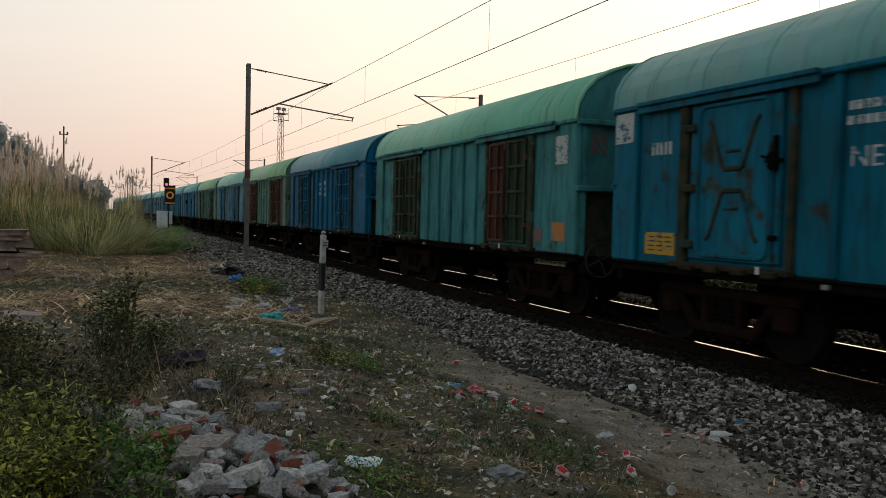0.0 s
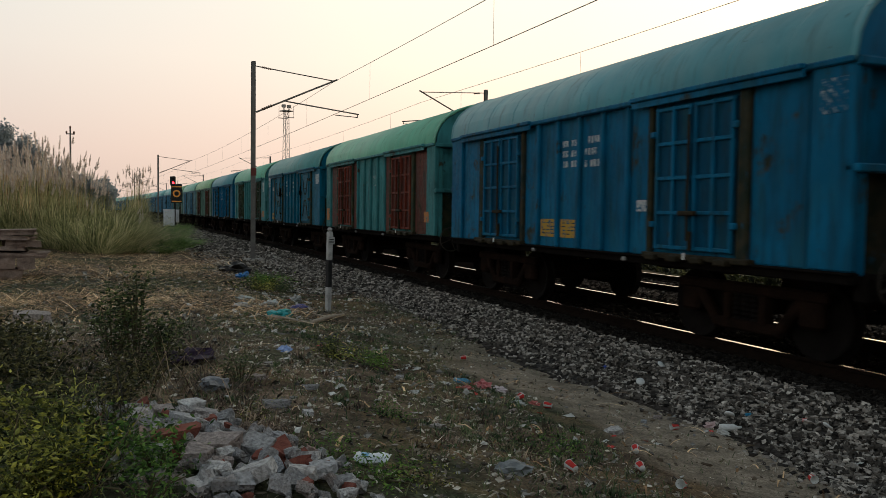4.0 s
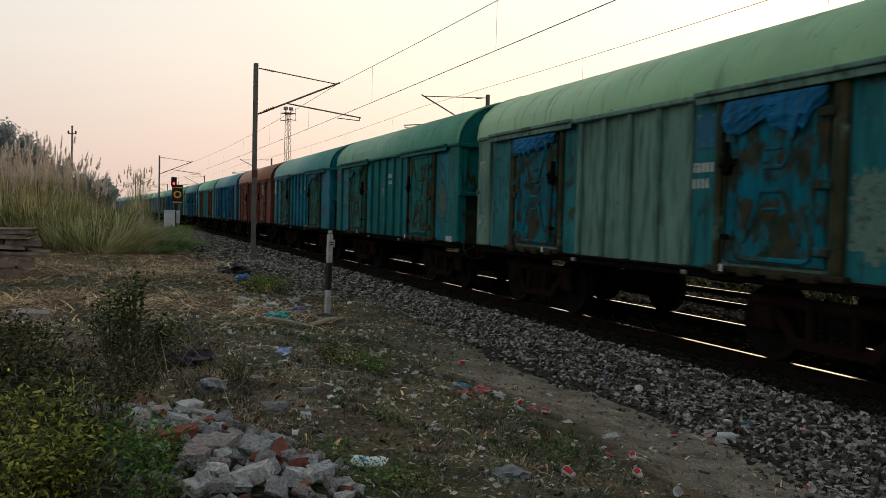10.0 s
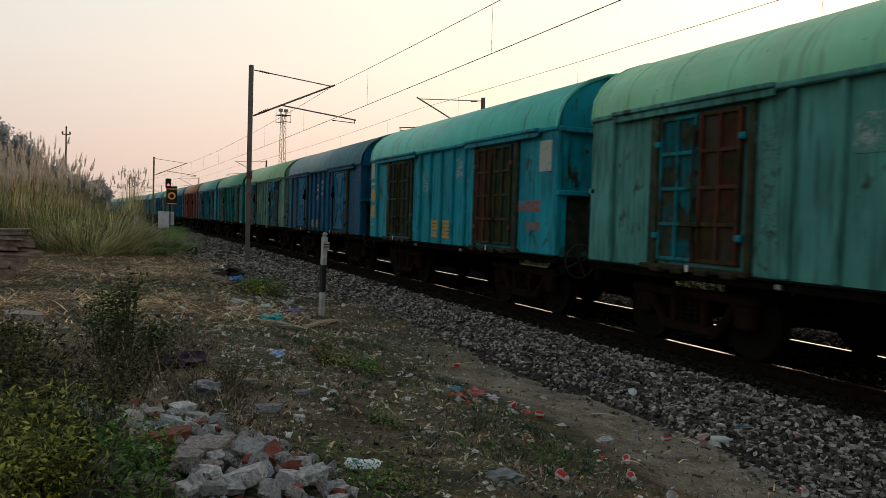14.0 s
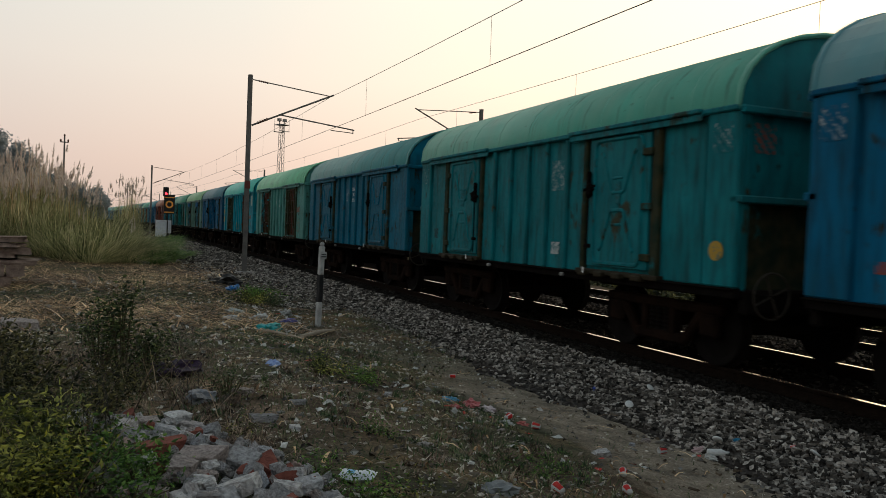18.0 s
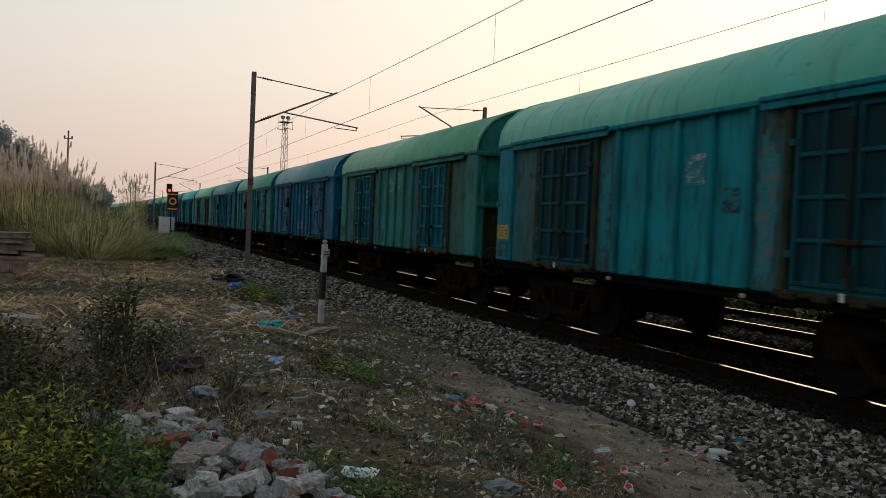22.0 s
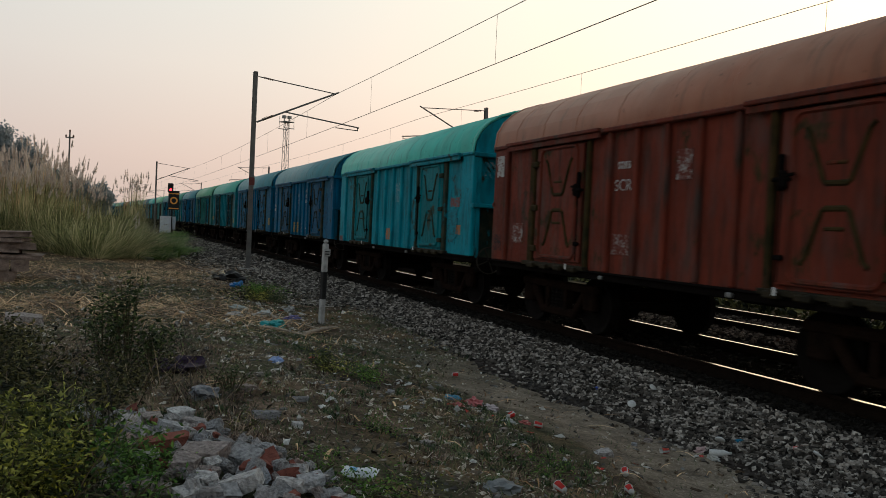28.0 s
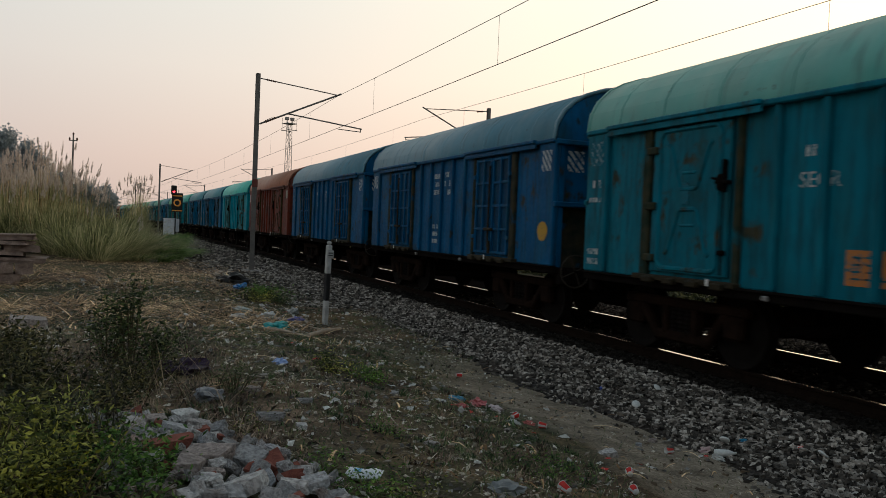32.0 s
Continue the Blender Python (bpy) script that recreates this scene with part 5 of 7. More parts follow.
def signal():
    x, y = 4.28, 75.0
    z = ground_z(x, y)
    root = thing("colour_light_signal", "trackside colour-light signal at red above a black ring board", "signal", at=pose(x, y, z))
    part("post", Build().tube((0, 0, -0.3), (0, 0, 4.4), 0.09, 12), BLACK_PAINT, root)
    head = part("signal_head", Build().box(-0.24, 0.24, -0.12, 0.14, 3.86, 4.68, 0.05), BLACK_PAINT, root, at=pose(-0.17, -0.30, 0))
    for k, zz in enumerate((4.1, 4.44)):
        hood = Build()
        for i in range(9):
            a, b2 = math.pi * i / 9, math.pi * (i + 1) / 9
            hood.box(-0.02, 0.02, -0.3, -0.1, -0.01, 0.01, 0, Matrix.Translation((0.12 * math.cos((a + b2) / 2), 0, zz + 0.12 * math.sin((a + b2) / 2))))
        part("hood", hood, BLACK_PAINT, head)
        lens = Build().lathe([(0.02, -0.13), (0.09, -0.135), (0.10, -0.12)], 14, (0, 0, zz), "y")
        part("lamp_glass", lens, glow("red_aspect", (1.0, 0.02, 0.03), 9.0) if k == 0 else BLACK_PAINT, head, "glowing red lamp" if k == 0 else "")
    board = part("ring_board", Build().box(-0.46, 0.46, -0.16, -0.12, 1.95, 3.65, 0.02), BLACK_PAINT, root, at=pose(0.15, 0, 0.37))
    ring = Build()
    for i in range(20):
        a, b2 = 2 * math.pi * i / 20, 2 * math.pi * (i + 1) / 20
        vs = [(r * math.cos(t), yy, 2.78 + r * math.sin(t)) for t in (a, b2) for r in (0.2, 0.33) for yy in (-0.175, -0.161)]
        ring.add(vs, [(0, 2, 6, 4), (1, 5, 7, 3), (0, 4, 5, 1), (2, 3, 7, 6), (0, 1, 3, 2), (4, 6, 7, 5)])
    part("ring", ring, ORANGE, board)
    for zz in (2.08, 3.40):
        part("stripe", Build().box(-0.42, 0.42, -0.172, -0.161, zz - 0.05, zz + 0.05, 0.003), ORANGE, board)
    part("ladder", Build().box(-0.3, -0.26, 0.2, 0.24, 0, 4.3).box(0.22, 0.26, 0.2, 0.24, 0, 4.3).box(-0.28, 0.24, 0.2, 0.23, 3.5, 3.55), MAST_STEEL, root)


signal()


def relay_box():
    x, y = 3.95, 74.0
    z = ground_z(x, y)
    root = thing("equipment_box", "pale grey steel equipment cabinet on legs beside the signal", "cabinet", at=pose(x - 0.21, y, z))
    part("cabinet_body", Build().box(-0.45, 0.45, -0.35, 0.35, 0.25, 1.65, 0.03), GREY_BOX, root)
    part("cabinet_roof", Build().box(-0.5, 0.5, -0.42, 0.42, 1.652, 1.72, 0.02), GREY_BOX, root)
    for s in (-1, 1):
        d = part("cabinet_door", Build().box(*sorted((s * 0.02, s * 0.41)), -0.372, -0.352, 0.33, 1.58, 0.008), GREY_BOX, root)
        part("handle", Build().box(s * 0.08 - 0.015, s * 0.08 + 0.015, -0.395, -0.373, 0.9, 1.05, 0.005), BLACK_PAINT, d)
    for sx, sy in product((-0.38, 0.38), (-0.28, 0.28)):
        part("leg", Build().box(sx - 0.05, sx + 0.05, sy - 0.05, sy + 0.05, -0.3, 0.255, 0.01), CONCRETE, root)
    part("foundation", Build().box(-0.6, 0.6, -0.5, 0.5, -0.3, 0.08, 0.03), CONCRETE, root)
    junction = thing("junction_box", "narrow pale grey junction box on a post", "cabinet", at=pose(x + 0.52, y + 0.3, z))
    part("box_body", Build().box(-0.14, 0.14, -0.12, 0.12, 0.55, 1.7, 0.02), GREY_BOX, junction)
    part("box_post", Build().tube((0, 0, -0.3), (0, 0, 0.56), 0.06, 8), CONCRETE, junction)


relay_box()


def light_tower():
    """Square lattice tower with a lamp gallery, far beyond the train."""
    x, y, z = 30.4, 160.0, 0.3
    root = thing("lighting_tower", "distant steel lattice tower with a lamp gallery", "tower", at=pose(x, y, z, 0, 0, 20))
    top, w0, w1 = 21.6, 1.3, 0.75
    leg = lambda k, zz: (w0 + (w1 - w0) * zz / top) * k
    for sx, sy in product((-0.5, 0.5), (-0.5, 0.5)):
        part("leg", Build().tube((sx * w0, sy * w0, -0.3), (sx * w1, sy * w1, top), 0.05, 6), HAZE_STEEL, root)
    n = 16
    for f in range(4):
        b = Build()
        c = Euler((0, 0, math.pi / 2 * f)).to_matrix()
        for i in range(n):
            za, zb = top * i / n, top * (i + 1) / n
            s = 1 if i % 2 else -1
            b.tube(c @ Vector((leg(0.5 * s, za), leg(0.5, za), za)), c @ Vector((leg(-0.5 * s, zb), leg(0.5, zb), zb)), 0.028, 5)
        tagged(part("bracing", b, HAZE_STEEL, root), kind="stuff")
    part("gallery", Build().box(-1.1, 1.1, -1.1, 1.1, top, top + 0.15, 0.03), HAZE_STEEL, root)
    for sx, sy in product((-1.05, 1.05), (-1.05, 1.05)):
        part("gallery_post", Build().tube((sx, sy, top - 1.3), (sx, sy, top + 1.2), 0.035, 6), HAZE_STEEL, root)
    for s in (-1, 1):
        part("gallery_rail", Build().box(-1.1, 1.1, s * 1.05 - 0.04, s * 1.25 + 0.04, top - 1.34, top - 1.2), HAZE_STEEL, root)
        part("floodlight", Build().box(s * 0.6 - 0.35, s * 0.6 + 0.35, -0.35, 0.35, top + 0.75, top + 1.35, 0.08), HAZE_STEEL, root)
        part("bracket", Build().tube((s * 0.6, 0, top), (s * 0.6, 0, top + 0.8), 0.08, 6), HAZE_STEEL, root)


light_tower()


def power_pole(x, y, h, arm=1.0, lean=0.0):
    z = ground_z(x, y)
    root = thing("power_pole", "slim dark power pole with a short crossarm", "pole", "power poles", at=pose(x, y, z, 0, lean, 0))
    part("shaft", Build().tube((0, 0, -0.4), (0, 0, h), 0.08, 8, 0.05), MAST_STEEL, root)
    part("crossarm", Build().box(-arm / 2, arm / 2, -0.04, 0.04, h - 0.42, h - 0.35, 0.01), MAST_STEEL, root)
    for s in (-1, 0, 1):
        part("insulator", Build().lathe([(0.03, 0), (0.06, 0.03), (0.06, 0.1), (0.03, 0.16)], 8, (s * arm * 0.42, 0, h - 0.35 if s else h)), PORCELAIN, root)


power_pole(-3.34, 60.0, 7.0, 0.55)


# ---- plants ----
def leaf_material(name, lo, mid, hi, thin=0.35):
    m, n, l, p = shader(name, 0.6)
    g = n.new("ShaderNodeNewGeometry")
    v = coords(n, l, shift=False)
    f = mix(n, l, 0.45, g.outputs["Random Per Island"], ramp(n, l, noise_node(n, l, 1.1, 4, v), [(0.32, 0.0), (0.68, 1.0)]))
    col = ramp(n, l, f, [(0.2, lo), (0.5, mid), (0.8, hi)])
    l.new(col, p.inputs["Base Color"])
    t = n.new("ShaderNodeBsdfTranslucent")
    l.new(col, t.inputs["Color"])
    s = n.new("ShaderNodeMixShader")
    s.inputs[0].default_value = thin
    l.new(p.outputs[0], s.inputs[1])
    l.new(t.outputs[0], s.inputs[2])
    l.new(s.outputs[0], n["Material Output"].inputs["Surface"])
    return m


REED = leaf_material("tall_grass_blades", (0.05, 0.062, 0.022), (0.30, 0.30, 0.125), (0.76, 0.65, 0.37), 0.5)
PLUME = leaf_material("grass_plumes", (0.42, 0.34, 0.28), (0.62, 0.53, 0.46), (0.80, 0.72, 0.65), 0.6)
STRAW = leaf_material("dry_straw", (0.06, 0.032, 0.014), (0.40, 0.225, 0.105), (0.90, 0.64, 0.36), 0.15)
WEED = leaf_material("weed_leaves", (0.006, 0.010, 0.003), (0.07, 0.092, 0.022), (0.50, 0.48, 0.10), 0.12)
GOLD = leaf_material("yellow_weed_leaves", (0.014, 0.020, 0.004), (0.12, 0.135, 0.028), (0.48, 0.46, 0.09), 0.25)
SHRUB = leaf_material("dark_shrub_leaves", (0.008, 0.009, 0.004), (0.044, 0.047, 0.015), (0.19, 0.165, 0.06), 0.12)
FRESH = leaf_material("fresh_green_leaves", (0.022, 0.055, 0.012), (0.09, 0.18, 0.038), (0.23, 0.36, 0.08))
BUSH = leaf_material("dark_green_leaves", (0.008, 0.016, 0.005), (0.038, 0.062, 0.018), (0.16, 0.20, 0.06), 0.15)
YELLOW = leaf_material("yellow_flowering_leaves", (0.10, 0.11, 0.015), (0.30, 0.29, 0.03), (0.62, 0.56, 0.06), 0.3)
DRY_WEED = leaf_material("dry_brown_tufts", (0.026, 0.017, 0.012), (0.13, 0.082, 0.056), (0.40, 0.29, 0.20), 0.1)
GREEN_TUFT = leaf_material("green_tuft_blades", (0.014, 0.032, 0.012), (0.048, 0.085, 0.032), (0.15, 0.20, 0.085), 0.2)
LAWN = leaf_material("short_grass", (0.022, 0.048, 0.018), (0.075, 0.108, 0.042), (0.28, 0.27, 0.14))
# Pale blue-grey leaf colour: distance haze painted into the crowns.
CROWN = leaf_material("hazed_tree_leaves", (0.22, 0.255, 0.27), (0.29, 0.33, 0.345), (0.38, 0.42, 0.43), 0.6)
DEAD_LEAF = leaf_material("dead_leaves", (0.018, 0.013, 0.010), (0.15, 0.118, 0.088), (0.72, 0.66, 0.56), 0.1)
STEM = plain("plant_stems", (0.05, 0.045, 0.022), (0.11, 0.09, 0.05), 8, 0.9)


def ribbons(name, roots, tips, width, droop, segs=4):
    """Curved tapering blades: roots, tips and how far each hangs over."""
    roots, tips = np.asarray(roots, float), np.asarray(tips, float)
    k = len(roots)
    d = tips - roots
    side = np.stack([-d[:, 1], d[:, 0], np.zeros(k)], 1)
    side /= np.linalg.norm(side, axis=1)[:, None] + 1e-6
    vs = []
    for i in range(segs + 1):
        t = i / segs
        c = roots + d * t
        c[:, 2] += droop * (t - t * t) * 4
        w = (np.asarray(width) * (1 - 0.9 * t ** 1.5) / 2)[:, None] if np.ndim(width) else width * (1 - 0.9 * t ** 1.5) / 2
        vs += [c - side * w, c + side * w]
    vs = np.stack(vs, 1).reshape(-1, 3)
    base = np.arange(k)[:, None, None] * (2 * segs + 2)
    q = np.array([[2 * i, 2 * i + 1, 2 * i + 3, 2 * i + 2] for i in range(segs)])[None]
    me = bpy.data.meshes.new(name)
    me.from_pydata(vs.tolist(), [], (q + base).reshape(-1, 4).tolist())
    return me


def leaf_mesh(name, at, axis, length, width, rng):
    """Small folded leaves, one island each: where, which way, how big."""
    at, axis = np.asarray(at, float), np.asarray(axis, float)
    k = len(at)
    axis /= np.linalg.norm(axis, axis=1)[:, None] + 1e-6
    other = rng.normal(size=(k, 3))
    side = np.cross(axis, other)
    side /= np.linalg.norm(side, axis=1)[:, None] + 1e-6
    up = np.cross(side, axis)
    L, W = np.asarray(length)[:, None], np.asarray(width)[:, None]
    mid = at + axis * L * 0.45 - up * W * 0.18
    vs = np.stack([at, mid + side * W / 2 + up * W * 0.3, at + axis * L, mid - side * W / 2 + up * W * 0.3, mid], 1).reshape(-1, 3)
    f = np.array([[0, 1, 4], [1, 2, 4], [2, 3, 4], [3, 0, 4]])[None] + np.arange(k)[:, None, None] * 5
    me = bpy.data.meshes.new(name)
    me.from_pydata(vs.tolist(), [], f.reshape(-1, 3).tolist())
    return me


def give(me, mat):
    me.materials.append(mat)
    return me


def tall_grass(x, y, h, spread, n, seed, plumes):
    """A tussock of tall reed grass: a fountain of blades, a few stalks with feathery plumes."""
    rng = np.random.default_rng(seed)
    root = thing("tall_grass", "tussock of tall dry-green reed grass with feathery plumes", "grass", "tall grass tussocks", at=pose(x, y, ground_z(x, y) - 0.05))
    a, r = rng.uniform(0, 6.283, n), np.sqrt(rng.random(n))
    p0 = np.stack([np.cos(a) * r * spread * 0.35, np.sin(a) * r * spread * 0.35, np.zeros(n)], 1)
    lean = rng.uniform(0.05, 1.25, n) ** 1.3 * spread
    hh = h * rng.uniform(0.3, 1.0, n) * (1 - 0.38 * lean / spread)
    p1 = p0 + np.stack([np.cos(a) * lean + rng.uniform(0, 0.45, n) * spread, np.sin(a) * lean, hh], 1)
    part("blades", give(ribbons("blades", p0, p1, rng.uniform(0.016, 0.036, n), 0.22 * hh * lean / spread * 1.6), REED), None, root)
    if plumes:
        a = rng.uniform(0, 6.283, plumes)
        r = np.sqrt(rng.random(plumes)) * spread
        q0 = np.stack([np.cos(a) * r * 0.4, np.sin(a) * r * 0.4, np.zeros(plumes)], 1)
        q1 = np.stack([np.cos(a) * r * 0.9 + rng.normal(0, 0.12, plumes), np.sin(a) * r * 0.9, h * rng.uniform(0.72, 1.02, plumes)], 1)
        part("stalks", give(ribbons("stalks", q0, q1 + [0, 0, 0.1], rng.uniform(0.015, 0.025, plumes), 0.05, 3), STRAW), None, root)
        at, ax, ln = [], [], []
        for p, q in zip(q0, q1):
            d = (q - p) / np.linalg.norm(q - p)
            long = rng.uniform(0.35, 0.7)
            for t in rng.random(64):
                at.append(q + d * (t - 0.35) * long)
                ax.append(d * 1.3 + rng.normal(0, 0.42, 3))
                ln.append(rng.uniform(0.06, 0.14) * (1.15 - t))
        ln = np.array(ln)
        part("plumes", give(leaf_mesh("plumes", at, ax, ln + 0.04, ln * 0.22 + 0.008, rng), PLUME), None, root)
    return root


_rng = np.random.default_rng(21)
_spots = []
for _i in range(38):
    _q = -0.19 + 0.225 * (_i + _rng.random()) / 38
    _y = _rng.uniform(34.0, 47) + 2.5 * smooth01((-0.06 - _q) / 0.03)
    _tall = 4.5 - 1.6 * smooth01((_q + 0.078) / 0.045) - 1.5 * smooth01((_q + 0.03) / 0.05)
    _tall *= 1 - 0.26 * smooth01((-0.115 - _q) / 0.03)
    _spots.append((_q * _y, _y, _tall * (0.55 + 0.45 * _y / 38) * _rng.uniform(0.62, 1.05)))
for _i, (_x, _y, _h) in enumerate(_spots):
    tall_grass(_x, _y, _h, _rng.uniform(1.1, 2.3), 420, 100 + _i, int(_rng.integers(26, 46)) if _h > 2.9 else int(_rng.integers(0, 4)))
for _i, (_x, _y, _h, _s) in enumerate([(-0.75, 31.0, 2.1, 2.3), (-0.1, 32.0, 2.3, 2.2), (-1.5, 32.2, 2.0, 2.0), (0.6, 33.6, 1.5, 1.7), (-3.3, 36.4, 2.4, 1.5), (-4.8, 36.6, 2.6, 1.6), (0.9, 36.0, 1.0, 1.7), (-0.5, 30.0, 0.7, 1.5), (0.5, 30.4, 0.6, 1.3), (-2.5, 34.5, 1.5, 1.4), (-4.0, 35.0, 1.0, 1.1)]):
    tall_grass(_x, _y, _h, _s, 480, 140 + _i, 0)


def green_tuft(x, y, h, spread, seed):
    rng = np.random.default_rng(seed)
    n = 380
    root = thing("grass_tuft", "flattened bright green grass tuft beside the reeds", "grass", "green grass tufts", at=pose(x, y, ground_z(x, y) - 0.03))
    a, r = rng.uniform(0, 6.283, n), np.sqrt(rng.random(n)) * spread * 0.6
    p0 = np.stack([np.cos(a) * r, np.sin(a) * r, np.zeros(n)], 1)
    b2 = rng.normal(-0.3, 0.9, n)
    lean = rng.uniform(0.3, 1.2, n) * spread * 0.8
    p1 = p0 + np.stack([np.cos(b2) * lean, np.sin(b2) * lean, h * rng.uniform(0.1, 1.0, n)], 1)
    tagged(part("blade_clump", give(ribbons("blade_clump", p0, p1, rng.uniform(0.02, 0.045, n), h * 0.3), FRESH), None, root), kind="stuff")


for _i, (_x, _y, _h) in enumerate([(1.7, 39.0, 0.8), (2.2, 43.0, 0.8), (1.4, 35.5, 0.7), (2.6, 47.0, 0.9), (1.5, 33.0, 0.5), (2.1, 36.5, 0.4), (3.0, 52.0, 0.9), (0.9, 30.6, 0.35), (2.7, 40.0, 0.35)]):
    green_tuft(_x, _y, _h, 1.3, 180 + _i)
for _i, (_x, _y, _h) in enumerate([(1.7, 66, 5.6), (2.2, 70, 5.8), (1.0, 64, 5.0), (1.9, 74, 5.6)]):
    tall_grass(_x - 0.7, _y, _h * 0.84, 1.1, 160, 160 + _i, 16)


def weed(name, label, x, y, h, spread, n, leaf, mat, seed, stems=9, thin=0.4):
    """A leafy herb: branching stems and many leaves along them."""
    rng = np.random.default_rng(seed)
    root = thing(name, label, "plant", "roadside weeds", at=pose(x, y, ground_z(x, y) - 0.03))
    a = rng.uniform(0, 6.283, stems)
    r = rng.uniform(0.2, 1.0, stems) * spread
    b = Build()
    ends = []
    for t, q in zip(a, r):
        p0 = Vector((math.cos(t) * q * 0.15, math.sin(t) * q * 0.15, 0))
        p1 = Vector((math.cos(t) * q * 0.55, math.sin(t) * q * 0.55, h * rng.uniform(0.45, 0.6)))
        p2 = Vector((math.cos(t) * q, math.sin(t) * q, h * rng.uniform(0.7, 1.05) * (1 - 0.3 * q / spread)))
        b.tube(p0, p1, 0.007, 5, 0.005).tube(p1, p2, 0.005, 5, 0.002)
        ends.append((p0, p1, p2))
    tagged(part("stem", b, STEM, root), kind="stuff")
    at, ax = [], []
    n = int(n * (2.1 if mat in (SHRUB, WEED, GOLD, BUSH) and h > 0.2 else 1.8))
    for _ in range(n):
        p0, p1, p2 = ends[rng.integers(len(ends))]
        t = rng.random() ** 0.8
        p = p0.lerp(p1, t * 2) if t < 0.5 else p1.lerp(p2, t * 2 - 1)
        off = rng.normal(0, thin * 0.16, 3)
        at.append(np.array(p) + off)
        ax.append(np.array([*rng.normal(0, 1, 2), rng.normal(0.25, 0.5)]))
    n0 = n
    s = rng.uniform(0.25, 1.0, n0) * leaf * (1.05 if mat in (SHRUB, BUSH) else 0.95 if h > 0.2 else 0.7)
    part("leaves", give(leaf_mesh("leaves", at, ax, s, s * rng.uniform(0.3, 0.5, n), rng), mat), None, root)
    return root


for _i, (_x, _y, _h, _s, _n, _l, _m, _w) in enumerate([
        (0.10, 7.45, 0.98, 0.34, 560, 0.055, BUSH, "dark green bushy weed"), (-0.1, 7.6, 0.62, 0.34, 520, 0.055, BUSH, "dark green bushy weed"), (0.3, 7.5, 0.46, 0.26, 460, 0.055, BUSH, "dark green bushy weed"),
        (-0.75, 6.9, 0.5, 0.55, 1000, 0.055, SHRUB, "dark bushy weed"), (-1.15, 7.6, 0.55, 0.5, 900, 0.055, SHRUB, "dark bushy weed"), (-0.5, 6.0, 0.4, 0.5, 900, 0.06, SHRUB, "dark bushy weed"),
        (-0.95, 5.9, 0.45, 0.5, 600, 0.06, SHRUB, "dark bushy weed"), (-0.5, 5.1, 0.32, 0.42, 600, 0.06, SHRUB, "dark bushy weed"), (-0.22, 4.6, 0.3, 0.34, 700, 0.055, WEED, "yellow-green weed"),
        (-0.5, 4.3, 0.36, 0.4, 700, 0.055, GOLD, "yellow-green weed"), (-0.25, 3.9, 0.3, 0.36, 900, 0.055, WEED, "yellow-green weed"), (-0.45, 3.6, 0.4, 0.4, 900, 0.05, GOLD, "yellow-green weed"),
        (-0.85, 4.8, 0.4, 0.45, 800, 0.06, WEED, "yellow-green weed"), (0.15, 3.98, 0.2, 0.17, 460, 0.07, FRESH, "fresh green weed"), (0.02, 4.25, 0.22, 0.22, 420, 0.06, FRESH, "fresh green weed"), (-0.33, 3.86, 0.26, 0.2, 500, 0.045, YELLOW, "yellow-green weed"), (0.08, 3.6, 0.2, 0.2, 260, 0.06, FRESH, "fresh green weed"),
        (-0.1, 5.6, 0.3, 0.4, 700, 0.05, SHRUB, "dark bushy weed"), (0.15, 6.5, 0.3, 0.4, 700, 0.045, SHRUB, "dark bushy weed"), (2.05, 8.0, 0.16, 0.4, 900, 0.055, WEED, "low green weed"),
        (2.4, 7.8, 0.13, 0.32, 700, 0.055, FRESH, "low green weed"), (2.75, 4.75, 0.1, 0.3, 520, 0.045, FRESH, "low green weed"), (1.75, 5.2, 0.08, 0.3, 420, 0.04, FRESH, "low green weed"), (3.1, 19.4, 0.3, 0.8, 700, 0.1, FRESH, "low green weed"), (1.14, 3.66, 0.12, 0.26, 520, 0.045, FRESH, "low green weed"), (1.4, 3.6, 0.1, 0.25, 400, 0.04, WEED, "low green weed"), (1.02, 4.05, 0.1, 0.14, 260, 0.04, FRESH, "low green weed"),
        (0.75, 5.0, 0.12, 0.18, 160, 0.035, WEED, "low green weed"), (2.9, 18.2, 0.3, 0.7, 700, 0.07, WEED, "low green weed"), (3.3, 18.0, 0.25, 0.6, 500, 0.07, LAWN, "low green weed"),
        (2.3, 4.5, 0.09, 0.3, 300, 0.04, LAWN, "low green weed"), (0.85, 6.3, 0.25, 0.3, 300, 0.04, LAWN, "low dry weed")]):
    weed("weed", _w + " with small leaves on thin stems", _x, _y, _h, _s, _n, _l, _m, 300 + _i, 10)


TWIG = leaf_material("brown_stalks", (0.016, 0.011, 0.007), (0.075, 0.05, 0.03), (0.34, 0.25, 0.16), 0.1)


def weed_stalks():
    rng = np.random.default_rng(47)
    k = 1500
    x, y = rng.uniform(-1.5, 0.75, k), rng.uniform(3.6, 9.0, k)
    x = np.where(y < 5.2, np.minimum(x, 0.02 - 0.3 * rng.random(k)), x)
    p = np.array([(a, b2, ground_z(a, b2)) for a, b2 in zip(x, y)])
    a, ln = rng.uniform(0, 6.283, k), rng.uniform(0.12, 0.5, k)
    tip = p + np.stack([np.cos(a) * ln, np.sin(a) * ln, ln * rng.uniform(0.1, 1.1, k)], 1)
    tagged(part("weed_stalks", give(ribbons("weed_stalks", p, tip, rng.uniform(0.003, 0.008, k), 0.1 * ln, 5), TWIG), None), "thin dry brown stalks tangled among the weeds", "stalks", kind="stuff")


weed_stalks()


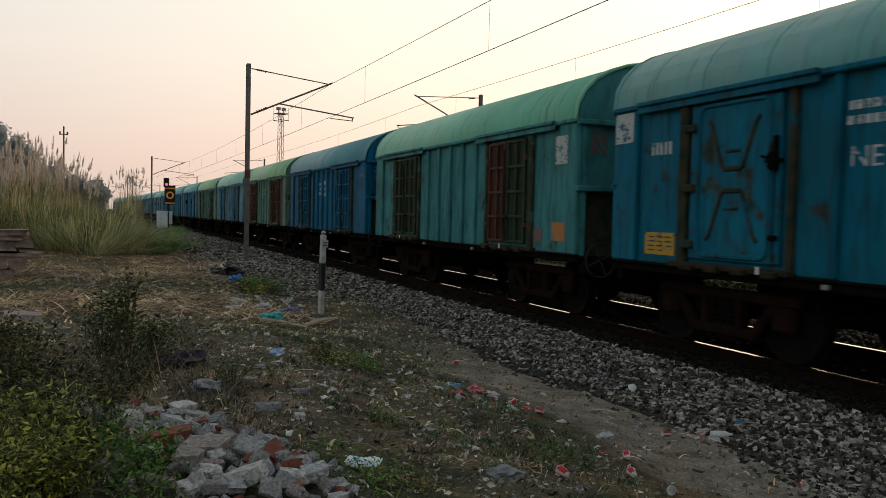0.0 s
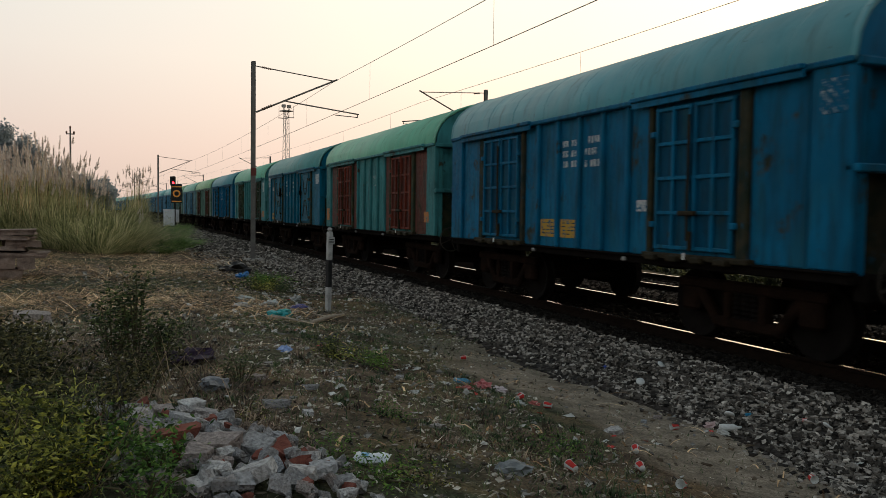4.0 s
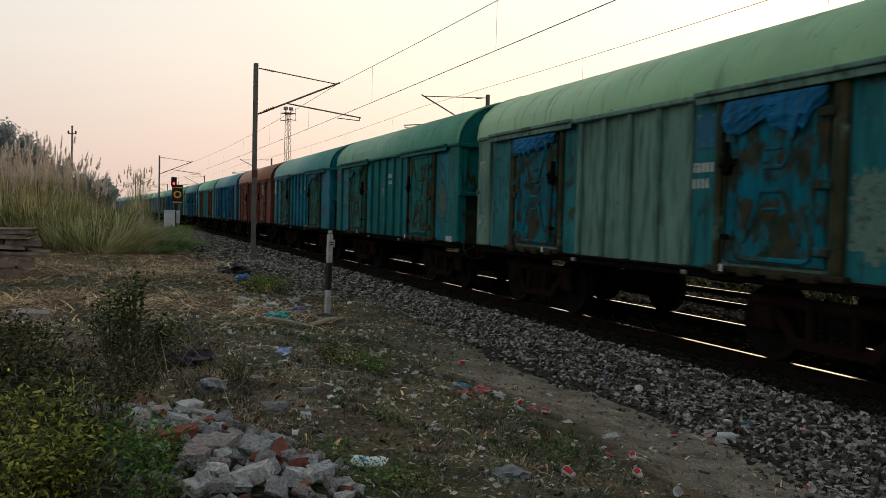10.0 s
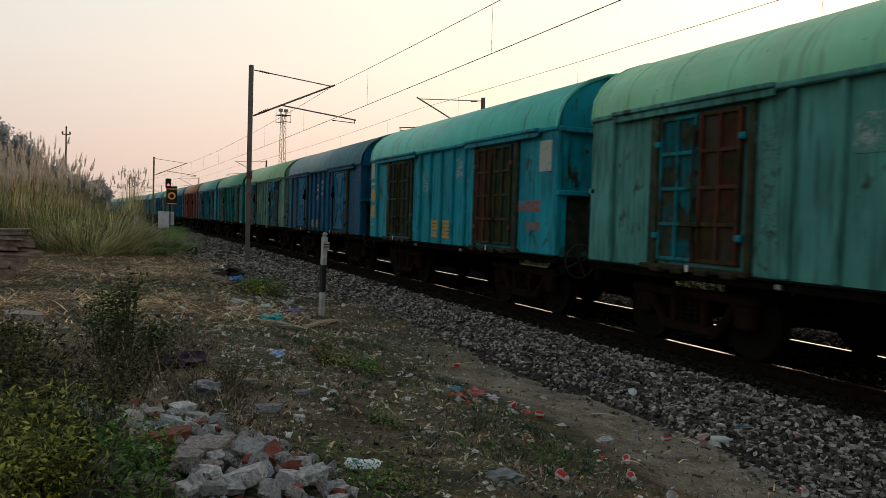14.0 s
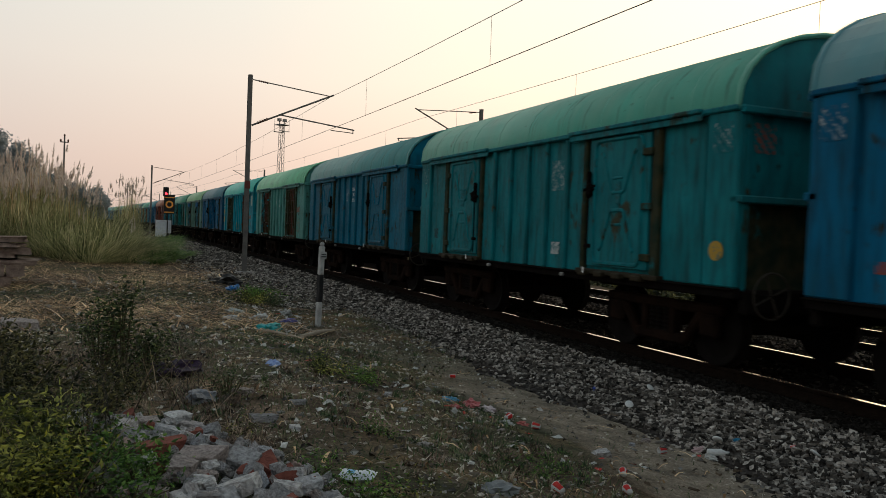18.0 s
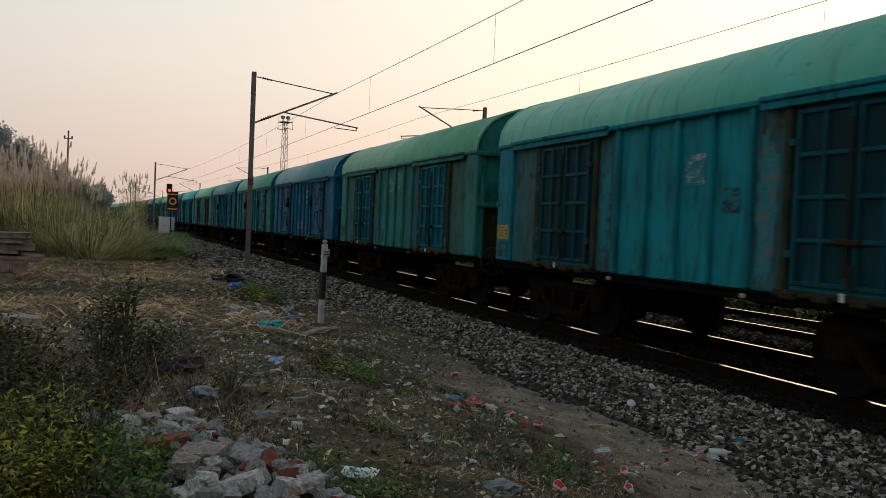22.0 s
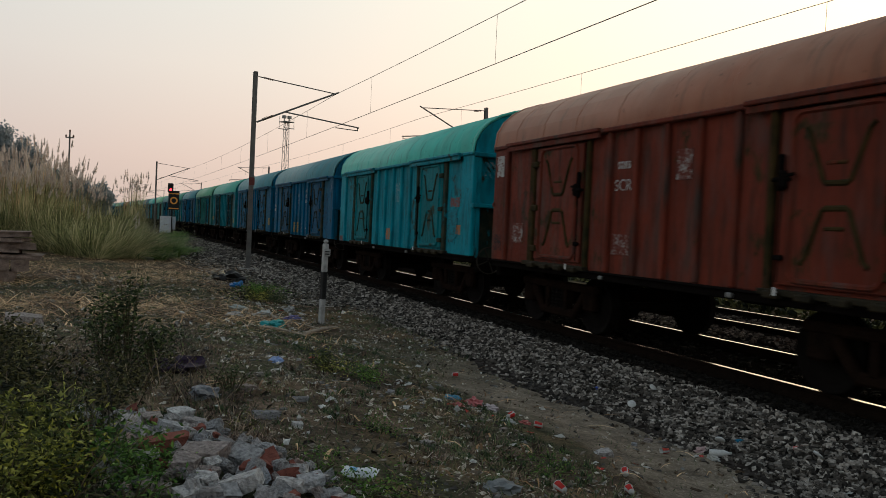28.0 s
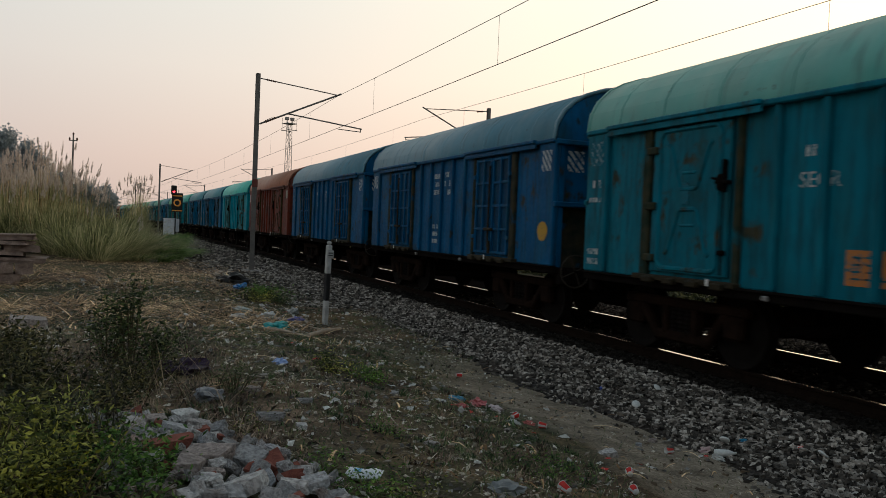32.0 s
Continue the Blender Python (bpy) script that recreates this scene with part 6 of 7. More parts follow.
def weed_grass():
    rng = np.random.default_rng(52)
    k = 3000
    x, y = rng.uniform(-1.4, -0.1, k), rng.uniform(3.7, 5.4, k)
    x = np.where(y < 5.4, np.minimum(x, 0.0 - 0.4 * rng.random(k)), x)
    p = np.array([(a, b2, ground_z(a, b2)) for a, b2 in zip(x, y)])
    p[:, 2] += rng.uniform(0, 0.2, k)
    a, ln = rng.uniform(0, 6.283, k), rng.uniform(0.04, 0.17, k)
    tip = p + np.stack([np.cos(a) * ln, np.sin(a) * ln, ln * rng.uniform(0.0, 0.9, k)], 1)
    tagged(part("weed_grass", give(ribbons("weed_grass", p, tip, rng.uniform(0.004, 0.01, k), 0.15 * ln, 3), WEED), None), "fine yellow-green grass growing through the weeds", "grass", kind="stuff")


weed_grass()


def scatter(seed, k, x0, x1, y0, y1, keep):
    """Random places on the ground, thinned by keep(x, y) between 0 and 1."""
    rng = np.random.default_rng(seed)
    out = []
    for x, y, q in zip(rng.uniform(x0, x1, k), y0 + (y1 - y0) * rng.random(k) ** 1.5, rng.random(k)):
        if q < keep(x, y) and x < 5.7 + bend(y):
            out.append((x, y, ground_z(x, y)))
    return np.array(out), rng


def off_path(x, y):
    """1 away from the trodden path at the ballast's foot, 0 on it."""
    left = 4.15 + 3.0 * smooth01((y - 9.5) / 5) - 0.75 * smooth01((11 - y) / 5) + 0.35 * noise.noise((x * 1.1, y * 0.8, 5))
    return 1 - smooth01((x - bend(y) - left) / 0.3 + 0.5)


def lushness(x, y):
    v = 0.5 + 0.9 * noise.noise((x * 0.45 + 4, y * 0.3, 9))
    v += 0.35 * math.exp(-((x - 2.2) / 1.1) ** 2 - ((y - 11) / 4.5) ** 2) + 0.7 * math.exp(-((x - 2.4) / 0.5) ** 2 - ((y - 4.6) / 0.7) ** 2) + 0.6 * math.exp(-((x - 4.9) / 0.4) ** 2 - ((y - 4.5) / 0.5) ** 2)
    return min(1.0, max(0.05, v)) * (0.1 + 0.9 * off_path(x, y))


def short_grass():
    p, rng = scatter(41, 90000, -3.5, 5.6, 3.0, 26, lushness)
    k = len(p)
    a, ln = rng.uniform(0, 6.283, k), rng.uniform(0.02, 0.075, k)
    tip = p + np.stack([np.cos(a) * ln, np.sin(a) * ln, ln * rng.uniform(0.3, 1.1, k)], 1)
    ob = part("short_grass", give(ribbons("short_grass", p - [0, 0, 0.01], tip, rng.uniform(0.004, 0.009, k), 0.008, 2), LAWN), None)
    tagged(ob, "short patchy half-dry grass on the trodden ground", "grass", kind="stuff")


short_grass()


def tufts(name, label, places, rng, mat, high, wide, blades, kind_of="grass"):
    """Small clumps of blades that fan out from each place."""
    k = len(places)
    size = rng.uniform(0.5, 1.3, k).repeat(blades)
    root = places.repeat(blades, 0) + rng.normal(0, wide * 0.22, (k * blades, 3)) * [1, 1, 0] - [0, 0, 0.01]
    a, lean = rng.uniform(0, 6.283, k * blades), rng.uniform(0.1, 1.0, k * blades) * wide * size
    tip = root + np.stack([np.cos(a) * lean, np.sin(a) * lean, high * size * rng.uniform(0.25, 1.0, k * blades)], 1)
    tagged(part(name, give(ribbons(name, root, tip, rng.uniform(0.005, 0.012, k * blades), 0.012, 3), mat), None), label, kind_of, kind="stuff")


_p, _r = scatter(61, 2600, -2.5, 5.5, 3.3, 20, lambda x, y: (0.12 + 1.1 * max(0, noise.noise((x * 0.9 + 3, y * 0.55, 33)))) * off_path(x, y))
tufts("dry_tufts", "low dry reddish-brown weed tufts on the earth", _p, _r, DRY_WEED, 0.07, 0.10, 26)
_p, _r = scatter(62, 2400, -1.0, 5.4, 3.3, 20, lambda x, y: max(0, lushness(x, y) - 0.35))
tufts("green_tufts", "small green grass tufts on the trodden ground", _p, _r, GREEN_TUFT, 0.06, 0.085, 24)
_p, _r = scatter(63, 420, 0.35, 0.95, 4.6, 6.6, lambda x, y: 0.3 + 0.5 * math.exp(-((x - 0.66) / 0.16) ** 2 - ((y - 4.9) / 0.25) ** 2))
tufts("straw_tangle", "tangled dry straw caught among the rubble", _p, _r, DRY_WEED, 0.07, 0.13, 9, "straw")


def dry_stalks():
    def keep(x, y):
        band = smooth01((y - 10) / 4) * smooth01((33 - y) / 5)
        side = smooth01((3.6 - x) / 1.6)
        n = noise.noise((x * 0.5, y * 0.3, 30))
        return 0.02 + band * side * max(0.22, 0.65 + 1.5 * n)
    p, rng = scatter(42, 46000, -7, 5, 4, 34, keep)
    k = len(p)
    a, ln = rng.normal(0.2, 1.0, k) + math.pi * (rng.random(k) > 0.5), (0.1 + 0.75 * rng.random(k) ** 1.6) * np.minimum(1, p[:, 1] / 15)
    tip = p + np.stack([np.cos(a) * ln, np.sin(a) * ln, rng.uniform(-0.01, 0.22, k) * ln], 1)
    ob = part("dry_stalks", give(ribbons("dry_stalks", p + [0, 0, 0.02], tip, rng.uniform(0.007, 0.026, k), 0.03, 3), STRAW), None)
    tagged(ob, "flattened dry reed stalks and straw on the ground", "straw", kind="stuff")
    p, rng = scatter(43, 42000, -3, 5.6, 3, 22, lambda x, y: (0.42 + 0.4 * noise.noise((x * 0.8, y * 0.5, 77))) * (0.13 + 0.87 * off_path(x, y)))
    k = len(p)
    ax = rng.normal(0, 1, (k, 3)) * [1, 1, 0.26] + [0, 0, 0.04]
    s = 0.016 + 0.06 * rng.random(k) ** 1.5
    ob = part("dead_leaves", give(leaf_mesh("dead_leaves", p + [0, 0, 0.012], ax, s, s * 0.5, rng), DEAD_LEAF), None)
    tagged(ob, "scattered dead leaves and chips on the ground", "leaf litter", kind="stuff")


dry_stalks()


def chaff():
    """Short broken bits of straw and twig trodden flat all over the ground."""
    p, rng = scatter(64, 46000, -2.5, 5.5, 3.2, 20, lambda x, y: (0.3 + 0.6 * noise.noise((x * 1.3, y * 0.9, 44))) * (0.2 + 0.8 * off_path(x, y)))
    k = len(p)
    a, ln = rng.uniform(0, 6.283, k), 0.02 + 0.11 * rng.random(k) ** 2
    tip = p + np.stack([np.cos(a) * ln, np.sin(a) * ln, rng.uniform(-0.05, 0.35, k) * ln], 1)
    tagged(part("chaff", give(ribbons("chaff", p + [0, 0, 0.012], tip, rng.uniform(0.003, 0.009, k), 0.006, 2), CHAFF), None), "short broken bits of pale straw trodden into the earth", "straw", kind="stuff")


CHAFF = leaf_material("bleached_straw_bits", (0.035, 0.026, 0.02), (0.20, 0.15, 0.11), (0.66, 0.58, 0.48), 0.1)
chaff()

PEBBLE = stone_material("ground_pebbles", (0.06, 0.055, 0.05), (0.14, 0.13, 0.12), (0.30, 0.29, 0.27))
_p, _r = scatter(44, 9000, -3, 5.7, 3, 26, lambda x, y: 0.22 + 0.4 * noise.noise((x * 0.4, y * 0.4, 50)) - 0.1 * (1 - off_path(x, y)))
stones("pebbles", _p, _r.uniform(0.006, 0.026, len(_p)) * np.minimum(1.8, 0.6 + _p[:, 1] / 12), PEBBLE, "scattered grey pebbles on the earth", "pebbles", 45)

_p, _r = scatter(48, 15000, 2.2, 5.0, 18, 60, lambda x, y: 0.25 + 0.25 * (x - 2.2))
stones("gravel", _p, _r.uniform(0.015, 0.05, len(_p)) * (0.6 + _p[:, 1] / 45), BALLAST_STONE, "scattered grey gravel beside the track", "gravel", 49)

_p, _r = scatter(50, 5200, 3.2, 5.6, 3.2, 18, lambda x, y: (0.35 + 0.5 * noise.noise((x * 1.3, y * 0.9, 90))) * (1 - 0.6 * off_path(x, y)))
CLOD = stone_material("earth_clods", (0.07, 0.05, 0.034), (0.22, 0.165, 0.115), (0.5, 0.42, 0.33))
stones("clods", _p, 0.005 + 0.022 * _r.random(len(_p)) ** 3, CLOD, "small clods and chips on the trodden path", "clods", 51)

LITTER = stone_material("paper_and_plastic_scraps", (0.16, 0.155, 0.14), (0.40, 0.385, 0.35), (0.85, 0.84, 0.80))
_p, _r = scatter(46, 4600, -1.5, 5.6, 3.4, 24, lambda x, y: (0.1 + 0.9 * off_path(x, y)) * (0.2 + 0.75 * max(0, noise.noise((x * 0.6 + 8, y * 0.35, 61))) + 0.55 * math.exp(-((x - 2.7) / 1.3) ** 2 - ((y - 14.5) / 3.5) ** 2)))
_k = len(_p)
_s = 0.012 + 0.075 * _r.random(_k) ** 2.6 * np.minimum(1.9, 0.7 + _p[:, 1] / 14)
_ob = part("litter_scraps", give(leaf_mesh("litter_scraps", _p + [0, 0, 0.02], _r.normal(0, 1, (_k, 3)) * [1, 1, 0.28] + [0, 0, 0.04], _s, _s * 0.7, _r), LITTER), None)
tagged(_ob, "small scraps of pale paper and plastic on the ground", "litter", kind="stuff")


def tree(x, y, h, w, seed):
    rng = np.random.default_rng(seed)
    root = thing("tree", "dark broad-leaved tree far off in the haze", "tree", "far trees", at=pose(x, y, 0.3))
    b = Build().tube((0, 0, -0.4), (0, 0, h * 0.35), 0.35, 10, 0.24)
    at = []
    for i in range(24):
        a, e, q = rng.uniform(0, 6.283), rng.uniform(0.36, 0.96), rng.uniform(0.1, 1.0)
        q *= math.sqrt(max(0.05, 1 - ((e - 0.6) / 0.42) ** 2))
        tip = Vector((math.cos(a) * w * q, math.sin(a) * w * q, h * e))
        b.tube((0, 0, h * rng.uniform(0.25, 0.35)), tip, 0.13, 6, 0.03)
        at += list(np.array(tip) + rng.normal(0, 1, (420, 3)) * [w * 0.2, w * 0.2, h * 0.06])
    part("trunk", b, STEM, root)
    at = np.array(at)
    s = rng.uniform(0.25, 0.5, len(at))
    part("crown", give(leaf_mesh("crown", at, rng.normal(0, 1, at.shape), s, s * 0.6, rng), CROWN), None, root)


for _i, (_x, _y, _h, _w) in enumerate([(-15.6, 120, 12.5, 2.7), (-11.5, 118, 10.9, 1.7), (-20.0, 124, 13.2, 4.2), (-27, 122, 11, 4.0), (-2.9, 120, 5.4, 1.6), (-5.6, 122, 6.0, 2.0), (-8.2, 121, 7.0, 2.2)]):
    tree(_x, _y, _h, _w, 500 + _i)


# ---- rubble, slabs, rubbish ----
def chunk_material():
    """Broken concrete: each piece in its own grey, with pits, crust and stains."""
    m, n, l, p = shader("broken_concrete", 0.95, 0.0, 0.05)
    info = n.new("ShaderNodeObjectInfo")
    v = coords(n, l)
    tone = ramp(n, l, info.outputs["Random"], [(0.0, (0.17, 0.165, 0.165)), (0.35, (0.34, 0.33, 0.325)), (0.5, (0.27, 0.22, 0.20)), (0.8, (0.46, 0.445, 0.43)), (1.0, (0.28, 0.285, 0.30))])
    f = noise_node(n, l, 40, 7, v)
    col = mix(n, l, 1.0, tone, ramp(n, l, f, [(0.33, 0.62), (0.5, 1.0), (0.68, 1.3)]), "MULTIPLY")
    col = mix(n, l, ramp(n, l, noise_node(n, l, 9, 5, v), [(0.5, 0.0), (0.7, 0.35)]), col, (0.16, 0.115, 0.09))
    l.new(col, p.inputs["Base Color"])
    relief(n, l, p, f, 1.0, 0.03)
    return m


CHUNK = chunk_material()
BRICK = plain("broken_red_brick", (0.11, 0.035, 0.025), (0.27, 0.095, 0.07), 16, 0.95, 0, 0.6, 0.01)
BRICK_PALE = plain("mortared_brick", (0.2, 0.13, 0.11), (0.44, 0.33, 0.29), 16, 0.95, 0, 0.6, 0.01)
SLAB = plain("old_timber_and_concrete", (0.085, 0.06, 0.05), (0.32, 0.235, 0.19), 6, 0.95, 0, 0.9, 0.03)


def chunk_mesh(name, rng, sx, sy, sz, mat, rough=0.3):
    """A broken block: the hull of jittered corners."""
    bm = bmesh.new()
    for c in product((-1, 0, 1), (-1, 1), (-1, 1)):
        j = rng.uniform(1 - rough, 1, 3)
        bm.verts.new((c[0] * sx * j[0] + rng.normal(0, sx * 0.06), c[1] * sy * j[1], c[2] * sz * j[2] + rng.normal(0, sz * 0.08)))
    out = bmesh.ops.convex_hull(bm, input=bm.verts)
    bmesh.ops.delete(bm, geom=list({g for g in out["geom_unused"] + out["geom_interior"] if isinstance(g, bmesh.types.BMVert)}), context="VERTS")
    bmesh.ops.triangulate(bm, faces=bm.faces[:])
    bmesh.ops.subdivide_edges(bm, edges=bm.edges[:], cuts=1, use_grid_fill=True)
    shift = Vector(rng.uniform(0, 50, 3))
    for v in bm.verts:
        v.co *= 1 + 0.10 * noise.noise(v.co * (0.9 / min(sx, sy, sz)) + shift) + 0.06 * noise.noise(v.co * (2.4 / min(sx, sy, sz)) + shift)
    me = bpy.data.meshes.new(name)
    bm.to_mesh(me)
    bm.free()
    me.materials.append(mat)
    return me


BLOCKS = [(0.42, 4.07, 0.117, 0.075, -38), (0.55, 3.65, 0.107, 0.073, -30), (0.63, 4.06, 0.084, 0.067, -45), (0.40, 5.24, 0.069, 0.059, 20), (0.22, 5.05, 0.063, 0.055, 10), (0.09, 4.88, 0.065, 0.055, 0), (0.24, 4.35, 0.110, 0.050, 8), (0.74, 4.03, 0.061, 0.057, 30), (0.33, 3.93, 0.068, 0.065, -20), (0.41, 3.72, 0.048, 0.040, 0), (0.76, 3.58, 0.066, 0.042, -20), (0.87, 3.62, 0.064, 0.046, 15)]
BLOCKS += [(0.93, 3.48, 0.049, 0.033, -10), (0.75, 3.45, 0.035, 0.026, 10), (0.31, 3.60, 0.057, 0.045, 30), (0.42, 3.57, 0.060, 0.042, -10), (0.50, 3.56, 0.041, 0.042, 0), (0.17, 4.15, 0.053, 0.037, 10), (0.45, 4.86, 0.075, 0.032, 0), (0.67, 4.18, 0.038, 0.031, 40), (0.56, 4.32, 0.061, 0.046, 60), (0.30, 4.65, 0.069, 0.049, 20)]


def rubble_heap():
    rng = np.random.default_rng(70)
    root = thing("rubble_heap", "low heap of broken concrete chunks and red bricks", "rubble", at=pose(0, 0, 0))
    kinds = [chunk_mesh("concrete_chunk", rng, *s, CHUNK, 0.48) for s in ((0.11, 0.065, 0.055), (0.085, 0.06, 0.05), (0.09, 0.05, 0.05), (0.06, 0.05, 0.045), (0.10, 0.07, 0.045), (0.055, 0.042, 0.038))]
    reds = [chunk_mesh("brick", rng, 0.085, 0.05, 0.036, BRICK, 0.3), chunk_mesh("brick", rng, 0.06, 0.05, 0.036, BRICK, 0.4), chunk_mesh("brick", rng, 0.08, 0.052, 0.038, BRICK_PALE, 0.2)]

    def heap(x, y):
        u, v = (x - 0.42) * 0.93 + (y - 4.2) * 0.36, -(x - 0.42) * 0.36 + (y - 4.2) * 0.93
        return 1 - (u / 0.5) ** 2 - (v / 1.55) ** 2
    for layer in range(2):
        for _ in range(420):
            x, y = rng.uniform(-0.35, 1.2), rng.uniform(2.8, 6.0)
            q = heap(x, y)
            if q < layer * 0.35 or rng.random() > 0.9:
                continue
            red = rng.random() < 0.12
            me = (reds if red else kinds)[rng.integers(3 if red else len(kinds))]
            size = 0.3 + 0.45 * rng.random() ** 1.5
            z = ground_z(x, y) + 0.01 + layer * 0.035 + 0.03 * q
            o = part("brick" if red else "concrete_chunk", me, None, root, at=pose(x, y, z, *rng.normal(0, 28, 2), rng.uniform(0, 360)))
            o.scale = (size, size, size)
    # the large blocks on top: place, half length, half width, turn
    for i, (x, y, a, w, turn) in enumerate(BLOCKS):
        me = chunk_mesh("concrete_chunk", rng, a * 1.12, w * 1.05, w * 0.62, BRICK if i in (6, 7, 13) else CHUNK, 0.22 if i in (0, 2, 6) else 0.36)
        part("brick" if i in (6, 7, 13) else "concrete_chunk", me, None, root, at=pose(x, y, ground_z(x, y) + 0.05 + 0.03 * max(0, heap(x, y)), rng.normal(12, 8), rng.normal(0, 10), turn))
    return kinds, reds


CHUNKS, BRICKS = rubble_heap()

for _i, (_x, _y, _s, _rz) in enumerate([(1.34, 6.05, 0.7, 20), (1.73, 6.56, 0.6, 70), (3.91, 5.68, 1.1, 10), (4.95, 6.45, 0.8, 130), (0.98, 6.4, 0.9, 40), (1.12, 5.1, 0.9, 95), (0.95, 5.35, 1.0, 15),
                                        (2.4, 7.0, 0.7, 60), (3.1, 6.0, 0.5, 10), (4.6, 6.2, 0.7, 44), (2.0, 5.0, 0.6, 30), (1.2, 7.1, 0.8, 0), (2.9, 9.3, 0.9, 10), (1.0, 30.0, 2.8, 30)]):
    _o = part("stone", CHUNKS[_i % 6], None, at=pose(_x, _y, ground_z(_x, _y) + 0.015 * _s, 4, 3, _rz))
    _o.scale = (_s, _s, _s * 0.7)
    tagged(_o, "loose pale broken stone lying on the earth", "stone", "loose stones")

_rg = np.random.default_rng(71)
_o = part("stone_slab", chunk_mesh("stone_slab", _rg, 0.27, 0.16, 0.11, CHUNK, 0.25), None, at=pose(-1.2, 12.3, ground_z(-1.2, 12.3) + 0.05, 3, 2, 4))
tagged(_o, "weathered block of pale concrete lying in straw", "block")


def slab_pile():
    root = thing("slab_pile", "stack of old dark concrete and timber slabs", "pile", at=pose(-2.5, 20.9, ground_z(-2.5, 20.9) - 0.05, 0, 0, 4))
    rng = np.random.default_rng(72)
    z = 0.0
    for k, (h, x1) in enumerate(((0.30, 0.30), (0.26, 0.55), (0.13, 0.82), (0.11, 0.40), (0.15, 0.62), (0.09, 0.5), (0.13, 0.60))):
        x = x1
        while x > -2.4:
            w = rng.uniform(0.7, 1.5) if k > 1 else rng.uniform(0.3, 0.55)
            me = chunk_mesh("slab", rng, w / 2, 0.45, h / 2, SLAB, 0.07)
            part("slab", me, None, root, at=pose(x - w / 2, rng.normal(0, 0.09), z + h / 2, rng.normal(0, 2), rng.normal(0, 1.6), rng.normal(0, 4)))
            x -= w + (rng.uniform(0.02, 0.14) if k > 1 else 0.02)
        z += h * 0.9 + 0.02


slab_pile()


def log(a, b2, r, name="dry_branch"):
    p, q = Vector((*a, ground_z(*a) + r)), Vector((*b2, ground_z(*b2) + r * 1.3))
    m = p.lerp(q, 0.5) + Vector((0, 0, 0.02))
    b = Build().tube(p, m, r, 8, r * 0.9).tube(m, q, r * 0.9, 8, r * 0.6).tube(m, m + Vector((-0.25, 0.2, 0.05)), r * 0.4, 6, r * 0.2)
    tagged(part(name, b, plain("bleached_branch", (0.26, 0.21, 0.16), (0.48, 0.40, 0.31), 6, 0.9, 0, 0.4)), "bleached dry branch lying on the ground", "branch", "dry branches")


log((2.75, 12.3), (3.72, 14.0), 0.04)
log((2.15, 12.9), (2.75, 12.3), 0.02)
log((2.01, 6.5), (1.95, 5.57), 0.007)


def crumple(name, label, x, y, size, colour, seed, tall=0.35, group="", band=None):
    """A crushed wrapper or bag: a folded sheet with thickness of its own."""
    rng = np.random.default_rng(seed)
    bm = bmesh.new()
    bmesh.ops.create_icosphere(bm, subdivisions=3, radius=1)
    for v in bm.verts:
        f = 1 + 0.7 * noise.noise(v.co * 2.2 + Vector((seed, 0, 0))) + 0.28 * noise.noise(v.co * 6 + Vector((0, seed, 0)))
        v.co = Vector((v.co.x * size[0], v.co.y * size[1], max(-0.2, v.co.z) * size[0] * tall)) * f
    me = bpy.data.meshes.new(name)
    bm.to_mesh(me)
    bm.free()
    m = plain("crushed_" + name, tuple(c * 0.55 for c in colour), colour, 9, 0.45, 0, 0.3)
    me.materials.append(m)
    if band:
        me.materials.append(band)
        for p in me.polygons:
            p.material_index = 1 if abs(p.center.x) < size[0] * 0.35 else 0
    ob = part(name, me, None, at=pose(x, y, max(ground_z(x, y), ballast_top(x, y) if x > 5.3 else -1) + size[0] * tall * 0.3, 0, 0, rng.uniform(0, 180)))
    tagged(ob, label, "litter", group)
    return ob


RED_PRINT = plain("red_print", (0.42, 0.02, 0.018), (0.60, 0.05, 0.04), 12, 0.5)


# Made-up dark strip, added to hide lit ground that shows beneath the wagons.
def far_leaf_screen():
    rng = np.random.default_rng(90)
    k = 14000
    y = -5 + 85 * rng.random(k) ** 1.2
    u = rng.uniform(8.25, 9.2, k)
    z = rng.random(k) * (0.3 + 0.15 * np.sin(y * 0.7) * np.sin(y * 0.23 + 1))
    at = np.stack([XC + u + np.array([bend(b2) for b2 in y]), y, 0.2 + np.maximum(z, 0)], 1)
    s = rng.uniform(0.12, 0.3, k)
    tagged(part("scrub", give(leaf_mesh("scrub", at, rng.normal(0, 1, (k, 3)), s, s * 0.5, rng), SHRUB), None), "low dark scrub beyond the far track", "scrub", kind="stuff")


far_leaf_screen()
_g = "rubbish on the ground"
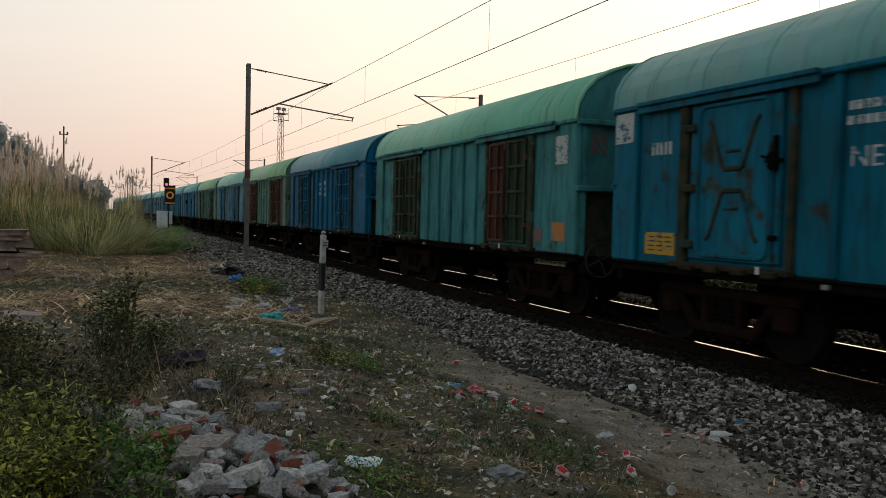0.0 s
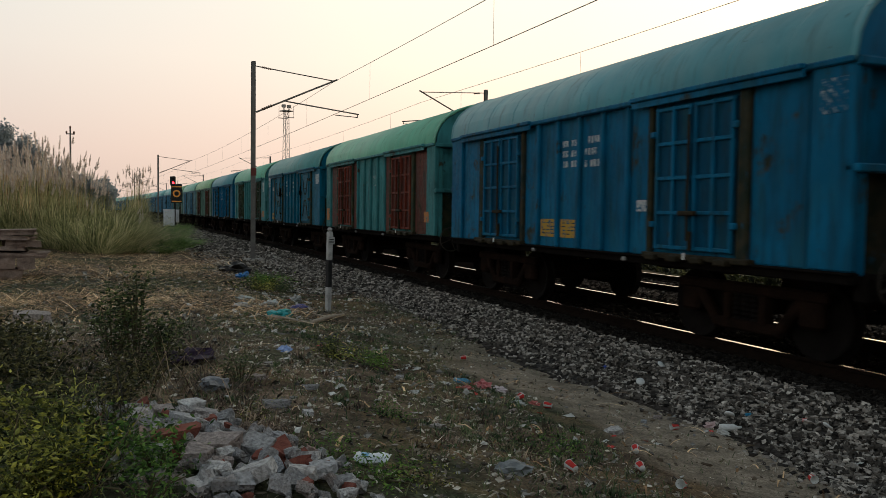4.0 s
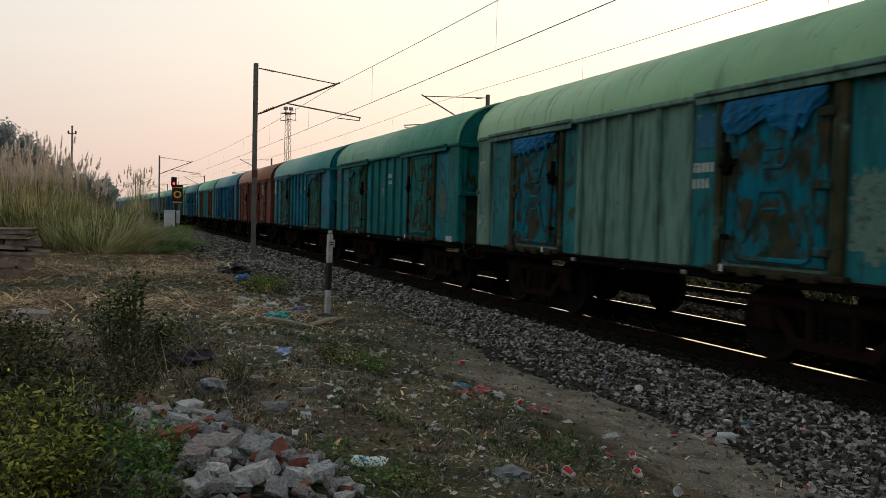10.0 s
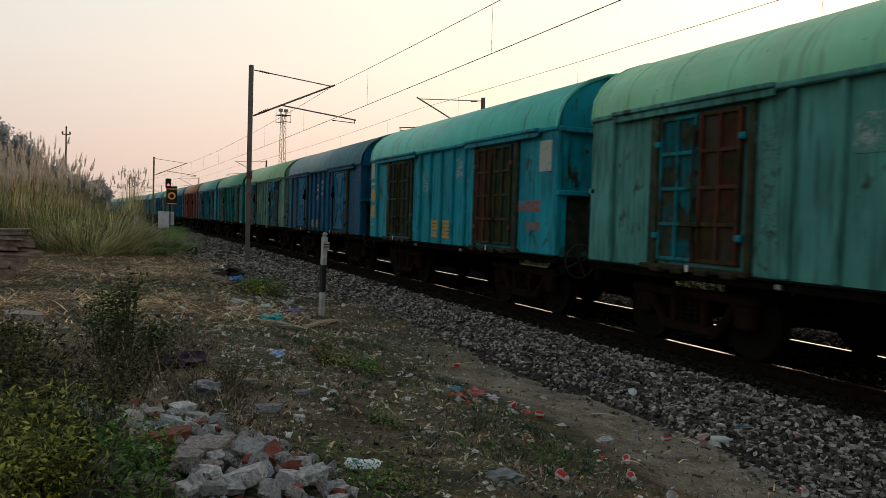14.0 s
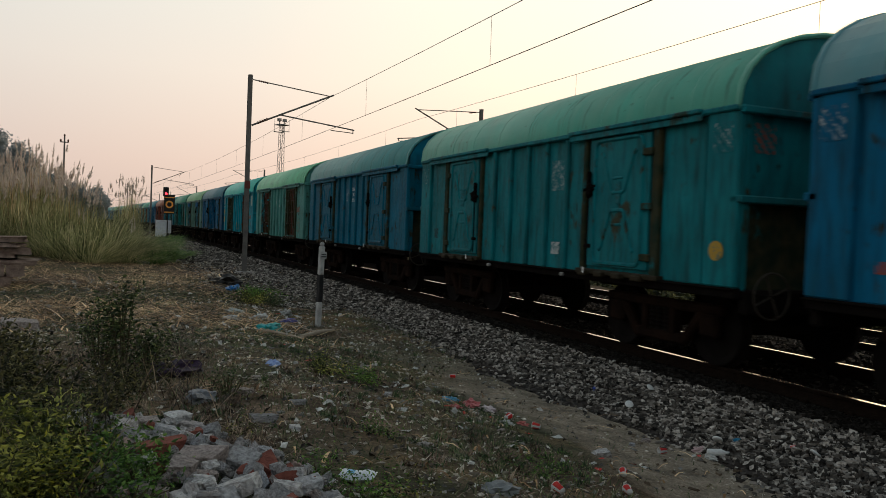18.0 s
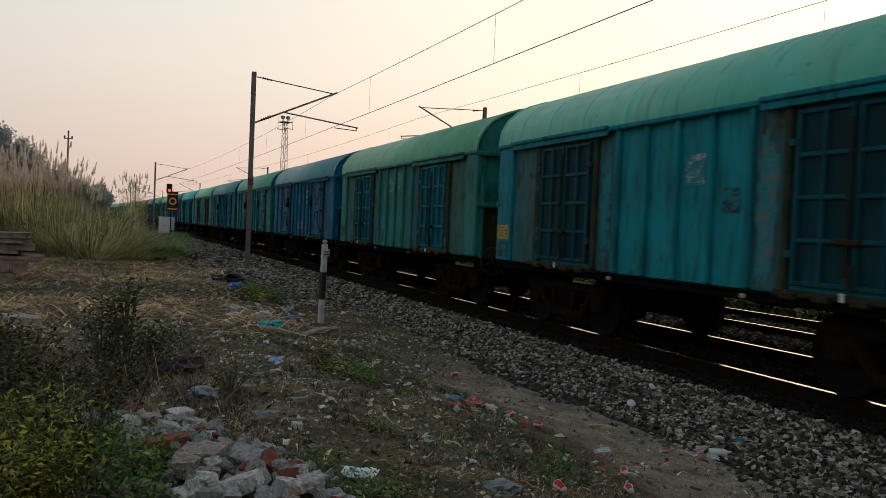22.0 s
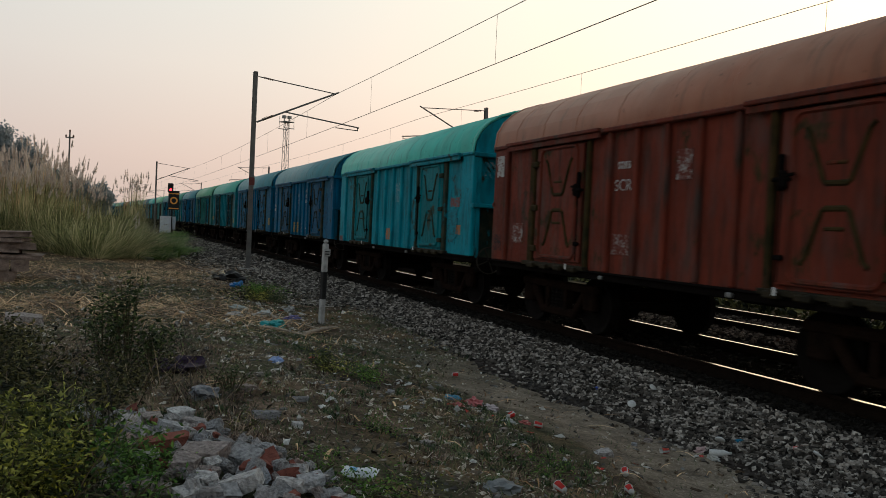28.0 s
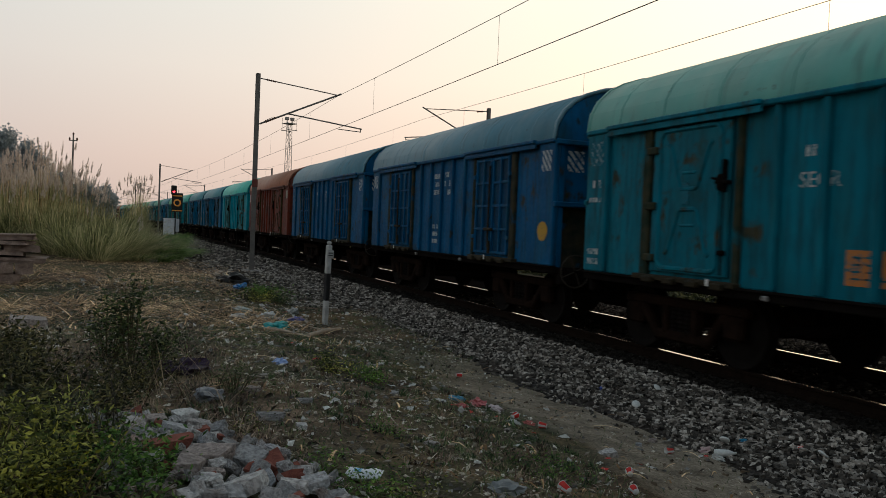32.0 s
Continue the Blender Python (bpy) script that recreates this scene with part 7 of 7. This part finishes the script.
def packet():
    """A flattened foil pouch: two skins puffed apart, crimped flat at both ends."""
    b, nx, ny = Build(), 14, 7
    for side in (1, -1):
        vs = []
        for i, j in product(range(nx + 1), range(ny + 1)):
            u, v = i / nx * 2 - 1, j / ny * 2 - 1
            h = 0.03 * max(0, 1 - u ** 6) * max(0, 1 - v * v) ** 0.6 + 0.008 * noise.noise((u * 3, v * 3, side)) * (1 - u ** 8)
            vs.append((0.095 * u, 0.04 * v + 0.008 * math.sin(u * 3), 0.024 + side * h + 0.016 * u * u))
        b.add(vs, [(i * (ny + 1) + j, (i + 1) * (ny + 1) + j, (i + 1) * (ny + 1) + j + 1, i * (ny + 1) + j + 1) for i in range(nx) for j in range(ny)])
    b.mi = [1 if 2 < (k % (nx * ny)) // ny < 6 and 1 < k % ny < 5 else 0 for k in range(len(b.f))]
    skin = plain("packet_film", (0.5, 0.53, 0.55), (0.72, 0.74, 0.75), 20, 0.35, 0, 0.2, 0.01, 0.5)
    tagged(part("plastic_packet", b, [skin, plain("pale_blue_print", (0.1, 0.33, 0.55), (0.3, 0.5, 0.62), 20, 0.4)], at=pose(1.2, 3.91, ground_z(1.2, 3.91) + 0.02, 12, 0, -38), smooth=True),
           "white plastic packet with a pale blue print on the earth", "litter", _g)


packet()


def paper_scraps():
    """Torn, folded bits of paper and film, a few shapes shared by many pieces."""
    rng = np.random.default_rng(96)
    pale = plain("dirty_paper", (0.26, 0.25, 0.23), (0.62, 0.61, 0.57), 25, 0.7, 0, 0.3)
    shapes = []
    for j in range(12):
        b, k = Build(), 5
        fold, off = rng.uniform(2, 5), rng.uniform(0, 40)
        for side in (0.0, -0.004):
            vs = []
            for i, q in product(range(k + 1), range(k + 1)):
                u, v = i / k * 2 - 1, q / k * 2 - 1
                w = 1 + 0.35 * noise.noise((u * 1.5 + off, v * 1.5, 7))
                vs.append((u * w, v * w * 0.62, 0.16 + 0.34 * abs(noise.noise((u * fold * 0.4 + off, v * fold * 0.4, 3))) + 0.12 * u * v + side * 8))
            b.add(vs, [(i * (k + 1) + q, (i + 1) * (k + 1) + q, (i + 1) * (k + 1) + q + 1, i * (k + 1) + q + 1) for i in range(k) for q in range(k)])
        shapes.append((b.mesh("paper_scrap", RED_PRINT if j > 9 else pale), j > 9))
    for x0, y0, sx, sy, k, red in ((2.7, 14.6, 0.55, 1.3, 22, 0.1), (2.4, 10.2, 0.7, 1.2, 14, 0.05), (3.35, 7.1, 0.28, 0.35, 14, 0.45), (2.4, 7.6, 0.6, 0.6, 10, 0.1), (3.6, 5.3, 0.5, 0.6, 9, 0.35), (5.3, 5.3, 0.3, 0.6, 8, 0.3), (2.9, 17.6, 0.5, 0.9, 12, 0.0), (1.7, 6.2, 0.3, 0.5, 5, 0.0)):
        for _ in range(k):
            x, y = rng.normal(x0, sx), rng.normal(y0, sy)
            me, is_red = shapes[rng.integers(10, 12) if rng.random() < red else rng.integers(10)]
            s = rng.uniform(0.022, 0.05) * (0.7 + y / 16) * (0.7 if is_red else 1)
            z = max(ground_z(x, y), ballast_top(x, y) if x > 5.35 else -1)
            o = part("paper_scrap", me, None, at=pose(x, y, z, *rng.normal(0, 12, 2), rng.uniform(0, 360)))
            o.scale = (s, s, s)
            tagged(o, "torn red printed scrap on the ground" if is_red else "dirty pale scrap of torn paper on the ground", "litter", "paper scraps")


paper_scraps()
for _i, (_x, _y, _a, _b, _c, _w) in enumerate([
        (1.52, 8.06, 0.11, 0.06, (0.30, 0.42, 0.72), "blue and white paper packet"), (2.39, 13.1, 0.2, 0.15, (0.03, 0.36, 0.36), "teal plastic bag"), (2.85, 20.8, 0.26, 0.16, (0.02, 0.16, 0.42), "blue plastic bag"),
        (2.9, 22.6, 0.5, 0.35, (0.02, 0.018, 0.016), "black burnt heap of rubbish"), (2.6, 15.2, 0.22, 0.14, (0.5, 0.53, 0.52), "white plastic bag"), (3.1, 14.9, 0.15, 0.1, (0.16, 0.16, 0.4), "dark blue plastic bag"),
        (3.37, 7.22, 0.12, 0.07, (0.55, 0.16, 0.16), "pink and red wrapper"), (3.5, 7.1, 0.09, 0.05, (0.6, 0.5, 0.5), "pale wrapper"), (3.2, 7.35, 0.08, 0.05, (0.08, 0.28, 0.42), "blue wrapper"),
        (2.09, 4.05, 0.12, 0.08, (0.24, 0.25, 0.25), "grey translucent plastic bag"), (5.62, 8.39, 0.06, 0.03, (0.05, 0.1, 0.4), "blue wrapper"), (5.62, 5.9, 0.06, 0.035, (0.02, 0.22, 0.38), "blue wrapper"),
        (0.52, 7.2, 0.22, 0.14, (0.03, 0.014, 0.04), "dark purple plastic bag"), (-0.2, 5.35, 0.15, 0.06, (0.55, 0.56, 0.58), "white plastic bag"), (5.3, 6.05, 0.09, 0.06, (0.6, 0.42, 0.4), "pale pink wrapper"),
        (0.62, 6.05, 0.14, 0.1, (0.16, 0.17, 0.19), "grey plastic sheet"), (2.55, 13.6, 0.16, 0.09, (0.05, 0.4, 0.36), "green plastic bag"), (2.2, 15.8, 0.2, 0.12, (0.42, 0.47, 0.44), "pale plastic bag"),
        (5.2, 5.8, 0.07, 0.04, (0.55, 0.54, 0.5), "white wrapper"), (3.3, 16.2, 0.22, 0.1, (0.3, 0.3, 0.28), "grey plastic sheet"), (1.95, 14.5, 0.16, 0.1, (0.5, 0.5, 0.48), "white plastic bag"),
        (3.05, 6.9, 0.06, 0.04, (0.5, 0.12, 0.12), "red wrapper"), (3.35, 6.4, 0.07, 0.05, (0.45, 0.45, 0.42), "pale wrapper"), (3.6, 6.55, 0.06, 0.04, (0.5, 0.14, 0.12), "red wrapper")]):
    crumple("wrapper" if _a < 0.13 else "plastic_bag", "crumpled " + _w + " on the ground", _x, _y, (_a, _b), _c, 20 + _i, 0.4, _g)

_cup = Build().lathe([(0.001, 0.0), (0.026, 0.0), (0.036, 0.085), (0.039, 0.088), (0.034, 0.084), (0.024, 0.006), (0.001, 0.006)], 16)
_cup.mi = [1 if (i // 16) == 1 and (i % 16) % 5 else 0 for i in range(len(_cup.f))]
CUP = _cup.mesh("paper_cup", [WHITE_PAINT, RED_PRINT], True)
for _i, (_x, _y, _up) in enumerate([(3.58, 4.91, 88), (2.58, 4.15, 80), (3.7, 6.39, 86), (4.82, 5.97, 92), (3.39, 4.12, 70), (4.91, 4.51, 88), (5.37, 4.39, 85), (5.75, 5.4, 95), (4.17, 9.64, 90), (3.45, 6.6, 85), (3.3, 4.45, 90)]):
    _z = max(ground_z(_x, _y), ballast_top(_x, _y) if _x > 5.4 else -1)
    _o = part("paper_cup", CUP, None, at=pose(_x, _y, _z + 0.035, _up, 0, 37 * _i + 150))
    _o.scale = (0.85, 0.85, 0.85)
    tagged(_o, "red and white paper cup lying on its side", "cup", "thrown-away cups")
_lid = Build().lathe([(0.001, 0.0), (0.045, 0.0), (0.05, 0.008), (0.046, 0.018), (0.001, 0.014)], 18)
LID = _lid.mesh("white_lid", WHITE_PAINT, True)
for _i, (_x, _y) in enumerate([(5.5, 7.5), (5.95, 7.72), (5.75, 5.12), (5.45, 6.0)]):
    _z = max(ground_z(_x, _y), ballast_top(_x, _y))
    tagged(part("white_lid", LID, None, at=pose(_x, _y, _z + 0.05, 35, -20, 50 * _i)), "round white plate lying on the ballast", "plate", "thrown-away plates")
_b = Build().lathe([(0.001, 0.0), (0.032, 0.0), (0.034, 0.02), (0.034, 0.13), (0.014, 0.17), (0.014, 0.2), (0.001, 0.2)], 12)
tagged(part("plastic_bottle", _b, WHITE_PAINT, at=pose(5.2, 5.85, ground_z(5.2, 5.85) + 0.05, 88, 0, 60), smooth=True), "empty white plastic bottle lying on the earth", "bottle")


# ---- what moves ----
def motions():
    for n, w in WAGONS.items():
        walk(w, [(float(t), wagon_pose(n, t)) for t in range(0, 33)])


motions()
